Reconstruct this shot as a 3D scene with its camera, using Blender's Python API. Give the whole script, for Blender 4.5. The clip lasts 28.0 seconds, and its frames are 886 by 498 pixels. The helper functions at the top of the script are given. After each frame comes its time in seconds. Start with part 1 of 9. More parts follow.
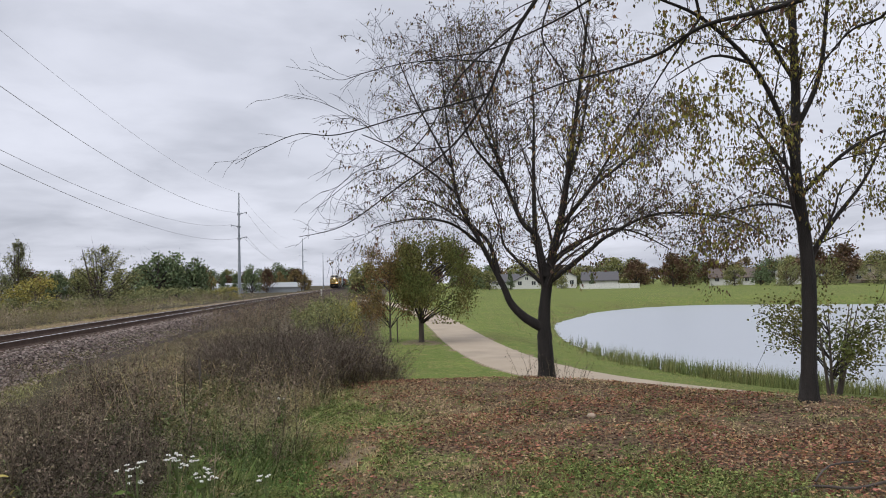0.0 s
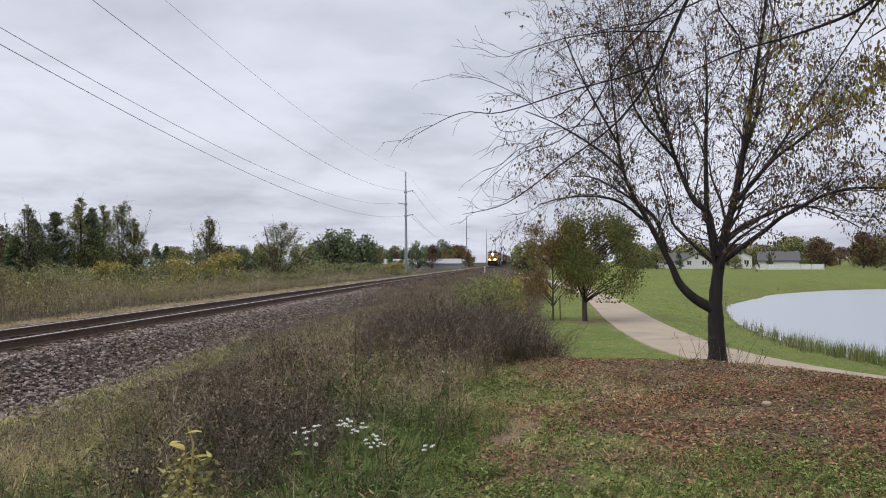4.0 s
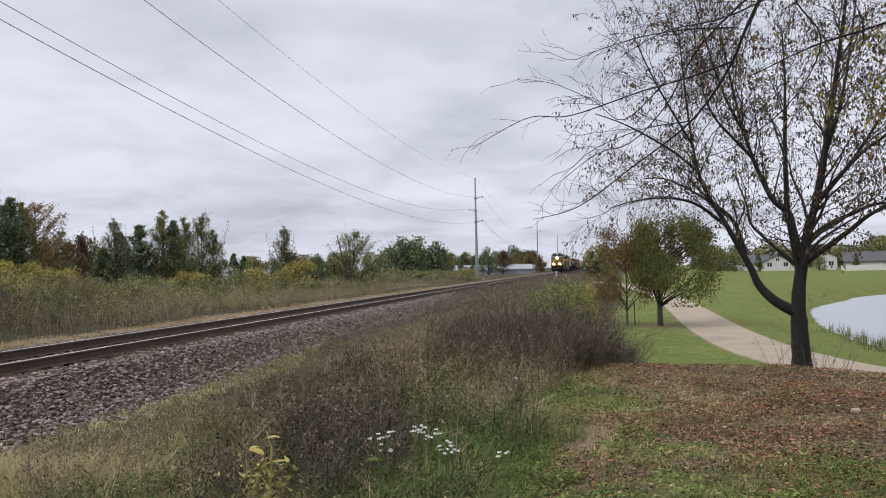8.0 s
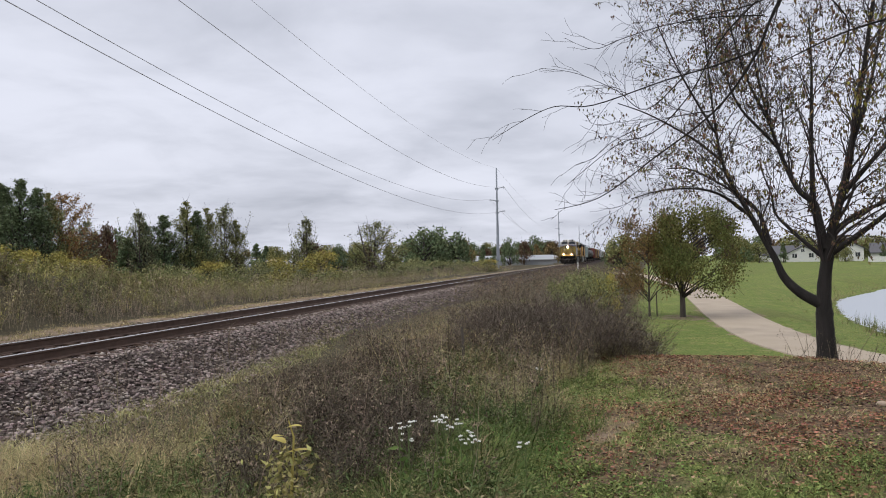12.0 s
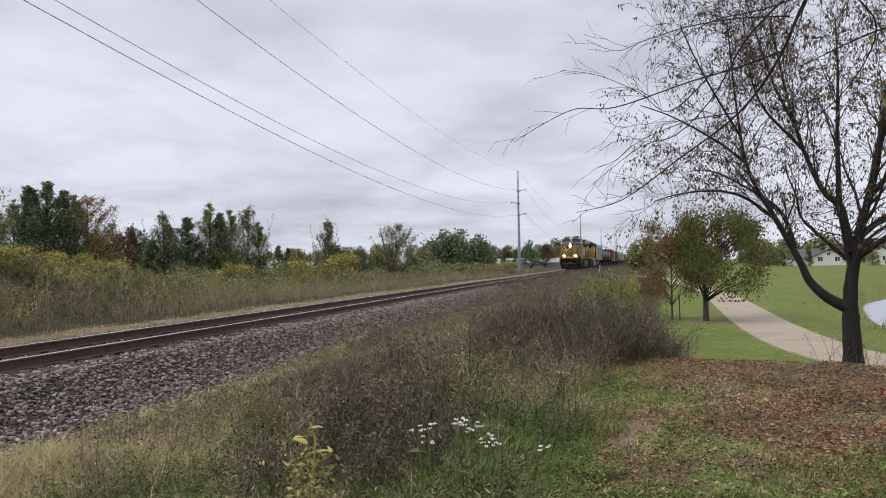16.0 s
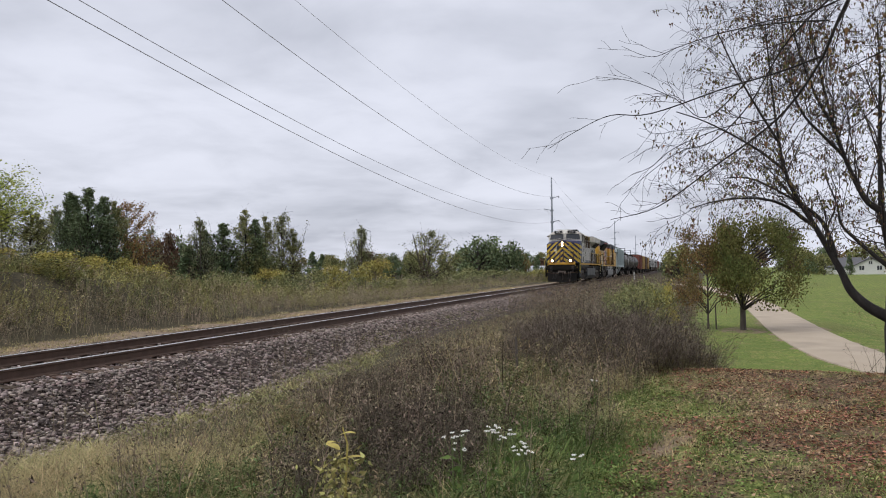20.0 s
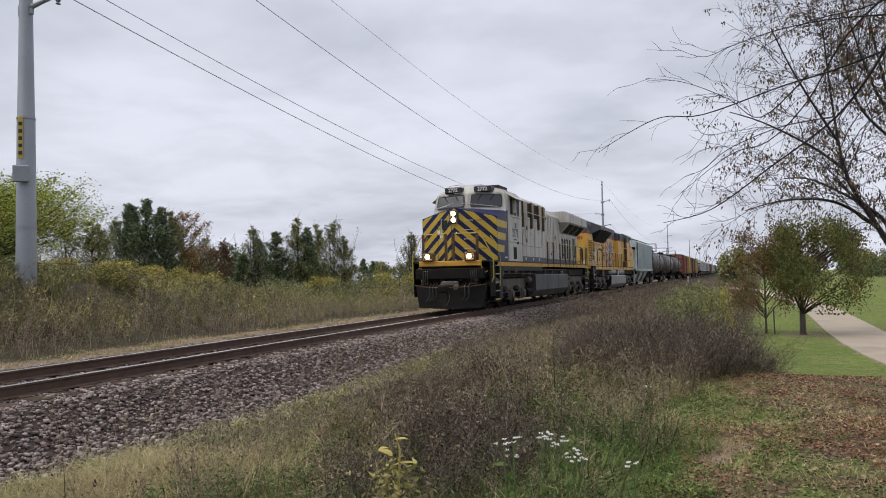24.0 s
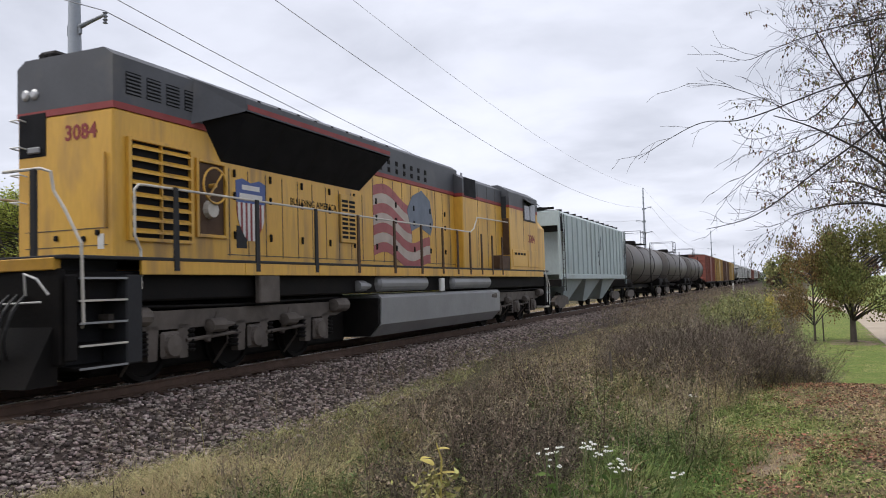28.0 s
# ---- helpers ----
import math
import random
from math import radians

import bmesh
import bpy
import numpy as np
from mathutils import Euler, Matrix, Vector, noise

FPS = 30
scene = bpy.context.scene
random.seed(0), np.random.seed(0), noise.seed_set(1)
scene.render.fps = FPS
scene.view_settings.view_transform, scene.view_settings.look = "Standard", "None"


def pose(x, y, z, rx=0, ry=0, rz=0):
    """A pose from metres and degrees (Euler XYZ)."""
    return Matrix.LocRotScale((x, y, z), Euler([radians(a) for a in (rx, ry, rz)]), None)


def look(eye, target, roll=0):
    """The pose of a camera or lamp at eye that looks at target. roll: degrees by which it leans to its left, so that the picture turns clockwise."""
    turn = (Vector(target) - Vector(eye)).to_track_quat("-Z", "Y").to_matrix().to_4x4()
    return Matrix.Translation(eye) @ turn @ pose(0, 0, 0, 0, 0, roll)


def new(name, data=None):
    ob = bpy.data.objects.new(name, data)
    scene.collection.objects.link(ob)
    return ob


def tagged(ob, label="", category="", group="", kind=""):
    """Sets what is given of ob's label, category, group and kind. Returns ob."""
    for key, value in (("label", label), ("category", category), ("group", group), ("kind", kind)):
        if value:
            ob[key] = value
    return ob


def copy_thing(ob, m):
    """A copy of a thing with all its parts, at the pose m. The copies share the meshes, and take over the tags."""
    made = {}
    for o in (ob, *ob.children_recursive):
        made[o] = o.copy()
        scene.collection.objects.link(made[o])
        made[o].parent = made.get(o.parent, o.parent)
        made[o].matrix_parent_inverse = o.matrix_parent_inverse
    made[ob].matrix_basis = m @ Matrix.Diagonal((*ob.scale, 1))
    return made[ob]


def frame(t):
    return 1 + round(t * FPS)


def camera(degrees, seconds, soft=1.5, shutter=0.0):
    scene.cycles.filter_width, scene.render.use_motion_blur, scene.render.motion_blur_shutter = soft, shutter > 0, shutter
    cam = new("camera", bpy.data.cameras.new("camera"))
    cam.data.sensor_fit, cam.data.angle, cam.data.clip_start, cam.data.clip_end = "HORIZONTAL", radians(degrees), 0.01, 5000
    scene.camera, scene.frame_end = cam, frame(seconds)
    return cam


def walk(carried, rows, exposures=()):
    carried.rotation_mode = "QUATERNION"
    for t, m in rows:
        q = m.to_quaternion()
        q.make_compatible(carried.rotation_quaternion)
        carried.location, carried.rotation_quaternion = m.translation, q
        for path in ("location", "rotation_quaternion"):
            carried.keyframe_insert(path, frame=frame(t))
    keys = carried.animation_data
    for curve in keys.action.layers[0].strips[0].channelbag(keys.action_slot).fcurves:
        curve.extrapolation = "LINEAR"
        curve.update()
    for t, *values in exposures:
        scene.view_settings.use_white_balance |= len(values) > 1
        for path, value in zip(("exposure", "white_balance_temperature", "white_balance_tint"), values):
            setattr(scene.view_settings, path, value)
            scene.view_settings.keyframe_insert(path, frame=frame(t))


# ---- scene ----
cam = camera(59.08, 28.0, soft=1.0, shutter=0.1)

# seconds, yaw, pitch, roll of the hand-held camera, which turns on the spot; track runs along +y
TURNS = (
    (0, -6.62, 2.47, 1.15), (0.5, -3.46, 2.22, 1.17), (1, -0.69, 1.85, 0.89), (1.5, 1.43, 1.51, 0.96), (2, 3.30, 1.46, 0.85),
    (2.5, 4.53, 1.64, 0.70), (4.5, 5.67, 0.60, 0.39), (5, 6.70, 0.31, 0.50), (5.5, 7.69, 0.26, 0.64), (6, 8.44, 0.44, 0.83),
    (6.5, 9.15, 0.75, 1.05), (7, 9.89, 1.16, 1.17), (7.5, 10.21, 1.43, 1.18), (8, 10.45, 1.50, 1.25), (8.5, 10.69, 1.39, 1.27),
    (9, 10.95, 1.20, 1.29), (9.5, 11.19, 1.17, 1.25), (10, 11.29, 1.13, 1.21), (10.5, 11.32, 1.12, 1.01),
    (11, 11.46, 1.05, 0.88), (11.5, 11.74, 0.95, 1.00), (13.5, 12.50, 0.58, 1.13), (14, 12.79, 0.69, 1.02),
    (14.5, 13.12, 0.94, 0.91), (15, 13.27, 1.08, 1.01), (15.5, 13.35, 1.03, 1.06), (16, 13.54, 1.04, 0.97),
    (16.5, 13.84, 1.25, 0.85), (17, 14.03, 1.43, 0.71), (17.5, 14.17, 1.43, 0.56), (18, 14.45, 1.41, 0.52),
    (18.5, 14.72, 1.43, 0.57), (19, 15.01, 1.41, 0.58), (19.5, 15.39, 1.41, 0.57), (20, 15.95, 1.57, 0.67),
    (20.5, 16.52, 1.68, 0.83), (21, 17.03, 1.74, 1.08), (21.5, 17.64, 1.80, 1.41), (23.5, 19.39, 2.09, 1.00),
    (24, 19.62, 2.06, 1.19), (24.5, 20.01, 2.05, 1.47), (25, 20.90, 2.14, 1.72), (25.5, 21.99, 2.49, 1.72),
    (26, 22.14, 2.66, 1.62), (26.5, 21.73, 2.66, 1.63), (27, 21.51, 2.63, 1.60), (27.5, 21.65, 2.60, 1.67),
    (28, 22.55, 2.81, 1.65),
)
EYE = 1.30
walk(cam, [(t, pose(0, 0, EYE, 90 + pitch, roll, yaw)) for t, yaw, pitch, roll in TURNS],
     exposures=[(0.0, 0.68), (2.0, 0.70), (24.5, 0.70), (26.0, 0.86), (28.0, 0.98)])

# ---- sky and light: an overcast autumn day ----
SUN_AZ, SUN_EL = 200.0, 48.0
world = bpy.data.worlds.new("overcast_sky")
scene.world = world
world.use_nodes = True
wn, wl = world.node_tree.nodes, world.node_tree.links
wn.clear()
w_out = wn.new("ShaderNodeOutputWorld")
w_bg = wn.new("ShaderNodeBackground")
w_sky = wn.new("ShaderNodeTexSky")
w_sky.sky_type, w_sky.sun_disc = "NISHITA", False
w_sky.sun_elevation, w_sky.sun_rotation = radians(SUN_EL), radians(SUN_AZ)
w_sky.air_density, w_sky.dust_density = 1.0, 4.0
w_geo = wn.new("ShaderNodeTexCoord")
# direction flattened on the cloud deck: x/(z+c), y/(z+c)
w_sep = wn.new("ShaderNodeSeparateXYZ")
wl.new(w_geo.outputs["Generated"], w_sep.inputs[0])
w_abs = wn.new("ShaderNodeMath")
w_abs.operation = "MAXIMUM"
wl.new(w_sep.outputs[2], w_abs.inputs[0])
w_abs.inputs[1].default_value = 0.0
w_add = wn.new("ShaderNodeMath")
w_add.operation = "ADD"
wl.new(w_abs.outputs[0], w_add.inputs[0])
w_add.inputs[1].default_value = 0.16
w_comb = wn.new("ShaderNodeCombineXYZ")
for i in (0, 1):
    dv = wn.new("ShaderNodeMath")
    dv.operation = "DIVIDE"
    wl.new(w_sep.outputs[i], dv.inputs[0])
    wl.new(w_add.outputs[0], dv.inputs[1])
    wl.new(dv.outputs[0], w_comb.inputs[i])


def cloud_noise(scale, detail, rough, lo, hi, dist=0.0):
    n = wn.new("ShaderNodeTexNoise")
    n.inputs["Scale"].default_value, n.inputs["Detail"].default_value = scale, detail
    n.inputs["Roughness"].default_value, n.inputs["Distortion"].default_value = rough, dist
    wl.new(w_comb.outputs[0], n.inputs["Vector"])
    r = wn.new("ShaderNodeMapRange")
    r.interpolation_type = "SMOOTHSTEP"
    r.inputs[1].default_value, r.inputs[2].default_value = lo, hi
    wl.new(n.outputs[0], r.inputs[0])
    return r.outputs[0]


def w_mix(fac, a, b):
    m = wn.new("ShaderNodeMix")
    m.data_type = "RGBA"
    if isinstance(fac, float):
        m.inputs[0].default_value = fac
    else:
        wl.new(fac, m.inputs[0])
    for k, v in ((6, a), (7, b)):
        if isinstance(v, tuple):
            m.inputs[k].default_value = (*v, 1)
        else:
            wl.new(v, m.inputs[k])
    return m.outputs[2]


big = cloud_noise(0.62, 5.0, 0.5, 0.40, 0.66, 0.25)
fine = cloud_noise(1.9, 6.0, 0.55, 0.36, 0.70, 0.3)
deck = w_mix(big, (0.485, 0.500, 0.565), (0.262, 0.276, 0.322))
deck2 = w_mix(fine, (0.500, 0.515, 0.585), (0.335, 0.350, 0.405))
deck = w_mix(0.45, deck, deck2)
# the clear sky's own light shows faintly through the deck
w_scale = wn.new("ShaderNodeVectorMath")
w_scale.operation = "SCALE"
w_scale.inputs[3].default_value = 0.10
wl.new(w_sky.outputs[0], w_scale.inputs[0])
final = w_mix(0.96, w_scale.outputs[0], deck)
wl.new(final, w_bg.inputs[0])
w_bg.inputs[1].default_value = 1.0
wl.new(w_bg.outputs[0], w_out.inputs[0])

sun = new("sun", bpy.data.lights.new("sun", "SUN"))
sun.data.energy, sun.data.angle, sun.data.color = 1.5, radians(70), (1.0, 0.97, 0.93)
sun.matrix_world = look((0, 0, 50), (0.55 * 40, 40 * 0.35, 0))
tagged(sun, kind="structure")


# ---- materials ----
def mat(name, base, rough=0.7, metal=0.0, alt=None, scale=3.0, fine=40.0, bump=0.15, amount=0.6, dirt=None,
        dirt_scale=1.2, dirt_lo=0.52, island=0.0, rand=0.0, emit=0.0, spec=0.5, stretch=None):
    """Principled surface with variation at two scales, a stain layer, relief, and tints piece by piece."""
    m = bpy.data.materials.new(name)
    m.use_nodes = True
    nt, nd = m.node_tree.links, m.node_tree.nodes
    b = nd["Principled BSDF"]
    b.inputs["Roughness"].default_value, b.inputs["Metallic"].default_value = rough, metal
    b.inputs["Specular IOR Level"].default_value = spec
    alt = alt or tuple(c * 0.72 for c in base)
    co = nd.new("ShaderNodeTexCoord").outputs["Object"]
    if stretch:
        mp = nd.new("ShaderNodeMapping")
        mp.inputs["Scale"].default_value = stretch
        nt.new(co, mp.inputs[0])
        co = mp.outputs[0]

    def tex(s, det=5.0):
        n = nd.new("ShaderNodeTexNoise")
        n.inputs["Scale"].default_value, n.inputs["Detail"].default_value = s, det
        nt.new(co, n.inputs["Vector"])
        return n.outputs[0]

    def ramp(src, lo, hi):
        r = nd.new("ShaderNodeMapRange")
        r.inputs[1].default_value, r.inputs[2].default_value = lo, hi
        nt.new(src, r.inputs[0])
        return r.outputs[0]

    def mix(fac, a, c):
        x = nd.new("ShaderNodeMix")
        x.data_type = "RGBA"
        if isinstance(fac, float):
            x.inputs[0].default_value = fac
        else:
            nt.new(fac, x.inputs[0])
        for k, v in ((6, a), (7, c)):
            if isinstance(v, tuple):
                x.inputs[k].default_value = (*v, 1)
            else:
                nt.new(v, x.inputs[k])
        return x.outputs[2]

    def times(src, k):
        x = nd.new("ShaderNodeMath")
        x.operation = "MULTIPLY"
        nt.new(src, x.inputs[0])
        x.inputs[1].default_value = k
        return x.outputs[0]

    big, small = tex(scale), tex(fine, 3.0)
    col = mix(times(ramp(big, 0.35, 0.65), amount), base, alt)
    col = mix(times(ramp(small, 0.35, 0.7), amount * 0.45), col, tuple(c * 0.62 for c in base))
    if dirt:
        col = mix(times(ramp(tex(dirt_scale, 7.0), dirt_lo, dirt_lo + 0.2), 0.75), col, dirt)
    if island or rand:
        src = nd.new("ShaderNodeNewGeometry").outputs["Random Per Island"] if island else nd.new("ShaderNodeObjectInfo").outputs["Random"]
        hsv = nd.new("ShaderNodeHueSaturation")
        nt.new(col, hsv.inputs["Color"])
        k = island or rand
        v = nd.new("ShaderNodeMapRange")
        v.inputs[3].default_value, v.inputs[4].default_value = 1 - k, 1 + k
        nt.new(src, v.inputs[0])
        nt.new(v.outputs[0], hsv.inputs["Value"])
        h = nd.new("ShaderNodeMapRange")
        h.inputs[3].default_value, h.inputs[4].default_value = 0.5 - 0.035 * k, 0.5 + 0.05 * k
        w = nd.new("ShaderNodeMath")
        w.operation = "FRACT"
        nt.new(times(src, 7.31), w.inputs[0])
        nt.new(w.outputs[0], h.inputs[0])
        nt.new(h.outputs[0], hsv.inputs["Hue"])
        col = hsv.outputs[0]
    nt.new(col, b.inputs["Base Color"])
    if emit:
        nt.new(col, b.inputs["Emission Color"])
        b.inputs["Emission Strength"].default_value = emit
    if bump:
        bp = nd.new("ShaderNodeBump")
        bp.inputs["Strength"].default_value, bp.inputs["Distance"].default_value = bump, 0.02
        nt.new(small, bp.inputs["Height"])
        nt.new(bp.outputs[0], b.inputs["Normal"])
    r2 = nd.new("ShaderNodeMapRange")
    r2.inputs[3].default_value, r2.inputs[4].default_value = max(0.02, rough - 0.12), min(1, rough + 0.12)
    nt.new(big, r2.inputs[0])
    nt.new(r2.outputs[0], b.inputs["Roughness"])
    return m


def leafmat(name, base, alt, island=0.35, trans=0.25, scale=0.9):
    """Thin leaves or blades: a tint per leaf, drifts of colour through the plant, some light passing through."""
    m = mat(name, base, rough=0.75, alt=alt, scale=scale, fine=9.0, bump=0.0, amount=0.85, island=island, spec=0.05)
    nd, nt = m.node_tree.nodes, m.node_tree.links
    b = nd["Principled BSDF"]
    t = nd.new("ShaderNodeBsdfTranslucent")
    src = b.inputs["Base Color"].links[0].from_socket
    nt.new(src, t.inputs[0])
    x = nd.new("ShaderNodeMixShader")
    x.inputs[0].default_value = trans * 0.55
    nt.new(b.outputs[0], x.inputs[1])
    nt.new(t.outputs[0], x.inputs[2])
    nt.new(x.outputs[0], nd["Material Output"].inputs[0])
    return m


M = {
    "rust": mat("rusty_steel", (0.105, 0.062, 0.042), 0.8, 0.1, (0.065, 0.040, 0.030), 6, 60, 0.3),
    "railtop": mat("worn_rail_head", (0.62, 0.61, 0.60), 0.28, 0.8, (0.45, 0.43, 0.41), 2, 60, 0.05),
    "tie": mat("creosoted_timber", (0.060, 0.040, 0.030), 0.9, 0, (0.10, 0.065, 0.045), 2, 25, 0.5, rand=0.3, spec=0.2, stretch=(0.4, 4, 4)),
    "stone": mat("ballast_stone", (0.215, 0.165, 0.148), 0.9, 0, (0.37, 0.325, 0.305), 5, 60, 0.4, island=0.75, spec=0.15),
    # bed far darker than its stones: shade of the gaps put into colour
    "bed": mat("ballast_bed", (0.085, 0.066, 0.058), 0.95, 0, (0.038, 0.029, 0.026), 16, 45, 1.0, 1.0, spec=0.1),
    "path": mat("path_asphalt", (0.365, 0.302, 0.228), 0.9, 0, (0.30, 0.248, 0.188), 0.7, 45, 0.15, dirt=(0.24, 0.20, 0.16), dirt_scale=0.35),
    "steelpole": mat("weathered_steel_pole", (0.27, 0.295, 0.325), 0.5, 0.35, (0.21, 0.235, 0.265), 0.6, 20, 0.05, dirt=(0.20, 0.21, 0.23), dirt_scale=0.8),
    "insul": mat("polymer_insulator", (0.22, 0.24, 0.27), 0.4),
    "wire": mat("overhead_wire", (0.50, 0.50, 0.53), 0.6, 0.2),
    "bark": mat("dark_bark", (0.024, 0.020, 0.018), 0.95, 0, (0.013, 0.011, 0.010), 4, 30, 0.9, 0.9, stretch=(2, 2, 0.5)),
    "bark2": mat("grey_brown_bark", (0.105, 0.088, 0.075), 0.95, 0, (0.060, 0.050, 0.043), 4, 30, 0.8, 0.9, stretch=(2, 2, 0.5)),
    "twig": mat("twig_bark", (0.036, 0.028, 0.026), 0.9, 0, (0.024, 0.019, 0.018), 5, 30, 0.0),
}


# ---- mesh tools ----
class Mb:
    """Collects vertices and faces of one mesh."""

    def __init__(self):
        self.v, self.f = [], []

    def add(self, vs, fs):
        n = len(self.v)
        self.v += [tuple(p) for p in vs]
        self.f += [tuple(i + n for i in q) for q in fs]
        return self

    def box(self, x0, x1, y0, y1, z0, z1, b=0.0):
        """A box; b: width of the chamfer on all its edges."""
        if b <= 0:
            v = [(x, y, z) for z in (z0, z1) for y in (y0, y1) for x in (x0, x1)]
            return self.add(v, [(0, 2, 3, 1), (4, 5, 7, 6), (0, 1, 5, 4), (2, 6, 7, 3), (0, 4, 6, 2), (1, 3, 7, 5)])
        b = min(b, (x1 - x0) * 0.45, (y1 - y0) * 0.45, (z1 - z0) * 0.45)
        v, idx = [], {}
        for i, x in enumerate((x0, x1)):
            for j, y in enumerate((y0, y1)):
                for k, z in enumerate((z0, z1)):
                    sx, sy, sz = b * (1 - 2 * i), b * (1 - 2 * j), b * (1 - 2 * k)
                    for a, p in enumerate(((x, y + sy, z + sz), (x + sx, y, z + sz), (x + sx, y + sy, z))):
                        idx[i, j, k, a] = len(v)
                        v.append(p)
        f = []
        for i in (0, 1):
            q = [idx[i, 0, 0, 0], idx[i, 1, 0, 0], idx[i, 1, 1, 0], idx[i, 0, 1, 0]]
            f.append(q if i else q[::-1])
            q = [idx[0, i, 0, 1], idx[1, i, 0, 1], idx[1, i, 1, 1], idx[0, i, 1, 1]]
            f.append(q[::-1] if i else q)
            q = [idx[0, 0, i, 2], idx[1, 0, i, 2], idx[1, 1, i, 2], idx[0, 1, i, 2]]
            f.append(q if i else q[::-1])
        for i in (0, 1):
            for j in (0, 1):
                f.append((idx[i, j, 0, 0], idx[i, j, 1, 0], idx[i, j, 1, 1], idx[i, j, 0, 1]))
                f.append((idx[i, 0, j, 0], idx[i, 1, j, 0], idx[i, 1, j, 2], idx[i, 0, j, 2]))
                f.append((idx[0, i, j, 1], idx[1, i, j, 1], idx[1, i, j, 2], idx[0, i, j, 2]))
                for k in (0, 1):
                    f.append((idx[i, j, k, 0], idx[i, j, k, 1], idx[i, j, k, 2]))
        return self.add(v, f)

    def prism(self, poly, a0, a1, axis="y"):
        """A polygon of two coordinates pushed along an axis from a0 to a1. axis y: (x, z); x: (y, z); z: (x, y)."""
        put = {"y": lambda p, a: (p[0], a, p[1]), "x": lambda p, a: (a, p[0], p[1]), "z": lambda p, a: (p[0], p[1], a)}[axis]
        n = len(poly)
        v = [put(p, a0) for p in poly] + [put(p, a1) for p in poly]
        return self.add(v, [tuple(range(n)), tuple(range(2 * n - 1, n - 1, -1))] + [(i, i + n, (i + 1) % n + n, (i + 1) % n) for i in range(n)])

    def tube(self, pts, radii, n=6, cap=True):
        """A round bar along points; radii: one, or one a point."""
        pts = [Vector(p) for p in pts]
        if isinstance(radii, (int, float)):
            radii = [radii] * len(pts)
        v, f, ref = [], [], None
        for i, p in enumerate(pts):
            d = (pts[min(i + 1, len(pts) - 1)] - pts[max(i - 1, 0)]).normalized()
            if ref is None:
                ref = d.orthogonal().normalized()
            ref = (ref - d * ref.dot(d)).normalized()
            s = d.cross(ref)
            v += [p + (ref * math.cos(a) + s * math.sin(a)) * radii[i] for a in (2 * math.pi * k / n for k in range(n))]
        for i in range(len(pts) - 1):
            f += [(i * n + k, i * n + (k + 1) % n, (i + 1) * n + (k + 1) % n, (i + 1) * n + k) for k in range(n)]
        if cap:
            f += [tuple(range(n - 1, -1, -1)), tuple(range(len(v) - n, len(v)))]
        return self.add(v, f)

    def cyl(self, p, q, r, n=14, r2=None):
        return self.tube([p, q], [r, r if r2 is None else r2], n)

    def lathe(self, prof, centre, axis="y", n=20):
        """A profile of (along, radius) turned round an axis through centre."""
        v, f = [], []
        for a, r in prof:
            for k in range(n):
                c, s = r * math.cos(2 * math.pi * k / n), r * math.sin(2 * math.pi * k / n)
                p = {"y": (c, a, s), "x": (a, c, s), "z": (c, s, a)}[axis]
                v.append((p[0] + centre[0], p[1] + centre[1], p[2] + centre[2]))
        for i in range(len(prof) - 1):
            f += [(i * n + k, i * n + (k + 1) % n, (i + 1) * n + (k + 1) % n, (i + 1) * n + k) for k in range(n)]
        f += [tuple(range(n)), tuple(range(len(v) - 1, len(v) - n - 1, -1))]
        return self.add(v, f)

    def mesh(self, name):
        me = bpy.data.meshes.new(name)
        me.from_pydata(self.v, [], self.f)
        bm = bmesh.new()
        bm.from_mesh(me)
        bmesh.ops.recalc_face_normals(bm, faces=bm.faces)
        bm.to_mesh(me)
        bm.free()
        return me


def part(name, mb, material, parent=None, label="", smooth=False):
    me = mb.mesh(name) if isinstance(mb, Mb) else mb
    if smooth:
        me.polygons.foreach_set("use_smooth", [True] * len(me.polygons))
    me.materials.append(material)
    ob = new(name, me)
    if parent:
        ob.parent = parent
    if label:
        ob["label"] = label
    return ob


def thing(name, label, category, at=(0, 0, 0), group="", kind="", rz=0.0):
    e = new(name)
    e.empty_display_size = 0.3
    e.matrix_basis = pose(*at, 0, 0, rz)
    return tagged(e, label, category, group, kind)


def tri_mesh(name, V, F, smooth=False):
    """A mesh of triangles straight from arrays."""
    me = bpy.data.meshes.new(name)
    V, F = np.asarray(V, np.float32), np.asarray(F, np.int32)
    me.vertices.add(len(V))
    me.vertices.foreach_set("co", V.ravel())
    me.loops.add(F.size)
    me.loops.foreach_set("vertex_index", F.ravel())
    me.polygons.add(len(F))
    me.polygons.foreach_set("loop_start", np.arange(0, F.size, 3, dtype=np.int32))
    me.update(calc_edges=True)
    if smooth:
        me.polygons.foreach_set("use_smooth", np.ones(len(F), bool))
    return me


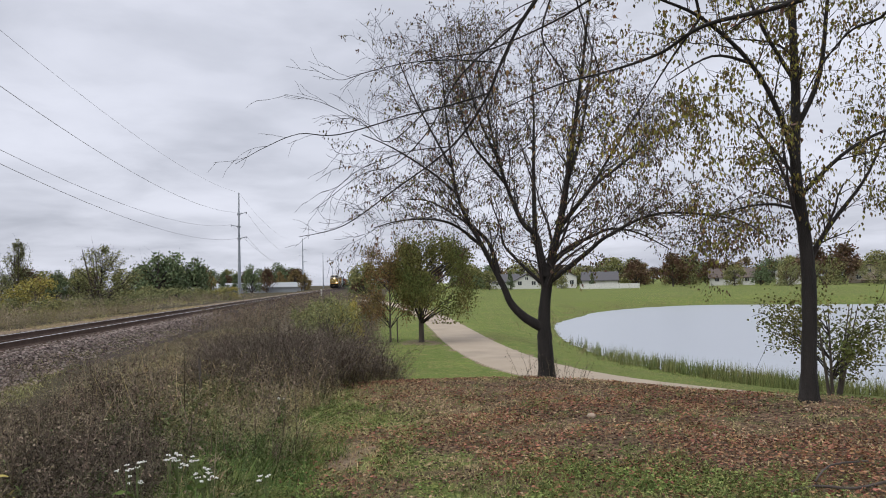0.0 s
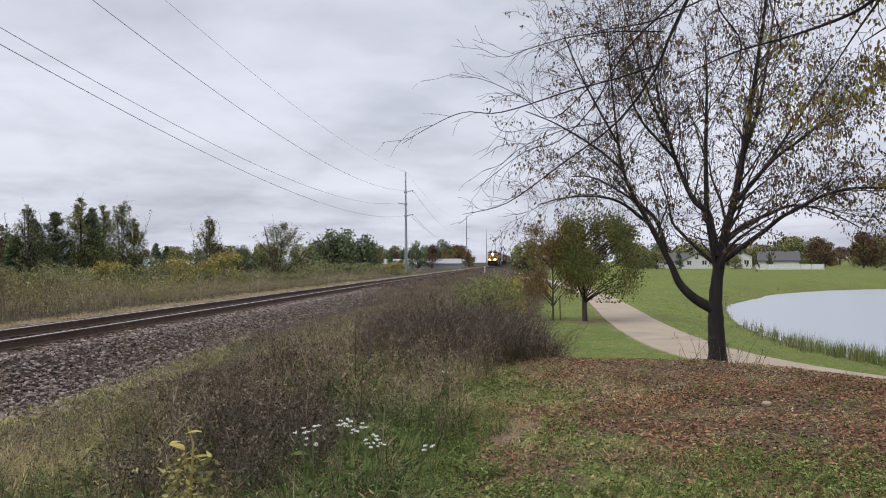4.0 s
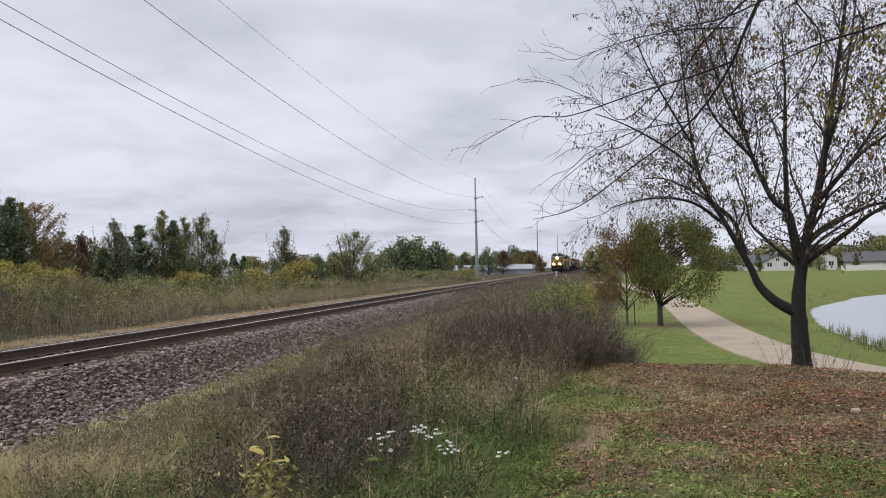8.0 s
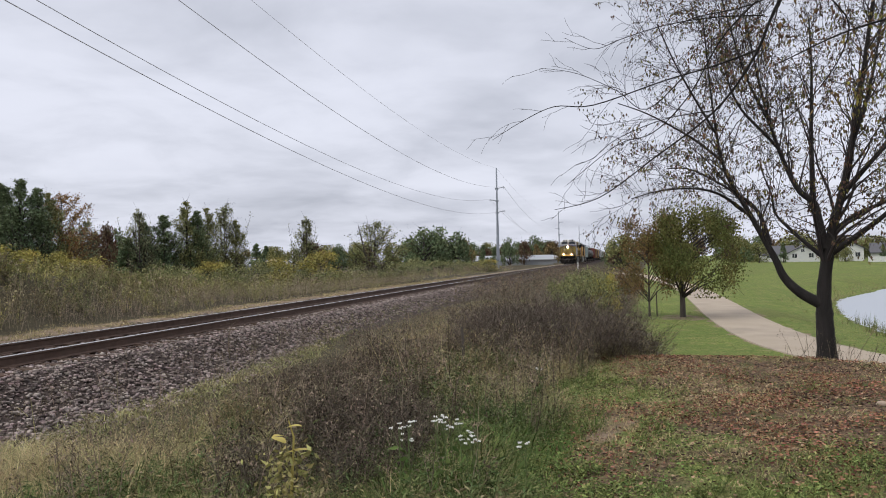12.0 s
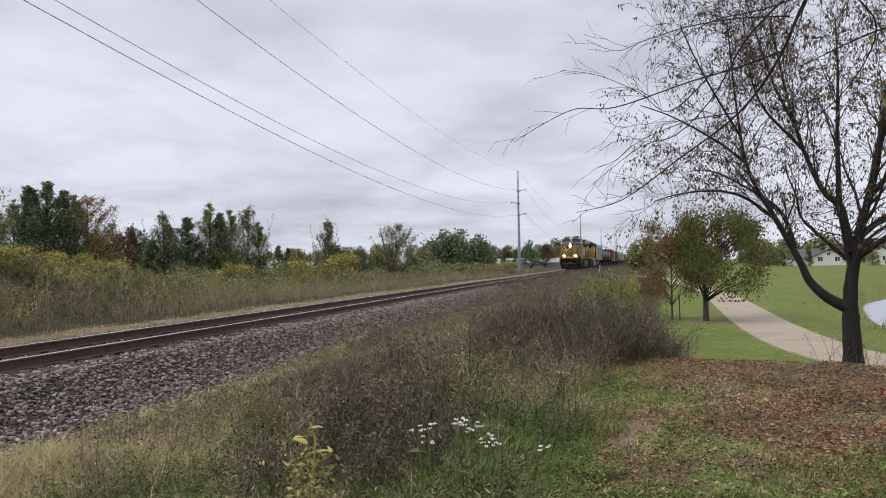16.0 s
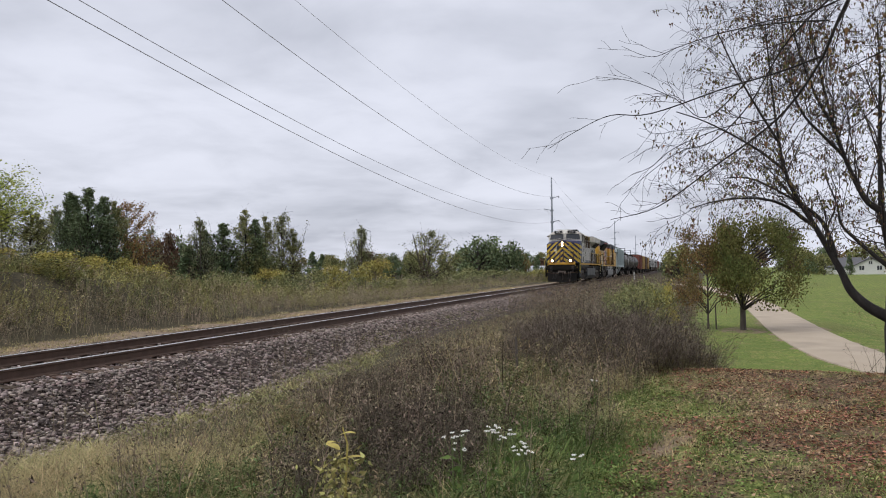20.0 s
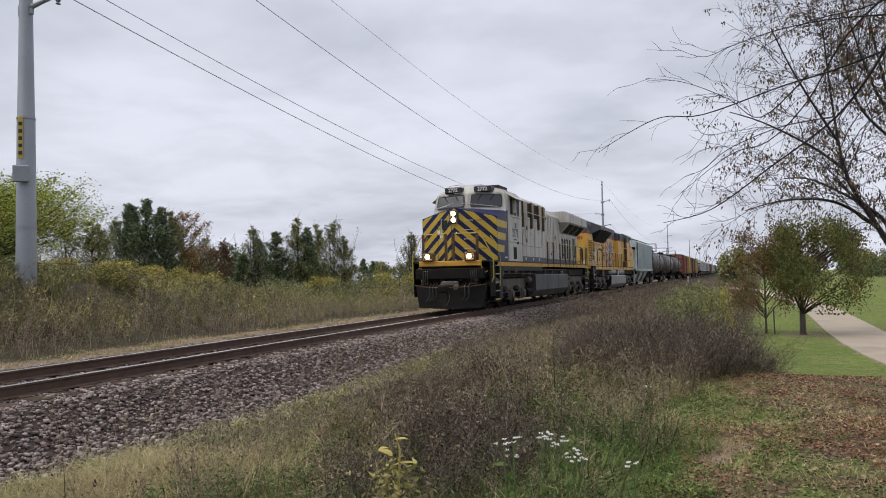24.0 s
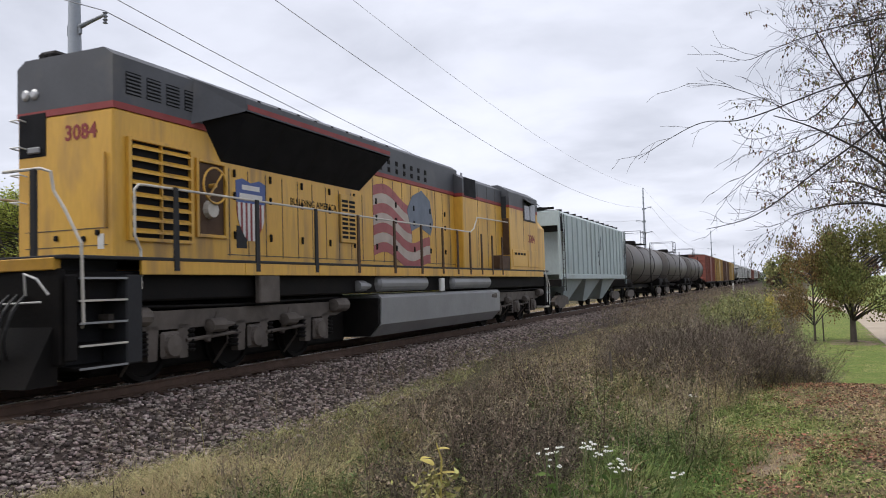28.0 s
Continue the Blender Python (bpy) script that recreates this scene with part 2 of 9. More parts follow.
def strew(forms, xyz, turn, size, lean=None, tall=None):
    """Copies of small forms (V, F), each turned round z, sized and set at xyz, as one array mesh."""
    Vs, Fs, n0 = [], [], 0
    pick = np.random.randint(0, len(forms), len(xyz))
    for k, (V, F) in enumerate(forms):
        ix = np.nonzero(pick == k)[0]
        if not len(ix):
            continue
        c, s = np.cos(turn[ix])[:, None], np.sin(turn[ix])[:, None]
        sz = size[ix][:, None]
        tz = (tall[ix][:, None] if tall is not None else 1.0)
        X = (V[None, :, 0] * c - V[None, :, 1] * s) * sz
        Y = (V[None, :, 0] * s + V[None, :, 1] * c) * sz
        Z = V[None, :, 2] * sz * tz
        if lean is not None:
            X = X + Z * lean[ix, 0][:, None]
            Y = Y + Z * lean[ix, 1][:, None]
        P = np.stack([X + xyz[ix, 0][:, None], Y + xyz[ix, 1][:, None], Z + xyz[ix, 2][:, None]], -1).reshape(-1, 3)
        n = len(V)
        Fs.append((F[None] + (np.arange(len(ix)) * n)[:, None, None] + n0).reshape(-1, 3))
        Vs.append(P)
        n0 += len(P)
    return np.concatenate(Vs), np.concatenate(Fs)


def blade(rng, h, w, bend, segs=3):
    """One curved blade of grass."""
    a, V, F = rng.uniform(0, 2 * math.pi), [], []
    d, s = np.array([math.cos(a), math.sin(a)]), np.array([-math.sin(a), math.cos(a)])
    for i in range(segs):
        t = i / segs
        c = d * bend * h * t * t
        ww = w * (1 - 0.6 * t)
        V += [(*(c - s * ww), h * t * (1 - 0.25 * bend * t)), (*(c + s * ww), h * t * (1 - 0.25 * bend * t))]
    V.append((*(d * bend * h), h * (1 - 0.25 * bend)))
    for i in range(segs - 1):
        k = 2 * i
        F += [(k, k + 1, k + 3), (k, k + 3, k + 2)]
    F.append((2 * segs - 2, 2 * segs - 1, 2 * segs))
    return V, F


def tuft(seed, n, h, w, spread, bend, segs=3):
    rng = random.Random(seed)
    V, F = [], []
    for _ in range(n):
        v, f = blade(rng, h * rng.uniform(0.55, 1.1), w * rng.uniform(0.7, 1.3), bend * rng.uniform(0.2, 1.3), segs)
        ox, oy = rng.gauss(0, spread), rng.gauss(0, spread)
        F += [tuple(i + len(V) for i in q) for q in f]
        V += [(x + ox, y + oy, z) for x, y, z in v]
    return np.array(V), np.array(F)


def sm(a, b, v):
    t = np.clip((np.asarray(v, float) - a) / (b - a), 0, 1)
    return t * t * (3 - 2 * t)


def spot(x, y, cx, cy, rx, ry):
    """1 in the middle of an oval patch, 0 outside it."""
    return sm(1.15, 0.55, np.hypot((x - cx) / rx, (y - cy) / ry))


def patch(x, y, scale, seed=0):
    """Uneven patches over the land, 0 to 1: smoothed random values at three sizes."""
    out, amp, norm = 0.0, 1.0, 0.0
    for k in range(3):
        px, py = np.asarray(x, float) * scale + 17.3 * seed + 5.1 * k, np.asarray(y, float) * scale - 9.7 * seed + 3.3 * k
        i, j = np.floor(px), np.floor(py)
        fx, fy = px - i, py - j
        fx, fy = fx * fx * (3 - 2 * fx), fy * fy * (3 - 2 * fy)

        def h(a, b):
            v = np.sin(a * 127.1 + b * 311.7 + 3.7 * seed + k) * 43758.5453
            return v - np.floor(v)
        out = out + amp * ((h(i, j) * (1 - fx) + h(i + 1, j) * fx) * (1 - fy) + (h(i, j + 1) * (1 - fx) + h(i + 1, j + 1) * fx) * fy)
        norm, amp, scale = norm + amp, amp * 0.6, scale * 2.1
    return np.clip((out / norm - 0.5) * 1.9 + 0.5, 0, 1)


# ---- the lie of the land ----
TRACK_X = -9.67


def bend(y):
    """Sideways drift of the line, which turns slightly far up the track."""
    y = np.asarray(y, float)
    return 0.006 * ((y - 35) + np.sqrt((y - 35) ** 2 + 625))


def track_x(y):
    return TRACK_X + bend(y)


LAKE_Z, PATH_Z = -2.3, -1.6
LAKE = [(15.2, 58.7), (12.3, 45), (11.6, 33.3), (12.6, 27.1), (13.7, 23.5), (15.2, 20.5), (20, 15), (30, 6), (60, -8), (115, 0), (140, 45),
        (105, 78), (63.4, 88), (54.8, 93), (46, 98), (38, 95.5), (31.7, 90), (26, 83), (22.5, 75.8), (18, 67)]
PATHWAY = [(30, -6), (22, 2.5), (16, 9.2), (12.3, 13.6), (9.2, 17.6), (7.1, 21.2), (5.95, 25.2), (5.55, 30), (5.6, 38), (6.1, 50), (6.6, 64), (6.6, 80), (5, 100), (1, 120)]


def smooth_line(pts, closed=False, n=6):
    out, m = [], len(pts)
    for i in range(m if closed else m - 1):
        p = [Vector(pts[(i + k) % m] if closed else pts[min(max(i + k, 0), m - 1)]) for k in (-1, 0, 1, 2)]
        for j in range(n):
            t = j / n
            out.append(tuple(0.5 * ((2 * p[1]) + (p[2] - p[0]) * t + (2 * p[0] - 5 * p[1] + 4 * p[2] - p[3]) * t * t + (3 * p[1] - p[0] - 3 * p[2] + p[3]) * t ** 3)))
    if not closed:
        out.append(tuple(pts[-1]))
    return out


SHORE = np.array(smooth_line(LAKE, True))
WAY = np.array(smooth_line(PATHWAY))


def line_dist(x, y, line, closed=False):
    d = np.full(np.shape(x), 1e9)
    n = len(line)
    for i in range(n if closed else n - 1):
        (ax, ay), (bx, by) = line[i], line[(i + 1) % n]
        ex, ey = bx - ax, by - ay
        t = np.clip(((x - ax) * ex + (y - ay) * ey) / (ex * ex + ey * ey), 0, 1)
        d = np.minimum(d, np.hypot(x - ax - t * ex, y - ay - t * ey))
    return d


def in_lake(x, y):
    hit = np.zeros(np.shape(x), bool)
    n = len(SHORE)
    for i in range(n):
        (ax, ay), (bx, by) = SHORE[i], SHORE[(i + 1) % n]
        c = (ay > y) != (by > y)
        hit ^= c & (x < (bx - ax) * (y - ay) / ((by - ay) if by != ay else 1e-9) + ax)
    return hit


def shore_dist(x, y):
    """Metres to the shoreline, negative over the water."""
    d = line_dist(x, y, SHORE, True)
    return np.where(in_lake(x, y), -d, d)


def crest(x):
    """Far edge of the leafy knoll on which the camera stands."""
    return 14.6 - np.clip(np.asarray(x, float) - 3.2, 0, 20) * 0.95


def gz(x, y):
    x, y = np.asarray(x, float), np.asarray(y, float)
    # right of the line: knoll, then lawn
    low = -1.6 + 0.75 * sm(60, 150, y)
    knoll = -0.36 - 0.10 * sm(4, 13, y) - 0.05 * sm(2, 7, x)
    over = sm(-0.8, 4.5, y - crest(x))
    right = knoll * (1 - over) + low * over
    left = -0.62 + 0.0 * x
    k = sm(1.5, -4.5, x - bend(y))
    g = right * (1 - k) + left * k
    # lake basin
    d = shore_dist(x, y)
    lake = sm(5.0, 0.0, d)
    g = g * (1 - lake) + (LAKE_Z + 0.04) * lake
    g = np.where(d < 0, LAKE_Z - 0.7 * sm(0, 4, -d), g)
    # level under the path
    p = sm(3.3, 1.7, line_dist(x, y, WAY))
    g = g * (1 - p) + np.where(y > 60, low, PATH_Z) * p
    # railway bed
    u = x - track_x(y)
    bed = -0.30 - 0.34 * sm(1.6, 2.6, np.abs(u)) - 0.04 * sm(2.6, 3.6, u)
    b = sm(3.6, 2.4, np.abs(u))
    g = g * (1 - b) + bed * b
    # west of the line: strip, weeds, then a bank
    far = -0.31 + 1.85 * sm(-14.3, -18.8, x) * sm(40, 15, y) + 0.7 * sm(-22, -40, x) * sm(80, 30, y)
    fw = sm(-2.3, -3.3, u)
    g = g * (1 - fw) + far * fw
    # gentle unevenness
    g = g + 0.035 * np.sin(x * 1.9 + 0.7 * y) * np.sin(y * 1.3) * sm(3.0, 4.5, np.abs(u)) * (d > 1) * (1 - p)
    return g


def axis_steps(lo, hi, c0, c1, fine, grow):
    """Grid lines, close together between c0 and c1 and ever wider outside."""
    a = list(np.arange(c0, c1 + 1e-6, fine))
    s = fine
    while a[-1] < hi:
        s *= grow
        a.append(a[-1] + s)
    s = fine
    while a[0] > lo:
        s *= grow
        a.insert(0, a[0] - s)
    return np.array(a)


def ground_material():
    """Lawn, leaf litter, dry weeds and bare dirt, blended by the land's cover."""
    m = bpy.data.materials.new("ground_cover")
    m.use_nodes = True
    nd, nt = m.node_tree.nodes, m.node_tree.links
    b = nd["Principled BSDF"]
    b.inputs["Roughness"].default_value, b.inputs["Specular IOR Level"].default_value = 0.95, 0.05
    co = nd.new("ShaderNodeTexCoord").outputs["Object"]

    def tex(s, det=6.0, rough=0.6):
        n = nd.new("ShaderNodeTexNoise")
        n.inputs["Scale"].default_value, n.inputs["Detail"].default_value, n.inputs["Roughness"].default_value = s, det, rough
        nt.new(co, n.inputs["Vector"])
        return n.outputs[0]

    def ramp(src, lo, hi):
        r = nd.new("ShaderNodeMapRange")
        r.interpolation_type = "SMOOTHSTEP"
        r.inputs[1].default_value, r.inputs[2].default_value = lo, hi
        nt.new(src, r.inputs[0])
        return r.outputs[0]

    def mix(fac, a, c):
        x = nd.new("ShaderNodeMix")
        x.data_type = "RGBA"
        nt.new(fac, x.inputs[0])
        for k, v in ((6, a), (7, c)):
            if isinstance(v, tuple):
                x.inputs[k].default_value = (*v, 1)
            else:
                nt.new(v, x.inputs[k])
        return x.outputs[2]

    def add(a, c, op="ADD"):
        x = nd.new("ShaderNodeMath")
        x.operation = op
        nt.new(a, x.inputs[0])
        if isinstance(c, float):
            x.inputs[1].default_value = c
        else:
            nt.new(c, x.inputs[1])
        return x.outputs[0]

    att = nd.new("ShaderNodeAttribute")
    att.attribute_name = "cover"
    sep = nd.new("ShaderNodeSeparateColor")
    nt.new(att.outputs["Color"], sep.inputs[0])
    n1, n2, n3, n4 = tex(0.35), tex(2.2), tex(14.0), tex(60.0, 3.0)
    lawn = mix(ramp(n1, 0.35, 0.65), (0.205, 0.256, 0.066), (0.138, 0.190, 0.050))
    lawn = mix(ramp(n2, 0.44, 0.64), lawn, (0.270, 0.262, 0.100))
    lawn = mix(ramp(tex(0.13), 0.46, 0.62), lawn, (0.190, 0.198, 0.072))
    lawn = mix(ramp(n3, 0.45, 0.62), lawn, (0.092, 0.130, 0.036))
    lawn = mix(ramp(n4, 0.45, 0.66), lawn, (0.070, 0.088, 0.032))
    leaf = mix(ramp(n3, 0.42, 0.58), (0.200, 0.142, 0.092), (0.075, 0.055, 0.040))
    leaf = mix(ramp(n4, 0.52, 0.64), leaf, (0.092, 0.050, 0.037))
    leaf = mix(ramp(n2, 0.50, 0.66), leaf, (0.098, 0.108, 0.046))
    # soil under the weeds, darkened to carry the shade between stems
    weed = mix(ramp(n2, 0.35, 0.65), (0.070, 0.062, 0.040), (0.050, 0.044, 0.032))
    weed = mix(ramp(n3, 0.40, 0.70), weed, (0.105, 0.090, 0.058))
    dirt = mix(ramp(n3, 0.35, 0.65), (0.270, 0.208, 0.148), (0.165, 0.125, 0.094))
    jitter = add(add(n2, 0.5, "SUBTRACT"), 0.9, "MULTIPLY")
    col = mix(ramp(add(sep.outputs[0], jitter), 0.40, 0.60), weed, lawn)
    col = mix(ramp(add(sep.outputs[1], jitter), 0.40, 0.62), col, leaf)
    col = mix(ramp(add(sep.outputs[2], jitter), 0.42, 0.60), col, dirt)
    nt.new(col, b.inputs["Base Color"])
    bp = nd.new("ShaderNodeBump")
    bp.inputs["Strength"].default_value, bp.inputs["Distance"].default_value = 0.6, 0.03
    nt.new(n4, bp.inputs["Height"])
    nt.new(bp.outputs[0], b.inputs["Normal"])
    return m


def weed_edge(x, y):
    """Above 0 in the rank weeds between lawn and line."""
    y = np.asarray(y, float)
    edge = -1.15 + 0.05 * y + 1.6 * sm(12.8, 16.0, y) * sm(40, 20, y) + 0.25 * np.sin(y * 1.7)
    return edge - x


def cover(x, y):
    u = x - track_x(y)
    lawn = sm(-0.4, 0.5, -weed_edge(x, y)) * np.where(u > 2, 1, 0)
    leaf = lawn * sm(0.9, -0.3, y - crest(x)) * sm(6.0, 10.0, y + 0.60 * x) * sm(-0.9, 1.5, x - 0.03 * y)
    leaf = np.clip(leaf * 0.92 + 0.10 * lawn * np.sin(x * 1.7 + 0.8 * np.sin(y * 1.3)) * np.sin(y * 1.1 + 0.6 * x), 0, 1)
    # thin strip of wear along the path and the dirt patch on the knoll
    dirt = 0.95 * sm(0.85, 0.2, np.hypot((x - 0.06 - 0.08 * (y - 8.7)) / 0.42, (y - 8.2) / 1.6))
    dirt = np.maximum(dirt, 0.75 * sm(2.0, 1.2, line_dist(x, y, WAY)) * patch(x, y, 0.9, 60))
    dirt = np.maximum(dirt, 0.55 * spot(x, y, 3.3, 38.0, 1.6, 2.4))
    dirt = np.maximum(dirt, 0.62 * sm(-3.0, -3.5, u) * sm(-5.2, -4.4, u))
    return lawn, leaf, dirt


# ---- ground ----
gx = axis_steps(-2600, 2600, -30, 22, 0.36, 1.13)
gy = axis_steps(-2600, 2600, -3, 60, 0.40, 1.10)
GX, GY = np.meshgrid(gx, gy)
GZ = gz(GX, GY)
nx, ny = len(gx), len(gy)
ix = (np.arange(ny - 1)[:, None] * nx + np.arange(nx - 1)[None]).ravel()
F = np.concatenate([np.stack([ix, ix + 1, ix + nx + 1], 1), np.stack([ix, ix + nx + 1, ix + nx], 1)])
me = tri_mesh("ground", np.stack([GX, GY, GZ], -1).reshape(-1, 3), F, True)
lawn, leaf, dirt = cover(GX, GY)
leaf = np.maximum(leaf, lawn * sm(0.9, -0.3, GY - crest(GX)) * (0.30 + 0.55 * patch(GX, GY, 1.2, 50)))
att = me.color_attributes.new("cover", "FLOAT_COLOR", "POINT")
att.data.foreach_set("color", np.stack([lawn, leaf, dirt, np.ones_like(dirt)], -1).astype(np.float32).ravel())
me.materials.append(ground_material())
ground = tagged(new("ground", me), "autumn ground with lawn, fallen leaves and dry weeds", "ground", kind="structure")

# ---- lake ----
wm = bpy.data.materials.new("still_lake_water")
wm.use_nodes = True
wb = wm.node_tree.nodes["Principled BSDF"]
wb.inputs["Base Color"].default_value = (0.30, 0.33, 0.37, 1)
wb.inputs["Roughness"].default_value, wb.inputs["IOR"].default_value = 0.28, 1.33
wnz = wm.node_tree.nodes.new("ShaderNodeTexNoise")
wnz.inputs["Scale"].default_value, wnz.inputs["Detail"].default_value = 2.2, 5
wbp = wm.node_tree.nodes.new("ShaderNodeBump")
wbp.inputs["Strength"].default_value, wbp.inputs["Distance"].default_value = 0.25, 0.05
wtc = wm.node_tree.nodes.new("ShaderNodeTexCoord")
wm.node_tree.links.new(wtc.outputs["Object"], wnz.inputs["Vector"])
wm.node_tree.links.new(wnz.outputs[0], wbp.inputs["Height"])
wm.node_tree.links.new(wbp.outputs[0], wb.inputs["Normal"])
lake_mb = Mb()
lake_mb.add([(x, y, LAKE_Z) for x, y in SHORE], [tuple(range(len(SHORE)))])
lake = tagged(part("water", lake_mb, wm), "calm grey lake reflecting the cloudy sky", "lake", kind="structure")

# ---- footpath ----
pm = Mb()
half = 1.18
n = len(WAY)
fine_way = np.array(smooth_line([tuple(p) for p in WAY], n=4))
d = np.gradient(fine_way, axis=0)
d /= np.linalg.norm(d, axis=1)[:, None]
nrm = np.stack([-d[:, 1], d[:, 0]], 1)
rows = []
rngp = random.Random(4)
for p, q in zip(fine_way, nrm):
    e1, e2 = half + rngp.uniform(-0.02, 0.02), half + rngp.uniform(-0.02, 0.02)
    r = []
    for o, lift in ((-e1 - 0.05, -0.06), (-e1, 0.035), (-e1 * 0.4, 0.055), (e2 * 0.4, 0.055), (e2, 0.035), (e2 + 0.05, -0.06)):
        x, y = p + q * o
        r.append((x, y, float(gz(*p)) + lift))
    rows.append(r)
pm.add([v for r in rows for v in r], [(i * 6 + k, i * 6 + k + 1, i * 6 + k + 7, i * 6 + k + 6) for i in range(len(rows) - 1) for k in range(5)])
tagged(part("pavement", pm, M["path"]), "pale tan asphalt footpath with worn grassy edges", "footpath", kind="structure")

# ---- railway ----
TY = [y for y in np.arange(-40, 60, 2.0)] + [y for y in np.arange(60, 200, 6.0)] + [y for y in np.arange(200, 1001, 25.0)]


def along(sections, name, material, parent=None, label="", ys=TY):
    """Sweeps a section of (x, z) along the line."""
    mb = Mb()
    m = len(sections)
    mb.add([(float(track_x(y)) + x, y, z) for y in ys for x, z in sections],
           [(i * m + k, i * m + (k + 1) % m, (i + 1) * m + (k + 1) % m, (i + 1) * m + k) for i in range(len(ys) - 1) for k in range(m)])
    return part(name, mb, material, parent, label)


railway = thing("railway_track", "single railway track with rusty rails on grey ballast", "railway track", kind="structure")
along([(-3.0, -0.75), (-2.4, -0.60), (-1.62, -0.21), (1.62, -0.21), (2.45, -0.58), (3.1, -0.66), (3.7, -0.78)], "ballast_bed", M["bed"], railway, "crushed stone ballast, darkened as shade between the stones")
for side in (-0.7525, 0.7525):
    web = [(-0.070, -0.172), (0.070, -0.172), (0.070, -0.160), (0.012, -0.140), (0.010, -0.045), (0.034, -0.034), (0.034, -0.006),
           (-0.034, -0.006), (-0.034, -0.034), (-0.010, -0.045), (-0.012, -0.140), (-0.070, -0.160)]
    rail = along([(side + a, z) for a, z in web], "rail", M["rust"], railway, "rust-brown steel rail")
    along([(side + a, z) for a, z in ((-0.033, -0.007), (0.033, -0.007), (0.028, 0.0), (-0.028, 0.0))], "rail_head", M["railtop"], rail, "polished running surface")

# ---- power line ----
POLE_X = -18.0


def steel_pole(y, tall, top_r, base_r, sign):
    x = POLE_X + float(bend(y)) * 0.8 - (0.65 if 100 < y < 150 else 0.0)
    z0 = float(gz(x, y))
    t = thing("utility_pole", "tall grey steel power pole with line arms", "utility pole", (x, y, z0), "power line poles")
    h = tall - z0
    prof = [(-0.4, base_r), (0.0, base_r), (h * 0.30, base_r * 0.86), (h * 0.302, base_r * 0.82), (h * 0.7, top_r * 1.2), (h, top_r), (h + 0.05, top_r * 0.6)]
    shaft = part("shaft", Mb().lathe(prof, (0, 0, 0), "z", 12), M["steelpole"], t, smooth=True)
    for zz in (h * 0.10, h * 0.30):
        r = base_r * (1 - 0.45 * zz / h) + 0.012
        part("band", Mb().lathe([(zz, r), (zz + 0.05, r)], (0, 0, 0), "z", 12), M["steelpole"], shaft)
    ends = []
    for zz, side in ((13.1, 1), (11.1, -1), (9.2, 1)):
        zl = zz - z0
        arm = Mb().tube([(0, 0, zl - 0.25), (side * 0.55, 0, zl - 0.12), (side * 1.15, 0, zl)], [0.075, 0.06, 0.045], 8)
        a = part("arm", arm, M["steelpole"], t)
        part("bracket", Mb().box(-0.26, 0.26, -0.05, 0.05, zl - 0.42, zl - 0.10, 0.02), M["steelpole"], a)
        ins = Mb().lathe([(zl - 0.25 + 0.05 * i, 0.035 if i % 2 else 0.075) for i in range(7)], (side * 1.15, 0, 0), "z", 8)
        part("insulator", ins, M["insul"], a, "ribbed grey insulator")
        ends.append((x + side * 1.15, y, zz + 0.1))
    ends.append((x, y, tall + 0.1))
    if sign:
        s = Mb().box(-0.18, -0.06, -base_r * 0.93 - 0.012, -base_r * 0.93, 3.4, 4.55, 0.004)
        s.v = [(a * math.cos(0.75) - b * math.sin(0.75), a * math.sin(0.75) + b * math.cos(0.75), c) for a, b, c in s.v]
        sg = part("warning_strip", s, M["yellowsign"], t, "narrow yellow marker strip with dark bars")
        for i in range(5):
            bars = Mb().box(-0.165, -0.075, -base_r * 0.93 - 0.016, -base_r * 0.93 - 0.012, 3.50 + i * 0.2, 3.60 + i * 0.2)
            bars.v = [(a * math.cos(0.75) - b * math.sin(0.75), a * math.sin(0.75) + b * math.cos(0.75), c) for a, b, c in bars.v]
            part("marking", bars, M["black"], sg)
        bx = Mb().box(-0.30, 0.10, -base_r - 0.14, -base_r * 0.9, 2.75, 3.20, 0.02)
        bx.v = [(a * math.cos(0.75) - b * math.sin(0.75), a * math.sin(0.75) + b * math.cos(0.75), c) for a, b, c in bx.v]
        part("junction_box", bx, M["steelpole"], t, "small grey metal box")
    return ends


M["yellowsign"] = mat("yellow_plate", (0.50, 0.36, 0.05), 0.6)
M["black"] = mat("black_paint", (0.018, 0.018, 0.020), 0.6, 0, (0.03, 0.028, 0.027), 3, 30, 0.05)
spots = [(-95, 16.4), (16.35, 16.4), (127, 16.2), (258, 16.6), (400, 17.5), (540, 18.5), (690, 19.5)]
hung = [steel_pole(y, tall, 0.11, 0.275, i == 1) for i, (y, tall) in enumerate(spots)]
for a, b in zip(hung, hung[1:]):
    for k, (p, q) in enumerate(zip(a, b)):
        span = q[1] - p[1]
        sag = (3.0, 2.8, 2.8, 2.3)[k] * (span / 111.0) ** 2
        m = 64 if p[1] < 120 else 16
        pts = [tuple(p[i] + (q[i] - p[i]) * j / m - (sag * 4 * (j / m) * (1 - j / m) if i == 2 else 0) for i in range(3)) for j in range(m + 1)]
        w = part("overhead_wire", Mb().tube(pts, 0.0155 if k < 3 else 0.010, 6), M["wire"])
        tagged(w, "thin dark overhead power wire strung between poles", "wire", "power line wires")


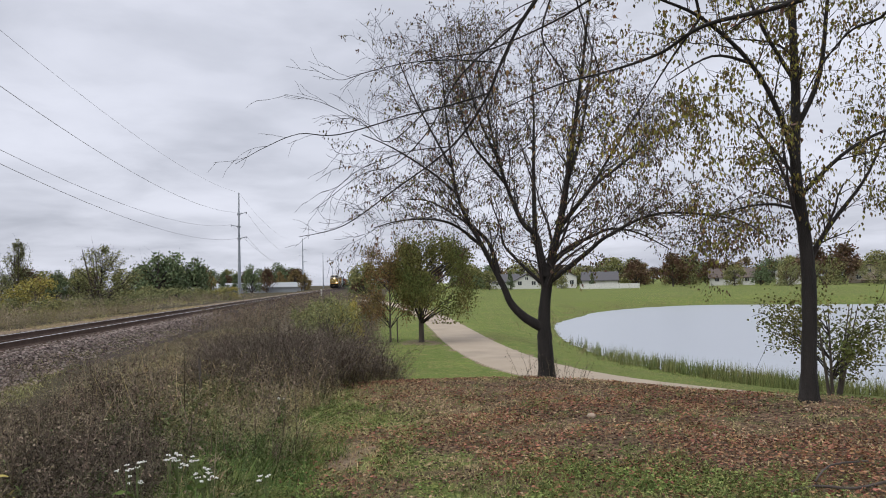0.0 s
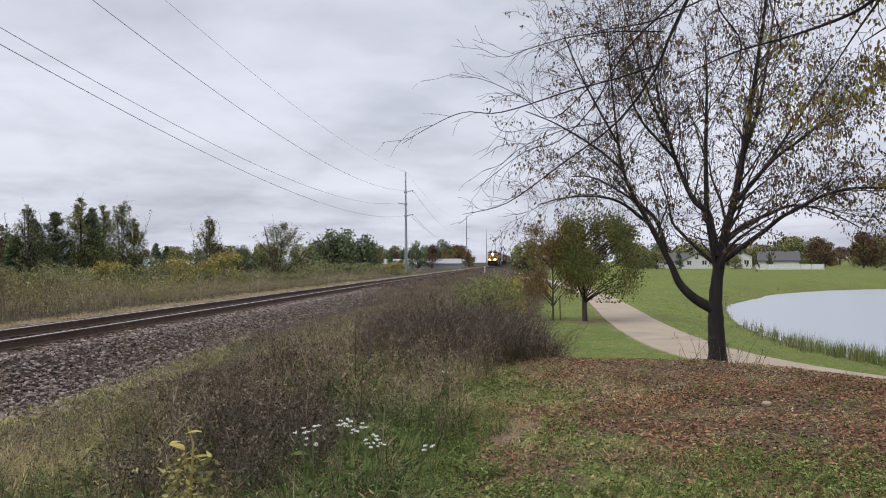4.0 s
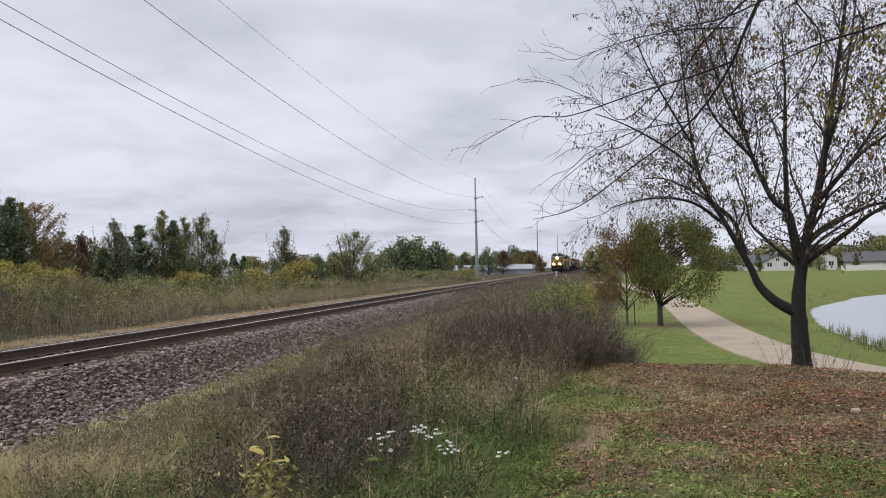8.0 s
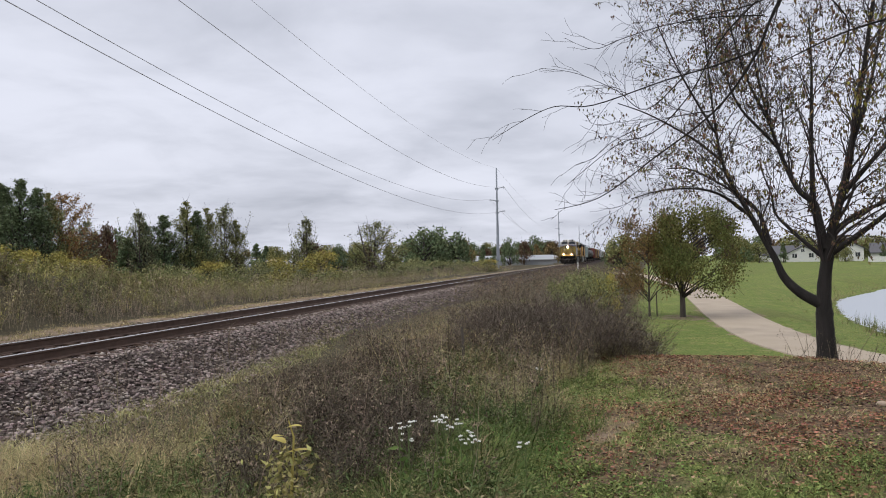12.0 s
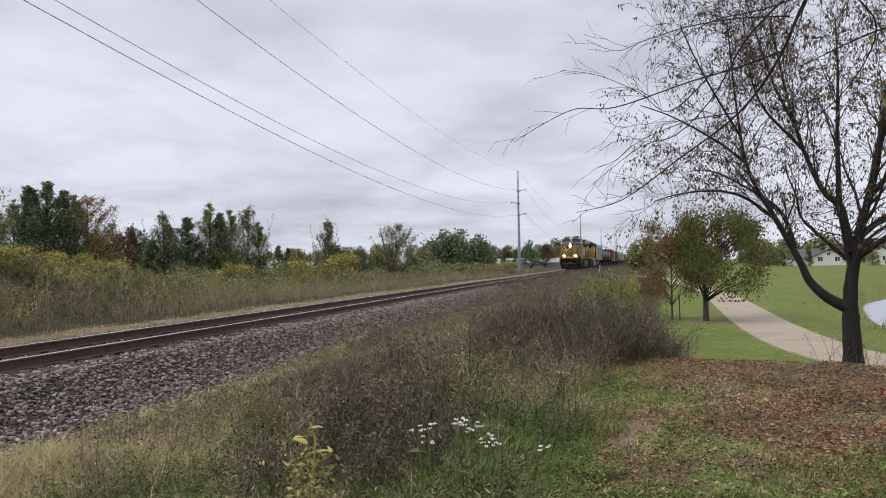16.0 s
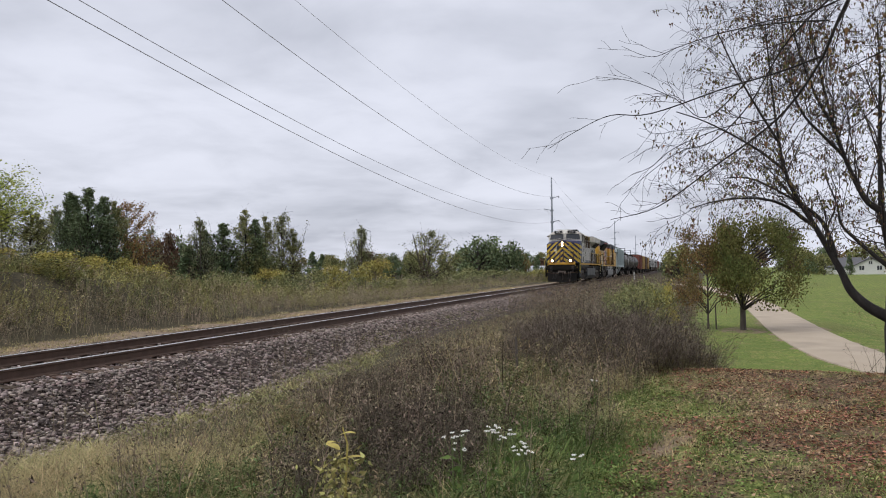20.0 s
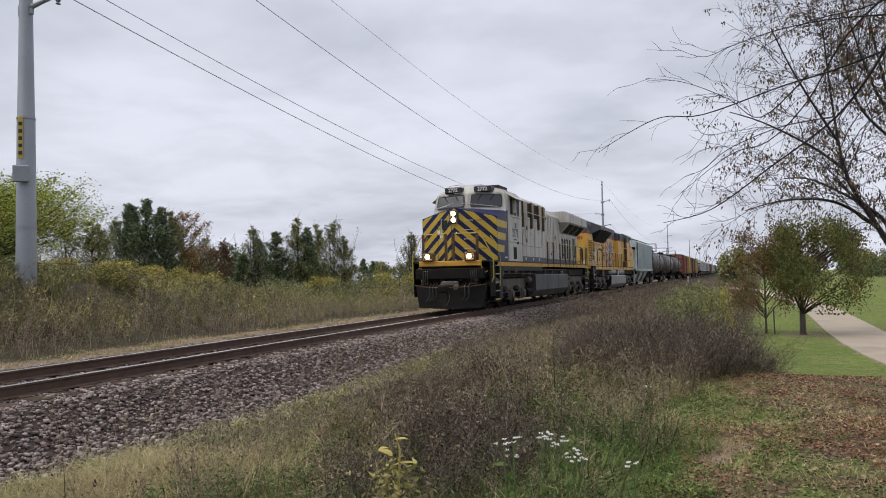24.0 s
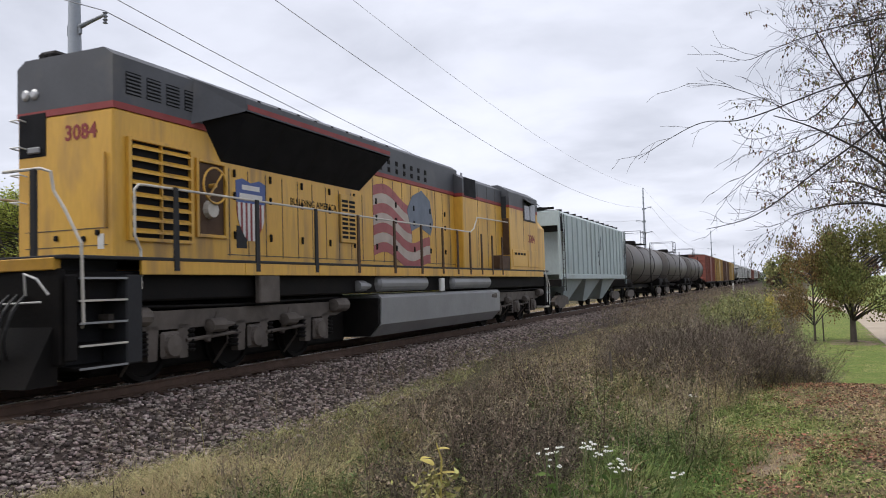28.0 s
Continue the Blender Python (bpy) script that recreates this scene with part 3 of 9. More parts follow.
# ---- trees ----
def tubes(lines):
    """Tapered bars along many lines of (points, radii, sides), as one triangle mesh."""
    Vs, Fs, n0 = [], [], 0
    for pts, rad, n in lines:
        pts = np.asarray(pts, float)
        m = len(pts)
        d = np.gradient(pts, axis=0)
        d /= np.linalg.norm(d, axis=1)[:, None] + 1e-9
        ref = np.array([0.31, 0.95, 0.05]) if abs(d[0, 1]) < 0.8 else np.array([1.0, 0.1, 0.2])
        a = ref[None] - d * (d @ ref)[:, None]
        a /= np.linalg.norm(a, axis=1)[:, None] + 1e-9
        b = np.cross(d, a)
        k = np.arange(n) * 2 * np.pi / n
        ring = pts[:, None] + (a[:, None] * np.cos(k)[None, :, None] + b[:, None] * np.sin(k)[None, :, None]) * np.asarray(rad)[:, None, None]
        i = (np.arange(m - 1)[:, None] * n + np.arange(n)[None]).ravel()
        j = (np.arange(m - 1)[:, None] * n + (np.arange(n)[None] + 1) % n).ravel()
        Fs.append(np.concatenate([np.stack([i, j, j + n], 1), np.stack([i, j + n, i + n], 1)]) + n0)
        Vs.append(ring.reshape(-1, 3))
        n0 += m * n
    return np.concatenate(Vs), np.concatenate(Fs)


LEAF_V = np.array([(0, 0, 0), (0.5, 0.0, 0.32), (0.12, 0.05, 1.0), (-0.5, 0.0, 0.36)])
LEAF_F = np.array([(0, 1, 2), (0, 2, 3)])


def leaf_mesh(pts, size, rng, hang=0.6, wide=0.27):
    """Leaves at points: bent diamonds, hanging more or less."""
    n = len(pts)
    d = rng.normal(size=(n, 3))
    d /= np.linalg.norm(d, axis=1)[:, None]
    d = d * (1 - hang) + np.array([0, 0, -1.0]) * hang
    d /= np.linalg.norm(d, axis=1)[:, None] + 1e-9
    r = rng.normal(size=(n, 3))
    a = np.cross(d, r)
    a /= np.linalg.norm(a, axis=1)[:, None] + 1e-9
    b = np.cross(d, a)
    s = size * rng.uniform(0.6, 1.3, n)
    V = pts[:, None] + (a[:, None] * LEAF_V[None, :, 0:1] * wide * 2 + b[:, None] * LEAF_V[None, :, 1:2] * 2 + d[:, None] * LEAF_V[None, :, 2:3]) * s[:, None, None]
    F = LEAF_F[None] + (np.arange(n) * 4)[:, None, None]
    return V.reshape(-1, 3), F.reshape(-1, 3)


def sprout(rng, lines, tips, pts, rad, level, cfg):
    """Side branches along a line, level after level, down to the twigs."""
    L = cfg["levels"][level]
    pts = np.asarray(pts, float)
    seg = np.linalg.norm(np.diff(pts, axis=0), axis=1)
    cum = np.concatenate([[0], np.cumsum(seg)])
    total = cum[-1]
    n = max(1, int(total * L["per_m"] * rng.uniform(0.8, 1.2)))
    for k in range(n):
        t = L["from"] + (1 - L["from"]) * (k + rng.uniform(0.1, 0.9)) / n
        s = t * total
        i = min(np.searchsorted(cum, s, "right") - 1, len(pts) - 2)
        f = (s - cum[i]) / (seg[i] + 1e-9)
        p = pts[i] * (1 - f) + pts[i + 1] * f
        tan = (pts[i + 1] - pts[i]) / (seg[i] + 1e-9)
        q = rng.normal(size=3)
        q -= tan * (q @ tan)
        q /= np.linalg.norm(q) + 1e-9
        d = tan * L["ahead"] + q * L["side"] + np.array([0, 0, L["up"]])
        d /= np.linalg.norm(d)
        r0 = max(cfg["thin"], (rad[i] * (1 - f) + rad[i + 1] * f) * L["thick"])
        ln = L["len"] * rng.uniform(0.55, 1.2) * (1 - 0.45 * t)
        m = L["pts"]
        line = [p]
        for j in range(m):
            d = d + rng.normal(size=3) * L["wander"] + np.array([0, 0, L["droop"]])
            d /= np.linalg.norm(d)
            line.append(line[-1] + d * ln / m)
        line = np.array(line)
        rr = np.linspace(r0, max(cfg["thin"] * 0.7, r0 * 0.3), m + 1)
        lines.append((line, rr, L["sides"]))
        if level + 1 < len(cfg["levels"]):
            sprout(rng, lines, tips, line, rr, level + 1, cfg)
        else:
            for j in range(1, m + 1):
                tips.append(line[j])


def curve(ctrl, n=5):
    return np.array(smooth_line([tuple(p) for p in ctrl], n=n))


def tree(name, label, at, limbs, cfg, leaf_material, leaves, leaf_size, seed, bark, hang=0.6, wide=0.27, group="", where=None):
    """limbs: lists of (x, y, z, radius). The first is the trunk."""
    rng = np.random.default_rng(seed)
    t = thing(name, label, "tree", at, group)
    for k, ctrl in enumerate(limbs):
        c = curve(ctrl)
        xyz, rad = c[:, :3], c[:, 3]
        if k == 0:
            rad = rad * (1 + 0.9 * np.exp(-np.clip(xyz[:, 2], 0, None) / 0.12) * 0.5)
        V, F = tubes([(xyz, rad, 12 if k == 0 else 9)])
        if k == 0:
            V = V + 0.06 * rad.mean() * rng.normal(size=V.shape)
        part("trunk" if k == 0 else "limb", tri_mesh("trunk", V, F, True), bark, t)
    lines, tips = [], []
    for ctrl in limbs:
        c = curve(ctrl)
        sprout(rng, lines, tips, c[:, :3], c[:, 3], 0, cfg)
    V, F = tubes(lines)
    tagged(part("twigwork", tri_mesh("twigwork", V, F), M["twig"], t, "fine bare dark twigs"), kind="stuff")
    tips = np.array(tips)
    if where is not None:
        tips = tips[where(tips, rng)]
    if leaves:
        pick = rng.integers(0, len(tips), leaves)
        pts = tips[pick] + rng.normal(size=(leaves, 3)) * 0.05
        mats = leaf_material if isinstance(leaf_material, tuple) else (leaf_material,)
        for k, m in enumerate(mats):
            V, F = leaf_mesh(pts[k::len(mats)], leaf_size, rng, hang, wide)
            part("crown", tri_mesh("crown", V, F), m, t, "sparse autumn leaves")
    return t


M["leaf_olive"] = leafmat("olive_autumn_leaves", (0.118, 0.118, 0.042), (0.170, 0.125, 0.050), 0.6, 0.28)
M["leaf_dusk"] = leafmat("dark_purplish_brown_leaves", (0.150, 0.088, 0.062), (0.100, 0.066, 0.054), 0.6, 0.25)
M["leaf_dry"] = leafmat("dry_brown_leaves", (0.220, 0.130, 0.062), (0.150, 0.130, 0.050), 0.5, 0.35)
M["leaf_gold"] = leafmat("yellowing_leaves", (0.280, 0.240, 0.055), (0.165, 0.180, 0.048), 0.45, 0.35)
M["leaf_green"] = leafmat("dull_green_leaves", (0.118, 0.138, 0.046), (0.195, 0.160, 0.060), 0.55, 0.3)

CFG_MAIN = {"thin": 0.0034, "levels": [
    {"per_m": 3.9, "from": 0.22, "ahead": 0.9, "side": 0.75, "up": 0.45, "thick": 0.38, "len": 1.75, "pts": 7, "wander": 0.13, "droop": -0.015, "sides": 5},
    {"per_m": 5.4, "from": 0.15, "ahead": 0.85, "side": 0.75, "up": 0.18, "thick": 0.45, "len": 0.95, "pts": 5, "wander": 0.2, "droop": -0.05, "sides": 4},
    {"per_m": 8.0, "from": 0.12, "ahead": 0.7, "side": 0.8, "up": -0.05, "thick": 0.6, "len": 0.46, "pts": 2, "wander": 0.25, "droop": -0.12, "sides": 3}]}


def lean_limbs(flat, seed):
    """Limbs drawn as (across, up, radius) lines, given depth: each leads off to the front or back."""
    rng = random.Random(seed)
    out = []
    for k, line in enumerate(flat):
        slope = 0.0 if k == 0 else rng.uniform(-0.55, 0.55)
        x0, z0 = line[0][0], line[0][1]
        base = 0.0 if k == 0 else min((math.hypot(x - x0, z - z0), y) for o in out for x, y, z, r in curve(o))[1]
        out.append([(x, base + slope * math.hypot(x - x0, z - z0) * 0.8, z, r) for x, z, r in line])
    return out


# the main tree by the path, bare at the top, leaves left low in the crown
t1 = (3.62, 14.45, float(gz(3.62, 14.45)) - 0.05)


def limb(r0, r1, *line):
    """A limb drawn as (across, up) places, tapering from r0 to r1."""
    n = len(line) - 1
    return [(x, z, r1 + (r0 - r1) * (1 - k / n) ** 1.15) for k, (x, z) in enumerate(line)]


flat = [
    limb(0.165, 0.013, (-0.02, -0.10), (-0.03, 0.61), (-0.04, 1.09), (0.00, 1.62), (0.15, 2.42), (0.35, 3.17), (0.59, 4.46), (0.83, 6.00), (0.99, 7.10)),
    limb(0.102, 0.010, (-0.10, 1.07), (-0.40, 1.25), (-0.65, 1.52), (-0.80, 1.88), (-1.14, 2.59), (-1.56, 3.48), (-1.72, 4.62), (-1.83, 6.29)),
    limb(0.054, 0.009, (-0.87, 2.09), (-0.93, 2.41), (-1.03, 2.70), (-1.30, 2.99), (-2.06, 3.49), (-2.53, 3.56)),
    limb(0.092, 0.013, (-0.01, 1.99), (-0.07, 2.53), (-0.12, 2.83), (-0.35, 3.08), (-0.61, 3.84), (-0.81, 4.87), (-1.01, 6.52)),
    limb(0.054, 0.014, (-0.12, 2.83), (-0.07, 3.39), (-0.01, 4.03), (0.09, 4.84), (0.17, 5.55), (0.23, 6.43)),
    limb(0.032, 0.010, (-0.61, 3.84), (-0.89, 4.20), (-1.18, 4.59), (-1.36, 5.05), (-1.46, 5.75), (-1.48, 6.51)),
    limb(0.043, 0.011, (-0.03, 1.86), (-0.21, 2.04), (-0.50, 2.37), (-0.70, 2.64), (-0.75, 3.02), (-0.88, 3.50)),
    limb(0.059, 0.010, (0.08, 1.91), (0.39, 2.16), (0.73, 2.45), (1.09, 2.75), (1.92, 3.11), (3.11, 2.96), (3.67, 2.60)),
    limb(0.048, 0.010, (0.21, 2.35), (0.51, 2.58), (0.90, 2.75), (1.32, 2.90), (1.86, 2.80), (2.41, 2.51)),
    limb(0.054, 0.011, (0.33, 2.97), (0.64, 3.29), (1.01, 3.67), (1.39, 4.16), (2.04, 4.99), (2.45, 5.52)),
    limb(0.039, 0.011, (0.62, 3.27), (1.12, 3.79), (1.62, 4.14), (2.14, 4.52), (2.78, 4.85)),
    limb(0.041, 0.011, (0.44, 3.71), (0.76, 4.44), (1.03, 5.23), (1.26, 6.11), (1.48, 7.00)),
    limb(0.032, 0.008, (-1.22, 2.67), (-1.69, 3.00), (-2.17, 3.11), (-2.75, 3.07), (-3.22, 2.94)),
    limb(0.028, 0.008, (-1.59, 3.61), (-2.00, 3.98), (-2.47, 4.30), (-2.94, 4.57), (-3.40, 4.76)),
    limb(0.025, 0.010, (-1.66, 4.09), (-2.04, 4.73), (-2.39, 5.37), (-2.70, 6.06)),
    limb(0.028, 0.010, (-0.72, 4.33), (-1.06, 5.11), (-1.30, 5.97), (-1.51, 6.83)),
]
tree("tree", "mostly bare dark tree beside the path with thin autumn leaves", t1, lean_limbs(flat, 5), CFG_MAIN, (M["leaf_olive"], M["leaf_dusk"]), 21000, 0.058, 11, M["bark"],
     hang=0.7, where=lambda p, g: g.random(len(p)) < np.clip(0.30 + 0.40 * p[:, 0] / 3.0 + 0.40 * (3.6 - p[:, 2]) / 2.0, 0.22, 1.0))

# tree at the end of the knoll, near the lake
t3 = (6.38, 10.45, float(gz(6.38, 10.45)) - 0.05)
flat3 = [
    [(0, -0.1, 0.125), (0.02, 0.6, 0.108), (0.06, 1.3, 0.102), (0.06, 2.1, 0.095), (-0.06, 3.3, 0.075), (-0.02, 4.5, 0.062), (-0.02, 6.3, 0.05), (0.05, 8.2, 0.02)],
    [(-0.05, 3.25, 0.055), (-0.35, 4.0, 0.05), (-0.9, 4.75, 0.042), (-1.7, 5.3, 0.033), (-2.5, 5.55, 0.02), (-3.1, 5.9, 0.008)],
    [(0.06, 2.05, 0.05), (0.5, 2.6, 0.042), (1.1, 3.3, 0.03), (1.6, 4.3, 0.012)],
    [(-0.04, 3.9, 0.055), (0.3, 4.7, 0.048), (0.42, 6.0, 0.03), (0.7, 7.4, 0.01)],
    [(0.0, 2.75, 0.03), (-0.5, 2.85, 0.024), (-1.1, 2.75, 0.012)],
    [(-0.02, 4.6, 0.045), (-0.5, 5.6, 0.035), (-0.8, 6.8, 0.015)],
    [(0.03, 3.0, 0.045), (0.6, 3.6, 0.035), (1.3, 3.9, 0.02), (2.0, 3.9, 0.008)],
    [(-0.9, 4.75, 0.034), (-1.6, 4.75, 0.022), (-2.4, 4.3, 0.008)],
    [(-1.7, 5.3, 0.030), (-2.1, 4.7, 0.018), (-2.5, 4.0, 0.007)],
    [(-1.7, 5.3, 0.030), (-2.0, 6.2, 0.018), (-2.3, 7.0, 0.007)],
]
CFG_SIDE = dict(CFG_MAIN, levels=[dict(CFG_MAIN["levels"][0], per_m=2.2, len=1.5), *CFG_MAIN["levels"][1:]])
tree("tree", "slender dark tree with yellowing leaves near the lake", t3, [flat3_limb if k == 0 else [(x, y, z, r * 0.72) for x, y, z, r in flat3_limb] for k, flat3_limb in enumerate(lean_limbs(flat3, 3))], CFG_SIDE, (M["leaf_gold"], M["leaf_olive"], M["leaf_dry"]), 16500, 0.060, 12, M["bark"], hang=0.75)

# tree standing beside the camera, whose long boughs hang across the view
CFG_OVER = {"thin": 0.0015, "levels": [
    {"per_m": 6.0, "from": 0.12, "ahead": 1.0, "side": 0.5, "up": 0.1, "thick": 0.42, "len": 0.50, "pts": 7, "wander": 0.13, "droop": -0.03, "sides": 4},
    {"per_m": 7.0, "from": 0.2, "ahead": 0.9, "side": 0.6, "up": 0.05, "thick": 0.5, "len": 0.26, "pts": 4, "wander": 0.18, "droop": -0.05, "sides": 3}]}
over_at = (6.6, 2.3, float(gz(6.6, 2.3)) - 0.05)


def bough(pts, z0=over_at):
    return [(x - z0[0], y - z0[1], z - z0[2], r * 0.70) for x, y, z, r in pts]


BOUGH_LIST = [
    [(0, 0, -0.1, 0.15), (-0.05, 0.1, 1.2, 0.125), (-0.2, 0.3, 2.4, 0.105), (-0.5, 0.5, 3.3, 0.075), (-0.9, 0.8, 4.3, 0.05), (-1.2, 0.9, 5.4, 0.02)],
    bough([(6.1, 2.8, 2.9, 0.05), (2.16, 5.17, 4.17, 0.03), (1.57, 5.45, 3.59, 0.0237), (1.3, 5.6, 3.26, 0.0198), (1.14, 5.71, 2.95, 0.0164), (1.02, 5.81, 2.67, 0.0134), (0.77, 5.92, 2.34, 0.0106), (0.34, 6.04, 2.03, 0.0079), (-0.06, 6.12, 1.76, 0.0054), (-0.41, 6.19, 1.68, 0.003)]),
    bough([(1.08, 5.9, 2.76, 0.012), (0.78, 5.93, 2.67, 0.0093), (0.43, 5.95, 2.59, 0.0076), (-0.09, 5.95, 2.44, 0.0062), (-0.38, 5.92, 2.44, 0.0048), (-0.63, 5.88, 2.33, 0.0036), (-0.84, 5.84, 2.2, 0.0025)]),
    bough([(6.35, 2.6, 2.2, 0.055), (3.64, 3.99, 3.3, 0.034), (2.96, 4.75, 3.11, 0.026), (2.52, 5.22, 3.09, 0.021), (2.31, 5.54, 2.98, 0.0168), (2.03, 5.86, 2.93, 0.0129), (1.7, 6.17, 2.9, 0.0094), (1.33, 6.46, 2.78, 0.006)]),
    bough([(5.9, 2.9, 3.3, 0.045), (2.77, 4.4, 3.5, 0.022), (2.29, 4.89, 3.41, 0.0166), (1.85, 5.29, 3.36, 0.0132), (1.51, 5.6, 3.22, 0.0103), (1.05, 5.91, 3.09, 0.0077), (0.64, 6.17, 3.09, 0.0053), (0.33, 6.39, 2.99, 0.003)]),
    bough([(1.6, 5.57, 3.64, 0.012), (1.47, 5.78, 3.19, 0.0091), (1.67, 5.89, 2.87, 0.0073), (1.53, 6.09, 2.51, 0.0057), (1.2, 6.33, 2.23, 0.0043), (0.85, 6.55, 2.12, 0.003)]),
    bough([(6.3, 2.7, 2.4, 0.04), (3.76, 4.15, 3.11, 0.02), (3.45, 4.66, 2.97, 0.0139), (3.4, 4.94, 2.95, 0.0102), (3.32, 5.23, 2.71, 0.0069), (3.29, 5.49, 2.4, 0.004)]),
    bough([(1.33, 5.75, 3.31, 0.012), (0.87, 5.92, 2.91, 0.0089), (0.61, 6.03, 2.49, 0.007), (0.35, 6.13, 2.24, 0.0054), (0.08, 6.22, 2.17, 0.0039), (-0.28, 6.29, 1.91, 0.0025)]),
    bough([(1.09, 5.8, 2.97, 0.009), (0.78, 5.89, 3.01, 0.0067), (0.44, 5.96, 3.0, 0.0053), (0.13, 6.02, 2.94, 0.0041), (-0.08, 6.06, 2.89, 0.003), (-0.3, 6.09, 3.0, 0.002)]),
    bough([(0.61, 5.97, 2.66, 0.007), (0.3, 5.97, 2.39, 0.0051), (0.08, 5.95, 2.54, 0.0039), (-0.21, 5.92, 2.68, 0.0029), (-0.48, 5.88, 2.73, 0.002)]),
    bough([(0.78, 5.95, 2.35, 0.007), (0.43, 6.03, 2.32, 0.0051), (0.08, 6.1, 2.2, 0.0039), (-0.1, 6.15, 2.07, 0.0029), (-0.25, 6.19, 2.02, 0.002)]),
    bough([(1.6, 5.57, 3.64, 0.01), (1.79, 5.66, 3.16, 0.0068), (1.9, 5.76, 2.8, 0.0047), (1.72, 5.96, 2.48, 0.003)]),
]
tree("tree", "dark tree whose long bare boughs reach over the slope", over_at, BOUGH_LIST, CFG_OVER, (M["leaf_dusk"], M["leaf_dry"]), 1300, 0.045, 13, M["bark"], hang=0.45,
     where=lambda p, g: g.random(len(p)) < np.clip(0.04 + sm(-6.2, -4.6, p[:, 0]), 0, 1))


# ---- fuller trees, made once and set out as copies ----
def full_tree(name, label, tall, wide, low, leaf, count, size, seed, trunk_r=0.12, cone=0.0, open_=0.25, stems=1, clumps=26, hang=0.3, group="", twigs=1, rise=0, drift=0.0, limb_r=0.4):
    """A crown of many small leaves in uneven clumps on real limbs. cone: narrows to the top."""
    rng = np.random.default_rng(seed)
    t = thing(name, label, "tree", (0, 0, 0), group)
    lines, cl = [], []
    for s in range(stems):
        a = rng.uniform(0, 6.28)
        off = 0 if stems == 1 else 0.15 * wide
        p0 = np.array([math.cos(a) * off * 0.3, math.sin(a) * off * 0.3, -0.1])
        p1 = np.array([math.cos(a) * off, math.sin(a) * off, tall * 0.5])
        p2 = np.array([math.cos(a) * off * 1.6, math.sin(a) * off * 1.6, tall * 0.95])
        lines.append((curve([tuple(p0), tuple(p1), tuple(p2)]), np.linspace(trunk_r, trunk_r * 0.15, 11), 8))
    V, F = tubes(lines)
    part("trunk", tri_mesh("trunk", V, F, True), M["bark2"], t)
    limbs = []
    if rise:
        # steep branches all the way up, leaves strung along them
        runs = []
        for k in range(clumps):
            h = low * 0.6 + (tall * 0.94 - low * 0.6) * rng.random() ** (0.9 + 0.5 * cone)
            a = rng.uniform(0, 6.28)
            ln = 0.68 * wide * (1 - cone * h / tall) ** 1.15 * rng.uniform(0.5, 1.15) * min(1, 0.55 + 2 * h / tall)
            up = min(ln * math.tan(radians(rise + rng.uniform(-14, 12))), (tall * 1.03 - h) * rng.uniform(0.55, 1.0))
            base = np.array([0, 0, h])
            end = base + np.array([math.cos(a) * ln, math.sin(a) * ln, up])
            mid = (base + end) / 2 + np.array([math.cos(a), math.sin(a), -0.4]) * 0.12 * ln
            line = curve([tuple(base), tuple(mid), tuple(end)], 4)
            runs.append(line)
            limbs.append((line, np.linspace(trunk_r * 0.30, 0.006, len(line)), 3))
            for _ in range(twigs):
                p = line[rng.integers(2, len(line))]
                limbs.append((np.array([p, p + rng.normal(size=3) * 0.12 * wide + [0, 0, 0.1]]), np.array([0.008, 0.003]), 3))
        which = rng.integers(0, clumps, count)
        at = (0.15 + 0.85 * rng.random(count) ** 0.6) * (len(runs[0]) - 1)
        i = np.minimum(at.astype(int), len(runs[0]) - 2)
        runs = np.array(runs)
        pts = runs[which, i] + (runs[which, i + 1] - runs[which, i]) * (at - i)[:, None]
        pts = pts + rng.normal(size=(count, 3)) * ((0.030 * wide + 0.075) * (1 - 0.62 * cone * np.clip(pts[:, 2] / tall, 0, 1)))[:, None]
    else:
        for k in range(clumps):
            h = low + (tall - low) * rng.random() ** 0.85
            f = (h - low) / (tall - low)
            r = wide * 0.5 * (math.sin(math.pi * min(1, (0.16 + 0.84 * f))) ** 0.6 if cone == 0 else (1 - cone * f) * min(1, 0.4 + f * 4))
            a = rng.uniform(0, 6.28)
            rr = r * (0.35 + 0.65 * math.sqrt(rng.random()))
            c = np.array([math.cos(a) * rr + drift * wide * (1 - 0.4 * f), math.sin(a) * rr, h])
            cl.append((c, (0.20 * wide * rng.uniform(0.6, 1.2) + 0.08 * tall * 0.5) * (0.72 if clumps > 50 else 1.0) * (1 - 0.62 * cone * f)))
            base = np.array([0, 0, max(low * 0.6, h - rr * 0.9)])
            limbs.append((curve([tuple(base), tuple((base + c) / 2 + np.array([0, 0, 0.1 * rr])), tuple(c)], 4), np.linspace(trunk_r * limb_r, 0.008, 9), 4))
            for _ in range(twigs):
                e = c + rng.normal(size=3) * cl[-1][1] * 0.8
                limbs.append((np.array([(base + c) / 2, (c + e) / 2 + [0, 0, 0.05], e]), np.array([trunk_r * 0.14, 0.008, 0.004]), 3))
        which = rng.integers(0, clumps, count)
        cen = np.array([c for c, _ in cl])[which]
        rad = np.array([r for _, r in cl])[which]
        g = rng.normal(size=(count, 3))
        g /= np.linalg.norm(g, axis=1)[:, None]
        pts = cen + g * (rad * (open_ + (1 - open_) * rng.random(count) ** 0.5) * rng.uniform(0.4, 1.15, count))[:, None] * np.array([1, 1, 0.85 if cone == 0 else 1.25])
        pts[:, 2] = np.maximum(pts[:, 2], low * 0.7)
    V, F = tubes(limbs)
    tagged(part("twigwork", tri_mesh("twigwork", V, F), M["twig"], t), kind="stuff")
    V, F = leaf_mesh(pts, size, rng, hang, 0.42)
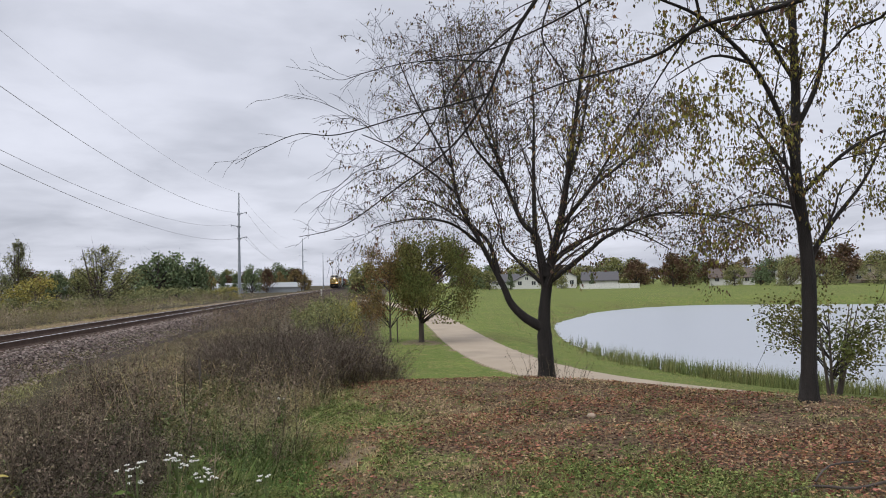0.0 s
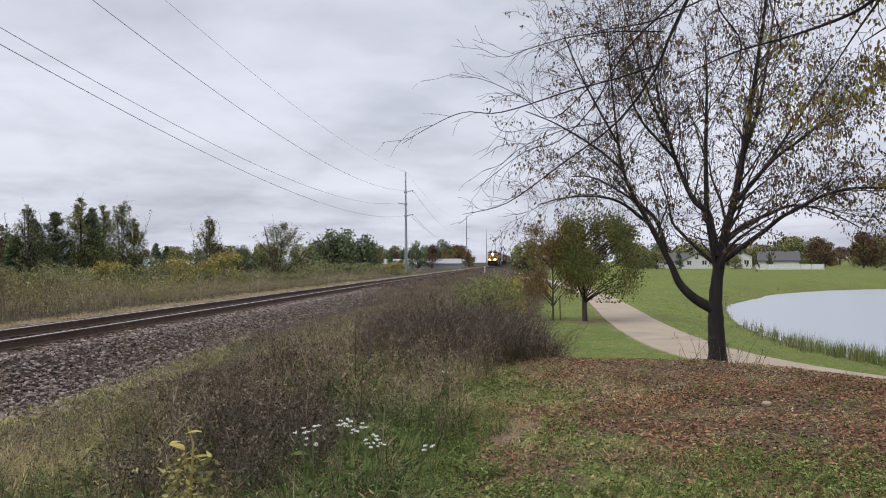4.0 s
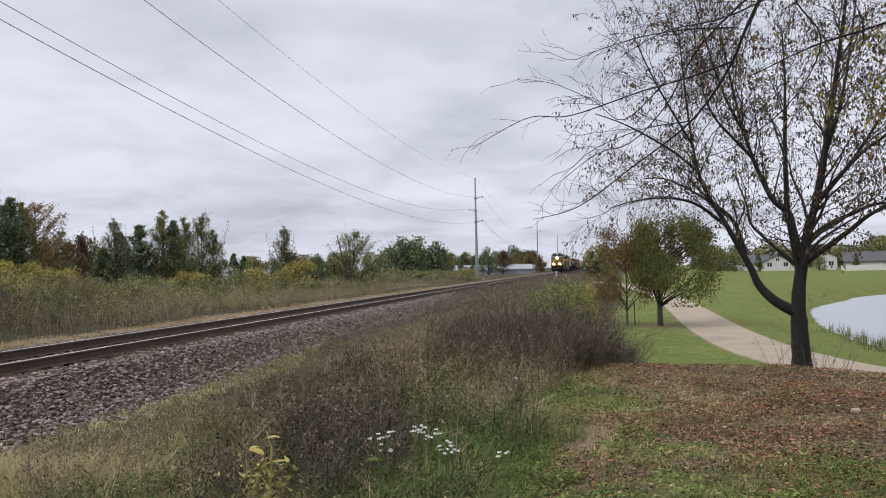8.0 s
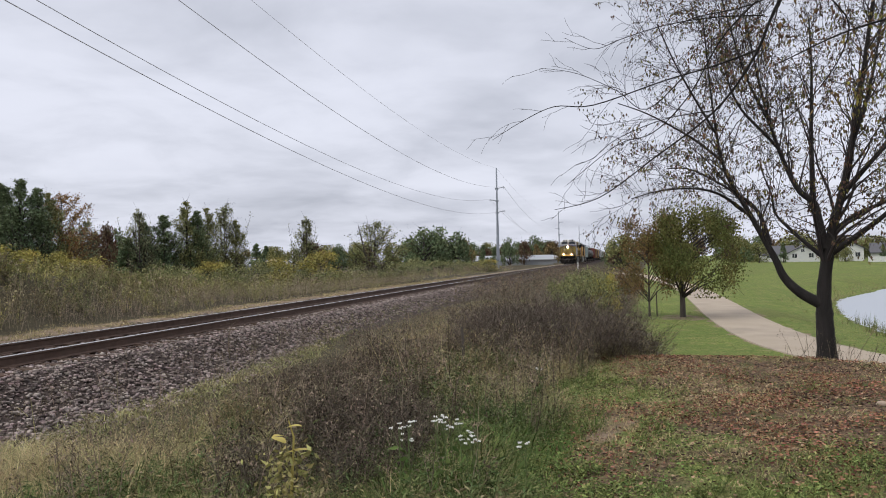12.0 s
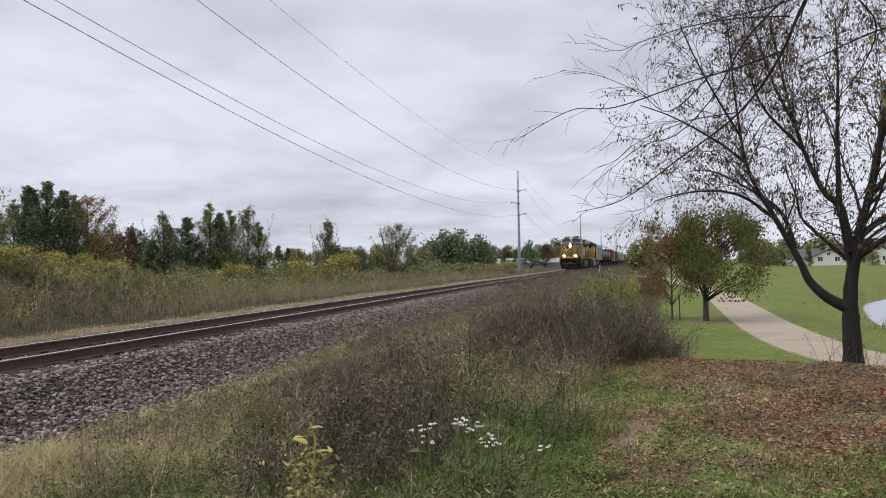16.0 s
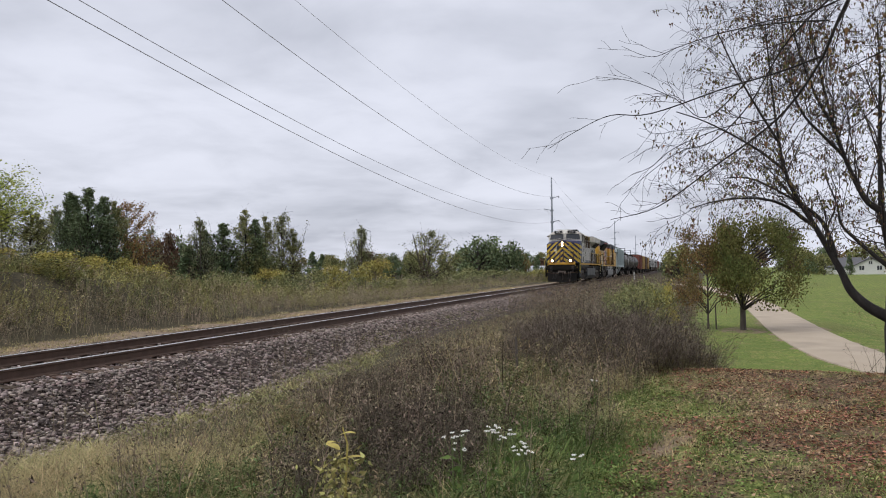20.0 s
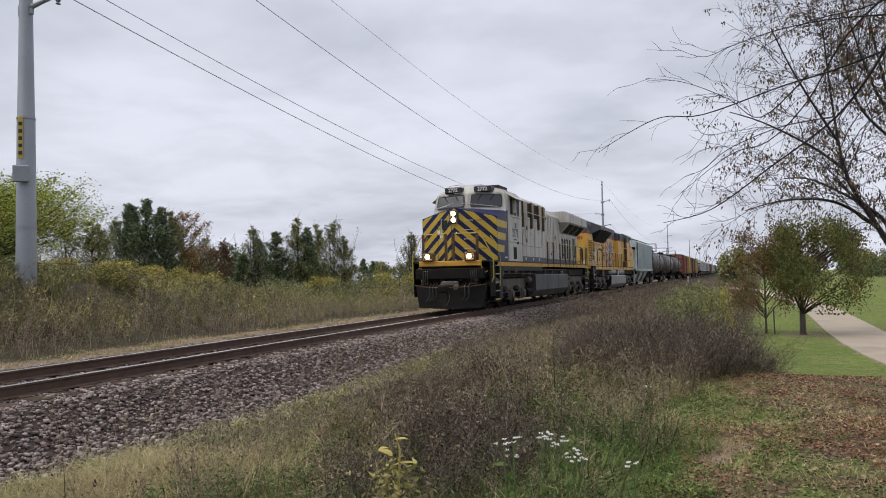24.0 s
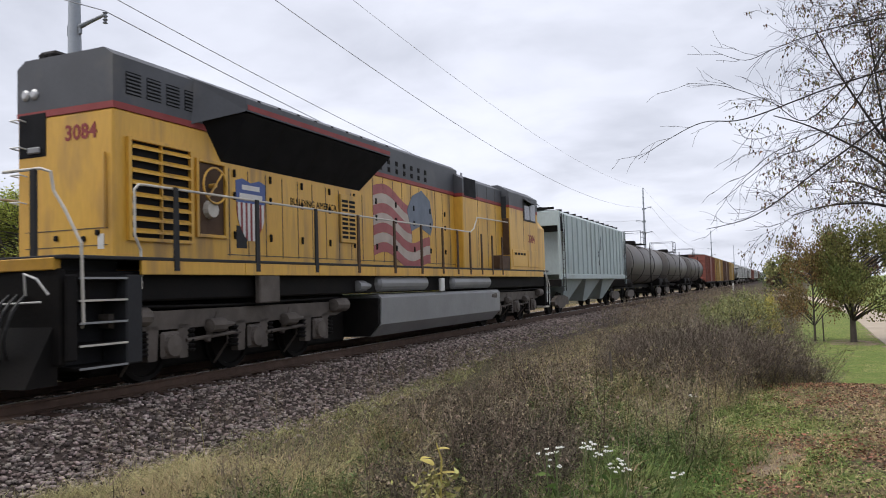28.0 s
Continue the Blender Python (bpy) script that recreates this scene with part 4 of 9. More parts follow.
    part("crown", tri_mesh("crown", V, F), leaf, t)
    return t


M["crown_dark"] = leafmat("dark_green_foliage", (0.118, 0.160, 0.088), (0.185, 0.215, 0.105), 0.55, 0.15, 0.5)
M["crown_olive"] = leafmat("olive_foliage", (0.190, 0.205, 0.086), (0.275, 0.252, 0.105), 0.5, 0.15, 0.5)
M["crown_bright"] = leafmat("light_green_foliage", (0.290, 0.350, 0.080), (0.380, 0.370, 0.090), 0.5, 0.3, 0.5)
M["crown_orange"] = leafmat("rusty_autumn_foliage", (0.300, 0.150, 0.066), (0.215, 0.155, 0.066), 0.5, 0.15, 0.5)
M["crown_red"] = leafmat("brown_red_foliage", (0.139, 0.078, 0.056), (0.109, 0.090, 0.050), 0.5, 0.15, 0.5)
M["crown_yellow"] = leafmat("yellow_shrub_foliage", (0.390, 0.325, 0.095), (0.260, 0.255, 0.095), 0.5, 0.2, 0.6)
M["crown_dull"] = leafmat("dull_tan_orange_foliage", (0.235, 0.160, 0.076), (0.185, 0.160, 0.074), 0.5, 0.15, 0.5)
M["crown_shrub"] = leafmat("dull_green_shrub_foliage", (0.215, 0.235, 0.110), (0.300, 0.272, 0.120), 0.5, 0.2, 0.6)
M["crown_grey"] = leafmat("grey_green_foliage", (0.205, 0.220, 0.122), (0.270, 0.262, 0.140), 0.4, 0.15, 0.5)

P_COL = full_tree("tree", "narrow dark green young tree", 7.0, 2.0, 0.6, M["crown_dark"], 9500, 0.088, 21, 0.09, 0.92, clumps=110, rise=62)
P_OLV = full_tree("tree", "olive green young tree among weeds", 7.0, 2.6, 0.7, M["crown_olive"], 8000, 0.088, 22, 0.09, 0.90, clumps=100, rise=58)
P_ORG = full_tree("tree", "young tree with rusty orange foliage", 6.0, 3.4, 0.8, M["crown_orange"], 8000, 0.095, 23, 0.1, 0.55, clumps=80, rise=45)
P_THIN = full_tree("tree", "thin half-bare young tree with pale leaves", 6.0, 2.5, 1.0, M["crown_grey"], 2800, 0.10, 24, 0.06, 0.90, clumps=80, stems=2, twigs=2, rise=62)
P_MULTI = full_tree("tree", "sparse many-stemmed young tree", 6.0, 4.2, 0.8, M["crown_olive"], 3400, 0.10, 25, 0.05, 0.88, clumps=110, stems=6, twigs=2, rise=52)
P_ROUND = full_tree("tree", "broad round dark green tree", 7.0, 7.5, 0.5, M["crown_dark"], 2200, 0.42, 26, 0.2, 0, clumps=46)
P_MID = full_tree("tree", "broad olive green autumn tree", 7.0, 7.0, 0.8, M["crown_olive"], 2000, 0.42, 27, 0.2, 0, clumps=42)
P_RUST = full_tree("tree", "broad tree turning brown and red", 7.0, 6.5, 0.8, M["crown_red"], 1900, 0.42, 28, 0.2, 0, clumps=40)
P_GOLD = full_tree("tree", "broad dull orange and tan autumn tree", 6.0, 5.5, 0.6, M["crown_dull"], 1800, 0.40, 29, 0.18, 0, clumps=36)
P_FIR = full_tree("tree", "dark conical evergreen tree", 7.0, 3.6, 0.2, M["crown_dark"], 2600, 0.26, 30, 0.12, 0.95, clumps=60, hang=0.1)
P_SHRUB = full_tree("shrub", "yellow-leaved shrub in the weeds", 2.0, 2.4, 0.15, M["crown_yellow"], 3200, 0.085, 31, 0.03, 0.2, clumps=26, stems=4)
P_SHRUB2 = full_tree("shrub", "dull green shrub in the weeds", 2.0, 2.6, 0.1, M["crown_shrub"], 3200, 0.085, 32, 0.03, 0.15, clumps=28, stems=4)
P_LIGHT = full_tree("tree", "light green leafy tree by the power pole", 6.0, 6.4, 0.6, M["crown_bright"], 34000, 0.085, 33, 0.09, 0.30, clumps=130, stems=4, twigs=1, rise=42)

# tree by the path with a full drooping crown, and the staked sapling beside it
t2 = full_tree("tree", "small leafy tree with drooping olive crown beside the path", 4.9, 5.0, 1.5, M["leaf_green"], 23000, 0.085, 41, 0.15, 0.40, clumps=51, hang=0.75, open_=0.15, drift=0.19, limb_r=0.26)
t2.matrix_basis = pose(3.35, 38.5, float(gz(3.35, 38.5)) - 0.03)
t2b = full_tree("tree", "thin young tree with rusty leaves and a stake", 4.6, 2.9, 1.2, M["leaf_dry"], 8500, 0.075, 42, 0.06, 0.2, clumps=34, hang=0.7)
t2b.matrix_basis = pose(1.85, 39.0, float(gz(1.85, 39.0)) - 0.03)
part("stake", Mb().cyl((0.35, -0.1, -0.2), (0.33, -0.1, 1.25), 0.03, 6), M["bark2"], t2b, "short wooden stake")
t4 = full_tree("tree", "small bushy tree at the water's edge", 2.35, 2.7, 0.80, M["leaf_green"], 5200, 0.065, 43, 0.045, 0.1, clumps=24, stems=5, open_=0.3)
t4.matrix_basis = pose(11.1, 17.2, float(gz(11.1, 17.2)) - 0.03)

# kind, x, y, height of the top, breadth
TREES = [
    (P_OLV, -42.5, 45.1, 5.73, 1.1), (P_THIN, -40.4, 44.4, 5.99, 1.2), (P_COL, -36.9, 42.2, 6.69, 1.3),
    (P_COL, -35.6, 41.9, 7.08, 1.4), (P_COL, -35.5, 43.3, 6.63, 1.3), (P_OLV, -36.3, 45.3, 6.39, 1.1),
    (P_ORG, -36.9, 47.3, 6.27, 1.1), (P_THIN, -39.2, 53.1, 5.03, 1), (P_RUST, -43.3, 61.2, 4.54, 0.5),
    (P_FIR, -29, 43.1, 3.06, 0.7), (P_THIN, -28.5, 43.5, 4.83, 0.9), (P_COL, -28.8, 44.5, 4.25, 1.1),
    (P_COL, -28.3, 46, 4.76, 1.4), (P_OLV, -27.6, 47.6, 5.68, 1.2), (P_COL, -27, 47.9, 5.14, 1), (P_OLV, -27.4, 50, 5.37, 1),
    (P_THIN, -27.7, 53.2, 5.76, 1.3), (P_OLV, -27.1, 53.6, 4.66, 0.9), (P_THIN, -21.6, 53.8, 4.66, 1),
    (P_OLV, -21.6, 53.8, 3.7, 0.6), (P_MULTI, -17.5, 57.4, 5.13, 1.25), (P_ROUND, -25.9, 109, 5.45, 1),
    (P_ROUND, -23.9, 111.5, 5.49, 1.05), (P_ROUND, -22.1, 113.9, 4.86, 0.8), (P_MID, -29.3, 114.3, 4.33, 0.8),
    (P_GOLD, -22.5, 123, 4.22, 0.7), (P_ROUND, -21, 168.7, 5.25, 0.7), (P_FIR, -26.7, 167.9, 4.47, 0.8),
    (P_MID, -25.7, 147.8, 3.37, 0.6), (P_FIR, -24.3, 168.3, 3.95, 0.8), (P_RUST, -21.1, 198.9, 5.17, 0.8),
    (P_GOLD, -18.9, 209.1, 4.71, 0.7), (P_FIR, -51.5, 108.4, 4.27, 0.9), (P_FIR, -52.3, 113.5, 4.02, 0.8),
    (P_MID, -48.9, 109.6, 3.56, 0.8), (P_MID, -48.5, 115.2, 3.36, 0.7), (P_ROUND, -50.4, 141.3, 4.23, 0.7),
    (P_FIR, -51.2, 141, 4.02, 0.7), (P_MID, -47.2, 142.4, 4.62, 0.8), (P_RUST, -48.1, 152.6, 4.13, 0.8),
    (P_MID, -37.8, 134.8, 4.33, 0.8), (P_RUST, -47.1, 64.7, 4.11, 0.6), (P_ROUND, -48.4, 69.9, 4.57, 0.6),
    (P_MID, -48.4, 63.7, 4.64, 0.6), (P_LIGHT, -24.8, 20.1, 5.64, 1.05), (P_LIGHT, -26.6, 22.4, 5.63, 0.9),
    (P_OLV, -31.8, 33.2, 4.75, 1.2), (P_OLV, -27.7, 23, 5.2, 1.1), (P_THIN, -29.8, 29.6, 4.53, 1),
    (P_COL, -37.1, 41.9, 6.86, 1.2), (P_SHRUB2, -20.4, 22, 1.92, 1.1), (P_SHRUB, -22.6, 25.4, 2.31, 1),
    (P_SHRUB, -23.3, 27.4, 2.28, 0.9), (P_SHRUB, -22.7, 30.4, 2, 1.1), (P_SHRUB, -22.8, 29.2, 2.06, 1),
    (P_SHRUB2, -22.1, 30.9, 1.82, 0.9), (P_SHRUB2, -22.9, 37.6, 2.08, 1.2), (P_SHRUB2, -21.5, 36.1, 1.84, 1),
    (P_SHRUB, -22.8, 42.2, 1.76, 1.1), (P_SHRUB2, -21.1, 43.1, 2.08, 1.4), (P_SHRUB2, -21.2, 40.8, 1.61, 1),
    (P_SHRUB, -21, 47.6, 1.91, 0.9), (P_SHRUB, -20, 52.3, 2.32, 1.3), (P_SHRUB2, -19.9, 50.2, 1.6, 1.2),
    (P_SHRUB2, -19.1, 52.6, 1.35, 1.2), (P_SHRUB2, -17.9, 55.2, 1.49, 1.2), (P_SHRUB2, -16.8, 57.6, 1.56, 1.2),
    (P_SHRUB2, -23.4, 86.9, 1.8, 2.2), (P_SHRUB2, -22, 92.4, 2.21, 2.4), (P_SHRUB2, -19.6, 96, 1.91, 2.2),
    (P_SHRUB2, -17.6, 103.5, 1.91, 2.2), (P_SHRUB, -16.1, 103.8, 1.59, 1.6), (P_SHRUB2, -20.3, 29.7, 1.59, 0.8),
    (P_SHRUB, -21.6, 26.3, 1.82, 0.8), (P_SHRUB, -18.1, 20.1, 2.41, 0.9), (P_SHRUB, -20.8, 25.6, 2.31, 0.8),
    (P_SHRUB2, -19.4, 20.2, 2.39, 1), (P_SHRUB2, -18.9, 16.3, 2.3, 1), (P_SHRUB, -20.9, 20.1, 2.56, 0.9),
    (P_SHRUB2, -0.85, 27.5, 0.68, 0.75), (P_SHRUB2, -1.5, 29.5, 0.58, 0.6), (P_SHRUB, -0.2, 28.6, 0.5, 0.5), (P_SHRUB2, -1.2, 44, 0.51, 1), (P_SHRUB2, -0.6, 40, 0.35, 1), (P_SHRUB2, -1.5, 38, 0.22, 0.9),
]
TALL = {P_COL: 7, P_OLV: 7, P_ORG: 6, P_THIN: 6, P_MULTI: 6, P_ROUND: 7, P_MID: 7, P_RUST: 7, P_GOLD: 6, P_FIR: 7, P_SHRUB: 2, P_SHRUB2: 2, P_LIGHT: 6}
spin = random.Random(8)
FIRST = {}


def stand(proto, x, y, tall, wide, rz):
    """A copy of a tree; the first of each kind is moved into place at the end."""
    m = pose(x, y, float(gz(x, y)) - 0.03, 0, 0, rz) @ Matrix.Diagonal((wide, wide, tall, 1))
    if proto not in FIRST:
        FIRST[proto] = m
        return proto
    return copy_thing(proto, m)


for proto, x, y, top, w in TREES:
    if proto in (P_SHRUB, P_SHRUB2) and x < -15:
        top -= 0.45 if proto is P_SHRUB else 0.75
    tall = max(0.25, (top - float(gz(x, y))) / TALL[proto]) * (0.86 if proto in (P_LIGHT, P_MULTI) else 1.0)
    stand(proto, x, y, tall, w if proto not in (P_ROUND, P_MID, P_RUST, P_GOLD) else tall * w, spin.uniform(0, 360))
# woods along the skyline, west of the line and behind the houses
for k in range(64):
    a = radians(3 + 62 * (k + spin.random()) / 64)
    d = spin.uniform(190, 330)
    s = spin.uniform(0.6, 1.15) * d / 260
    stand(spin.choice((P_ROUND, P_MID, P_MID, P_RUST, P_GOLD, P_FIR)), -d * math.sin(a), d * math.cos(a), s, s * spin.uniform(0.9, 1.5), spin.uniform(0, 360))
for k in range(86):
    a = radians(-2 - 58 * (k + spin.random()) / 86)
    d = spin.uniform(255, 320)
    s = spin.uniform(0.85, 1.30)
    stand(spin.choice((P_MID, P_MID, P_RUST, P_ROUND, P_OLV, P_RUST, P_GOLD)), -d * math.sin(a), d * math.cos(a), s, s * spin.uniform(1.0, 1.4), spin.uniform(0, 360))
for k in range(30):
    a = radians(-1.0 + 2.5 * (k + spin.random()) / 30)
    d = spin.uniform(120, 420)
    s = spin.uniform(0.5, 0.9)
    if abs(-d * math.sin(a) - float(track_x(d))) > 9:
        stand(spin.choice((P_MID, P_ROUND, P_RUST)), -d * math.sin(a), d * math.cos(a), s, s, spin.uniform(0, 360))
# dark wood behind the sheds
for k in range(34):
    a = radians(1.5 + 13 * (k + spin.random()) / 34)
    d = spin.uniform(285, 350)
    s = spin.uniform(0.75, 1.15)
    if abs(-d * math.sin(a) - float(track_x(d))) > 12:
        stand(spin.choice((P_ROUND, P_ROUND, P_MID, P_FIR, P_RUST)), -d * math.sin(a), d * math.cos(a), s, s * spin.uniform(1.0, 1.5), spin.uniform(0, 360))
# garden trees and bushes among the houses
for x, y, proto, s in ((24, 150, P_ROUND, 0.45), (31, 152, P_FIR, 0.6), (39, 143, P_MID, 0.4), (56, 150, P_RUST, 0.85), (62, 146, P_RUST, 1.0), (66, 150, P_MID, 0.95),
                       (80, 150, P_GOLD, 0.5), (70, 137, P_MID, 0.62), (74.5, 136, P_ROUND, 0.55), (79, 135, P_RUST, 0.6), (47, 150, P_FIR, 0.5), (26.5, 150, P_MID, 0.6), (22, 152, P_RUST, 0.55), (86, 138, P_RUST, 1.1), (91, 136, P_RUST, 1.15), (101, 131, P_GOLD, 0.55), (107, 125, P_FIR, 0.9), (111, 122, P_FIR, 1.0),
                       (114, 117, P_MID, 1.1), (121, 110, P_GOLD, 0.9), (96, 127, P_RUST, 0.45), (72, 122, P_SHRUB2, 2.2), (77, 120, P_SHRUB2, 2.4), (83, 116, P_SHRUB2, 2.0)):
    stand(proto, x * 1.3, y * 1.3, s * 1.1, s * 1.2, spin.uniform(0, 360))
for proto, m in FIRST.items():
    proto.matrix_basis = m


# ---- houses beyond the lake ----
M["siding_white"] = mat("white_siding", (0.66, 0.66, 0.64), 0.7, 0, (0.56, 0.56, 0.55), 1, 20, 0.05, stretch=(1, 1, 6))
M["siding_tan"] = mat("tan_siding", (0.44, 0.37, 0.29), 0.75, 0, (0.36, 0.31, 0.25), 1, 20, 0.05, stretch=(1, 1, 6))
M["roof_grey"] = mat("grey_shingle_roof", (0.085, 0.085, 0.095), 0.9, 0, (0.12, 0.115, 0.12), 3, 25, 0.3)
M["roof_brown"] = mat("brown_shingle_roof", (0.115, 0.090, 0.078), 0.9, 0, (0.085, 0.068, 0.060), 3, 25, 0.3)
M["glass_far"] = mat("dark_house_window", (0.045, 0.05, 0.058), 0.15, 0, bump=0.0)
M["white_trim"] = mat("white_trim", (0.72, 0.72, 0.70), 0.6)
M["deckwood"] = mat("brown_deck_timber", (0.12, 0.065, 0.042), 0.85, rand=0.2)


def window(x, y, z, w, h, parent, side=-1):
    win = part("window", Mb().box(x - w / 2, x + w / 2, y - 0.05, y + 0.03, z, z + h, 0.01), M["white_trim"], parent)
    for k in (0, 1):
        x0 = x - w / 2 + 0.08 + k * (w / 2 - 0.04)
        part("pane", Mb().box(x0, x0 + w / 2 - 0.12, y - 0.065, y - 0.045, z + 0.08, z + h - 0.08), M["glass_far"], win)


def house(at, rz, wide, deep, eaves, roof, siding, gable_front, label, garage=False, deck=False):
    at = (at[0] * 1.35, at[1] * 1.35, at[2])
    eaves *= 0.74
    h = thing("house", label, "house", at, "houses by the lake", rz=rz)
    w, d = wide / 2, deep / 2
    if gable_front:
        ridge = eaves + w * 0.50
        body = Mb().prism([(-w, -0.6), (w, -0.6), (w, eaves), (0, ridge), (-w, eaves)], -d, d, "y")
        rf = Mb().prism([(-w - 0.4, eaves - 0.22), (0, ridge + 0.06), (w + 0.4, eaves - 0.22), (w + 0.4, eaves + 0.02), (0, ridge + 0.34), (-w - 0.4, eaves + 0.02)], -d - 0.35, d + 0.35, "y")
    else:
        ridge = eaves + d * 0.45
        body = Mb().prism([(-d, -0.6), (d, -0.6), (d, eaves), (0, ridge), (-d, eaves)], -w, w, "x")
        rf = Mb().prism([(-d - 0.4, eaves - 0.22), (0, ridge + 0.06), (d + 0.4, eaves - 0.22), (d + 0.4, eaves + 0.02), (0, ridge + 0.34), (-d - 0.4, eaves + 0.02)], -w - 0.35, w + 0.35, "x")
    part("wall", body, siding, h)
    rfo = part("roof", rf, roof, h)
    part("chimney", Mb().box(w * 0.3, w * 0.3 + 0.6, -0.3, 0.3, ridge - 0.6, ridge + 0.8, 0.02), M["deckwood"], rfo)
    n = max(2, int(wide / 3.2))
    for k in range(n):
        x = -w + wide * (k + 0.5) / n
        if garage and k == n - 1:
            part("garage_door", Mb().box(x - 1.25, x + 1.25, -d - 0.06, -d + 0.02, -0.1, 2.1, 0.02), M["white_trim"], h)
            continue
        window(x, -d, 1.0, 1.2, 1.2, h)
        if eaves > 4:
            window(x, -d, 3.6, 1.1, 1.2, h)
    if gable_front and eaves < 4:
        window(0, -d, eaves + 0.4, 0.9, 0.9, h)
    if deck:
        dk = part("deck", Mb().box(-w * 0.4, w * 0.9, -d - 3, -d, 0.6, 0.78, 0.02), M["deckwood"], h, "brown timber deck")
        for k in range(5):
            x = -w * 0.38 + k * w * 0.31
            part("post", Mb().box(x, x + 0.12, -d - 2.95, -d - 2.83, -0.6, 1.6), M["deckwood"], dk)
        part("railing", Mb().box(-w * 0.4, w * 0.9, -d - 2.93, -d - 2.87, 1.5, 1.6), M["deckwood"], dk)
    return h


def at_ground(x, y):
    return (x, y, float(gz(x, y)))


house(at_ground(32, 163), -8, 8, 9, 2.5, M["roof_grey"], M["siding_white"], False, "white single-storey house with grey roof behind the lawn")
house(at_ground(35.5, 158), -10, 7.5, 10, 2.7, M["roof_grey"], M["siding_white"], True, "white house wing with grey gable roof")
house(at_ground(43.5, 156), -14, 5.2, 9, 4.2, M["roof_grey"], M["siding_white"], True, "tall white house with narrow gable")
house(at_ground(50.5, 156), -16, 9.5, 9, 2.7, M["roof_grey"], M["siding_white"], False, "long white house with grey roof and garage", garage=True)
house(at_ground(74, 146), -26, 11, 9, 2.8, M["roof_brown"], M["siding_white"], False, "white house half hidden by autumn trees")
house(at_ground(84, 143), -30, 6, 9, 4.6, M["roof_grey"], M["siding_white"], True, "two-storey white house between autumn trees")
house(at_ground(94.5, 134), -34, 9, 9, 3.0, M["roof_brown"], M["siding_tan"], True, "tan house with brown roof and a timber deck", deck=True)
house(at_ground(103, 132), -36, 9, 9, 2.8, M["roof_brown"], M["siding_tan"], False, "tan house with a brown roof beyond the lake")
house(at_ground(114, 124), -40, 10, 9, 2.8, M["roof_grey"], M["siding_white"], False, "pale house with grey roof beyond the lake")

# white fence in front of the houses
fence = thing("fence", "long white vinyl fence before the houses", "fence", at_ground(58, 172), rz=-15)
for k in range(7):
    part("post", Mb().box(-6.6 + k * 2.2 - 0.07, -6.6 + k * 2.2 + 0.07, -0.07, 0.07, -0.3, 1.25, 0.02), M["white_trim"], fence)
for k in range(6):
    part("panel", Mb().box(-6.5 + k * 2.2, -4.55 + k * 2.2, -0.025, 0.025, 0.05, 1.15, 0.01), M["white_trim"], fence)

# long low pale sheds beyond the field west of the line
M["shed"] = mat("pale_metal_shed", (0.34, 0.36, 0.375), 0.5, 0.2, (0.38, 0.40, 0.42), 0.5, 10, 0.05)
for x, y, w, rz in ((-27.5, 205, 26, 6), (-27, 262, 20, 5), (-61, 138, 12, 24)):
    sh = thing("shed", "long low pale metal farm shed", "shed", at_ground(x, y), "farm sheds", rz=rz)
    part("wall", Mb().box(-w / 2, w / 2, -5, 5, -0.5, 1.25, 0.03), M["shed"], sh)
    part("roof", Mb().prism([(-5.4, 1.2), (0, 2.4), (5.4, 1.2), (5.4, 1.35), (0, 2.55), (-5.4, 1.35)], -w / 2 - 0.3, w / 2 + 0.3, "x"), M["shed"], sh)
    for k in range(int(w / 2)):
        part("roof_rib", Mb().prism([(-5.36, 1.36), (0, 2.56), (0, 2.59), (-5.36, 1.39)], -w / 2 + 1 + 2 * k, -w / 2 + 1.12 + 2 * k, "x"), M["shed"], sh)

# white trackside marker post, and a thin stake in the weeds
mk = thing("marker_post", "short white trackside marker post", "post", (-5.35, 138, float(gz(-5.35, 138))), rz=0)
part("post", Mb().box(-0.12, 0.12, -0.05, 0.05, -0.2, 1.15, 0.02), M["white_trim"], mk)
part("cap", Mb().box(-0.14, 0.14, -0.07, 0.07, 1.15, 1.2, 0.01), M["white_trim"], mk)
stk = thing("stake", "thin dark wooden stake standing in the weeds", "stake", (-2.25, 11.9, float(gz(-2.25, 11.9))))
part("pole", Mb().tube([(0, 0, -0.3), (0.015, 0, 0.45), (0.0, 0.01, 0.84)], [0.022, 0.02, 0.017], 7), M["bark2"], stk)

# ---- weeds, grass, leaves ----
M["g_dry"] = leafmat("dry_straw_grass", (0.440, 0.345, 0.195), (0.300, 0.268, 0.130), 0.60, 0.2, 0.7)
M["g_mix"] = leafmat("fading_green_grass", (0.235, 0.235, 0.108), (0.375, 0.325, 0.165), 0.75, 0.2, 0.7)
M["g_green"] = leafmat("fresh_green_grass", (0.090, 0.138, 0.040), (0.150, 0.175, 0.058), 0.6, 0.25, 0.8)
M["g_lawn"] = leafmat("short_lawn_grass", (0.165, 0.208, 0.066), (0.240, 0.245, 0.096), 0.7, 0.25, 0.8)
M["g_brown"] = leafmat("dead_brown_weeds", (0.225, 0.172, 0.130), (0.165, 0.138, 0.096), 0.8, 0.12, 0.8)
M["g_foot"] = leafmat("greyish_dead_weeds", (0.370, 0.290, 0.225), (0.300, 0.265, 0.170), 0.7, 0.12, 0.4)
M["g_thicket"] = leafmat("dark_brown_thicket", (0.150, 0.120, 0.098), (0.118, 0.098, 0.076), 0.8, 0.1, 0.8)
M["g_reed"] = leafmat("green_reeds", (0.175, 0.215, 0.078), (0.245, 0.232, 0.105), 0.55, 0.2, 0.5)
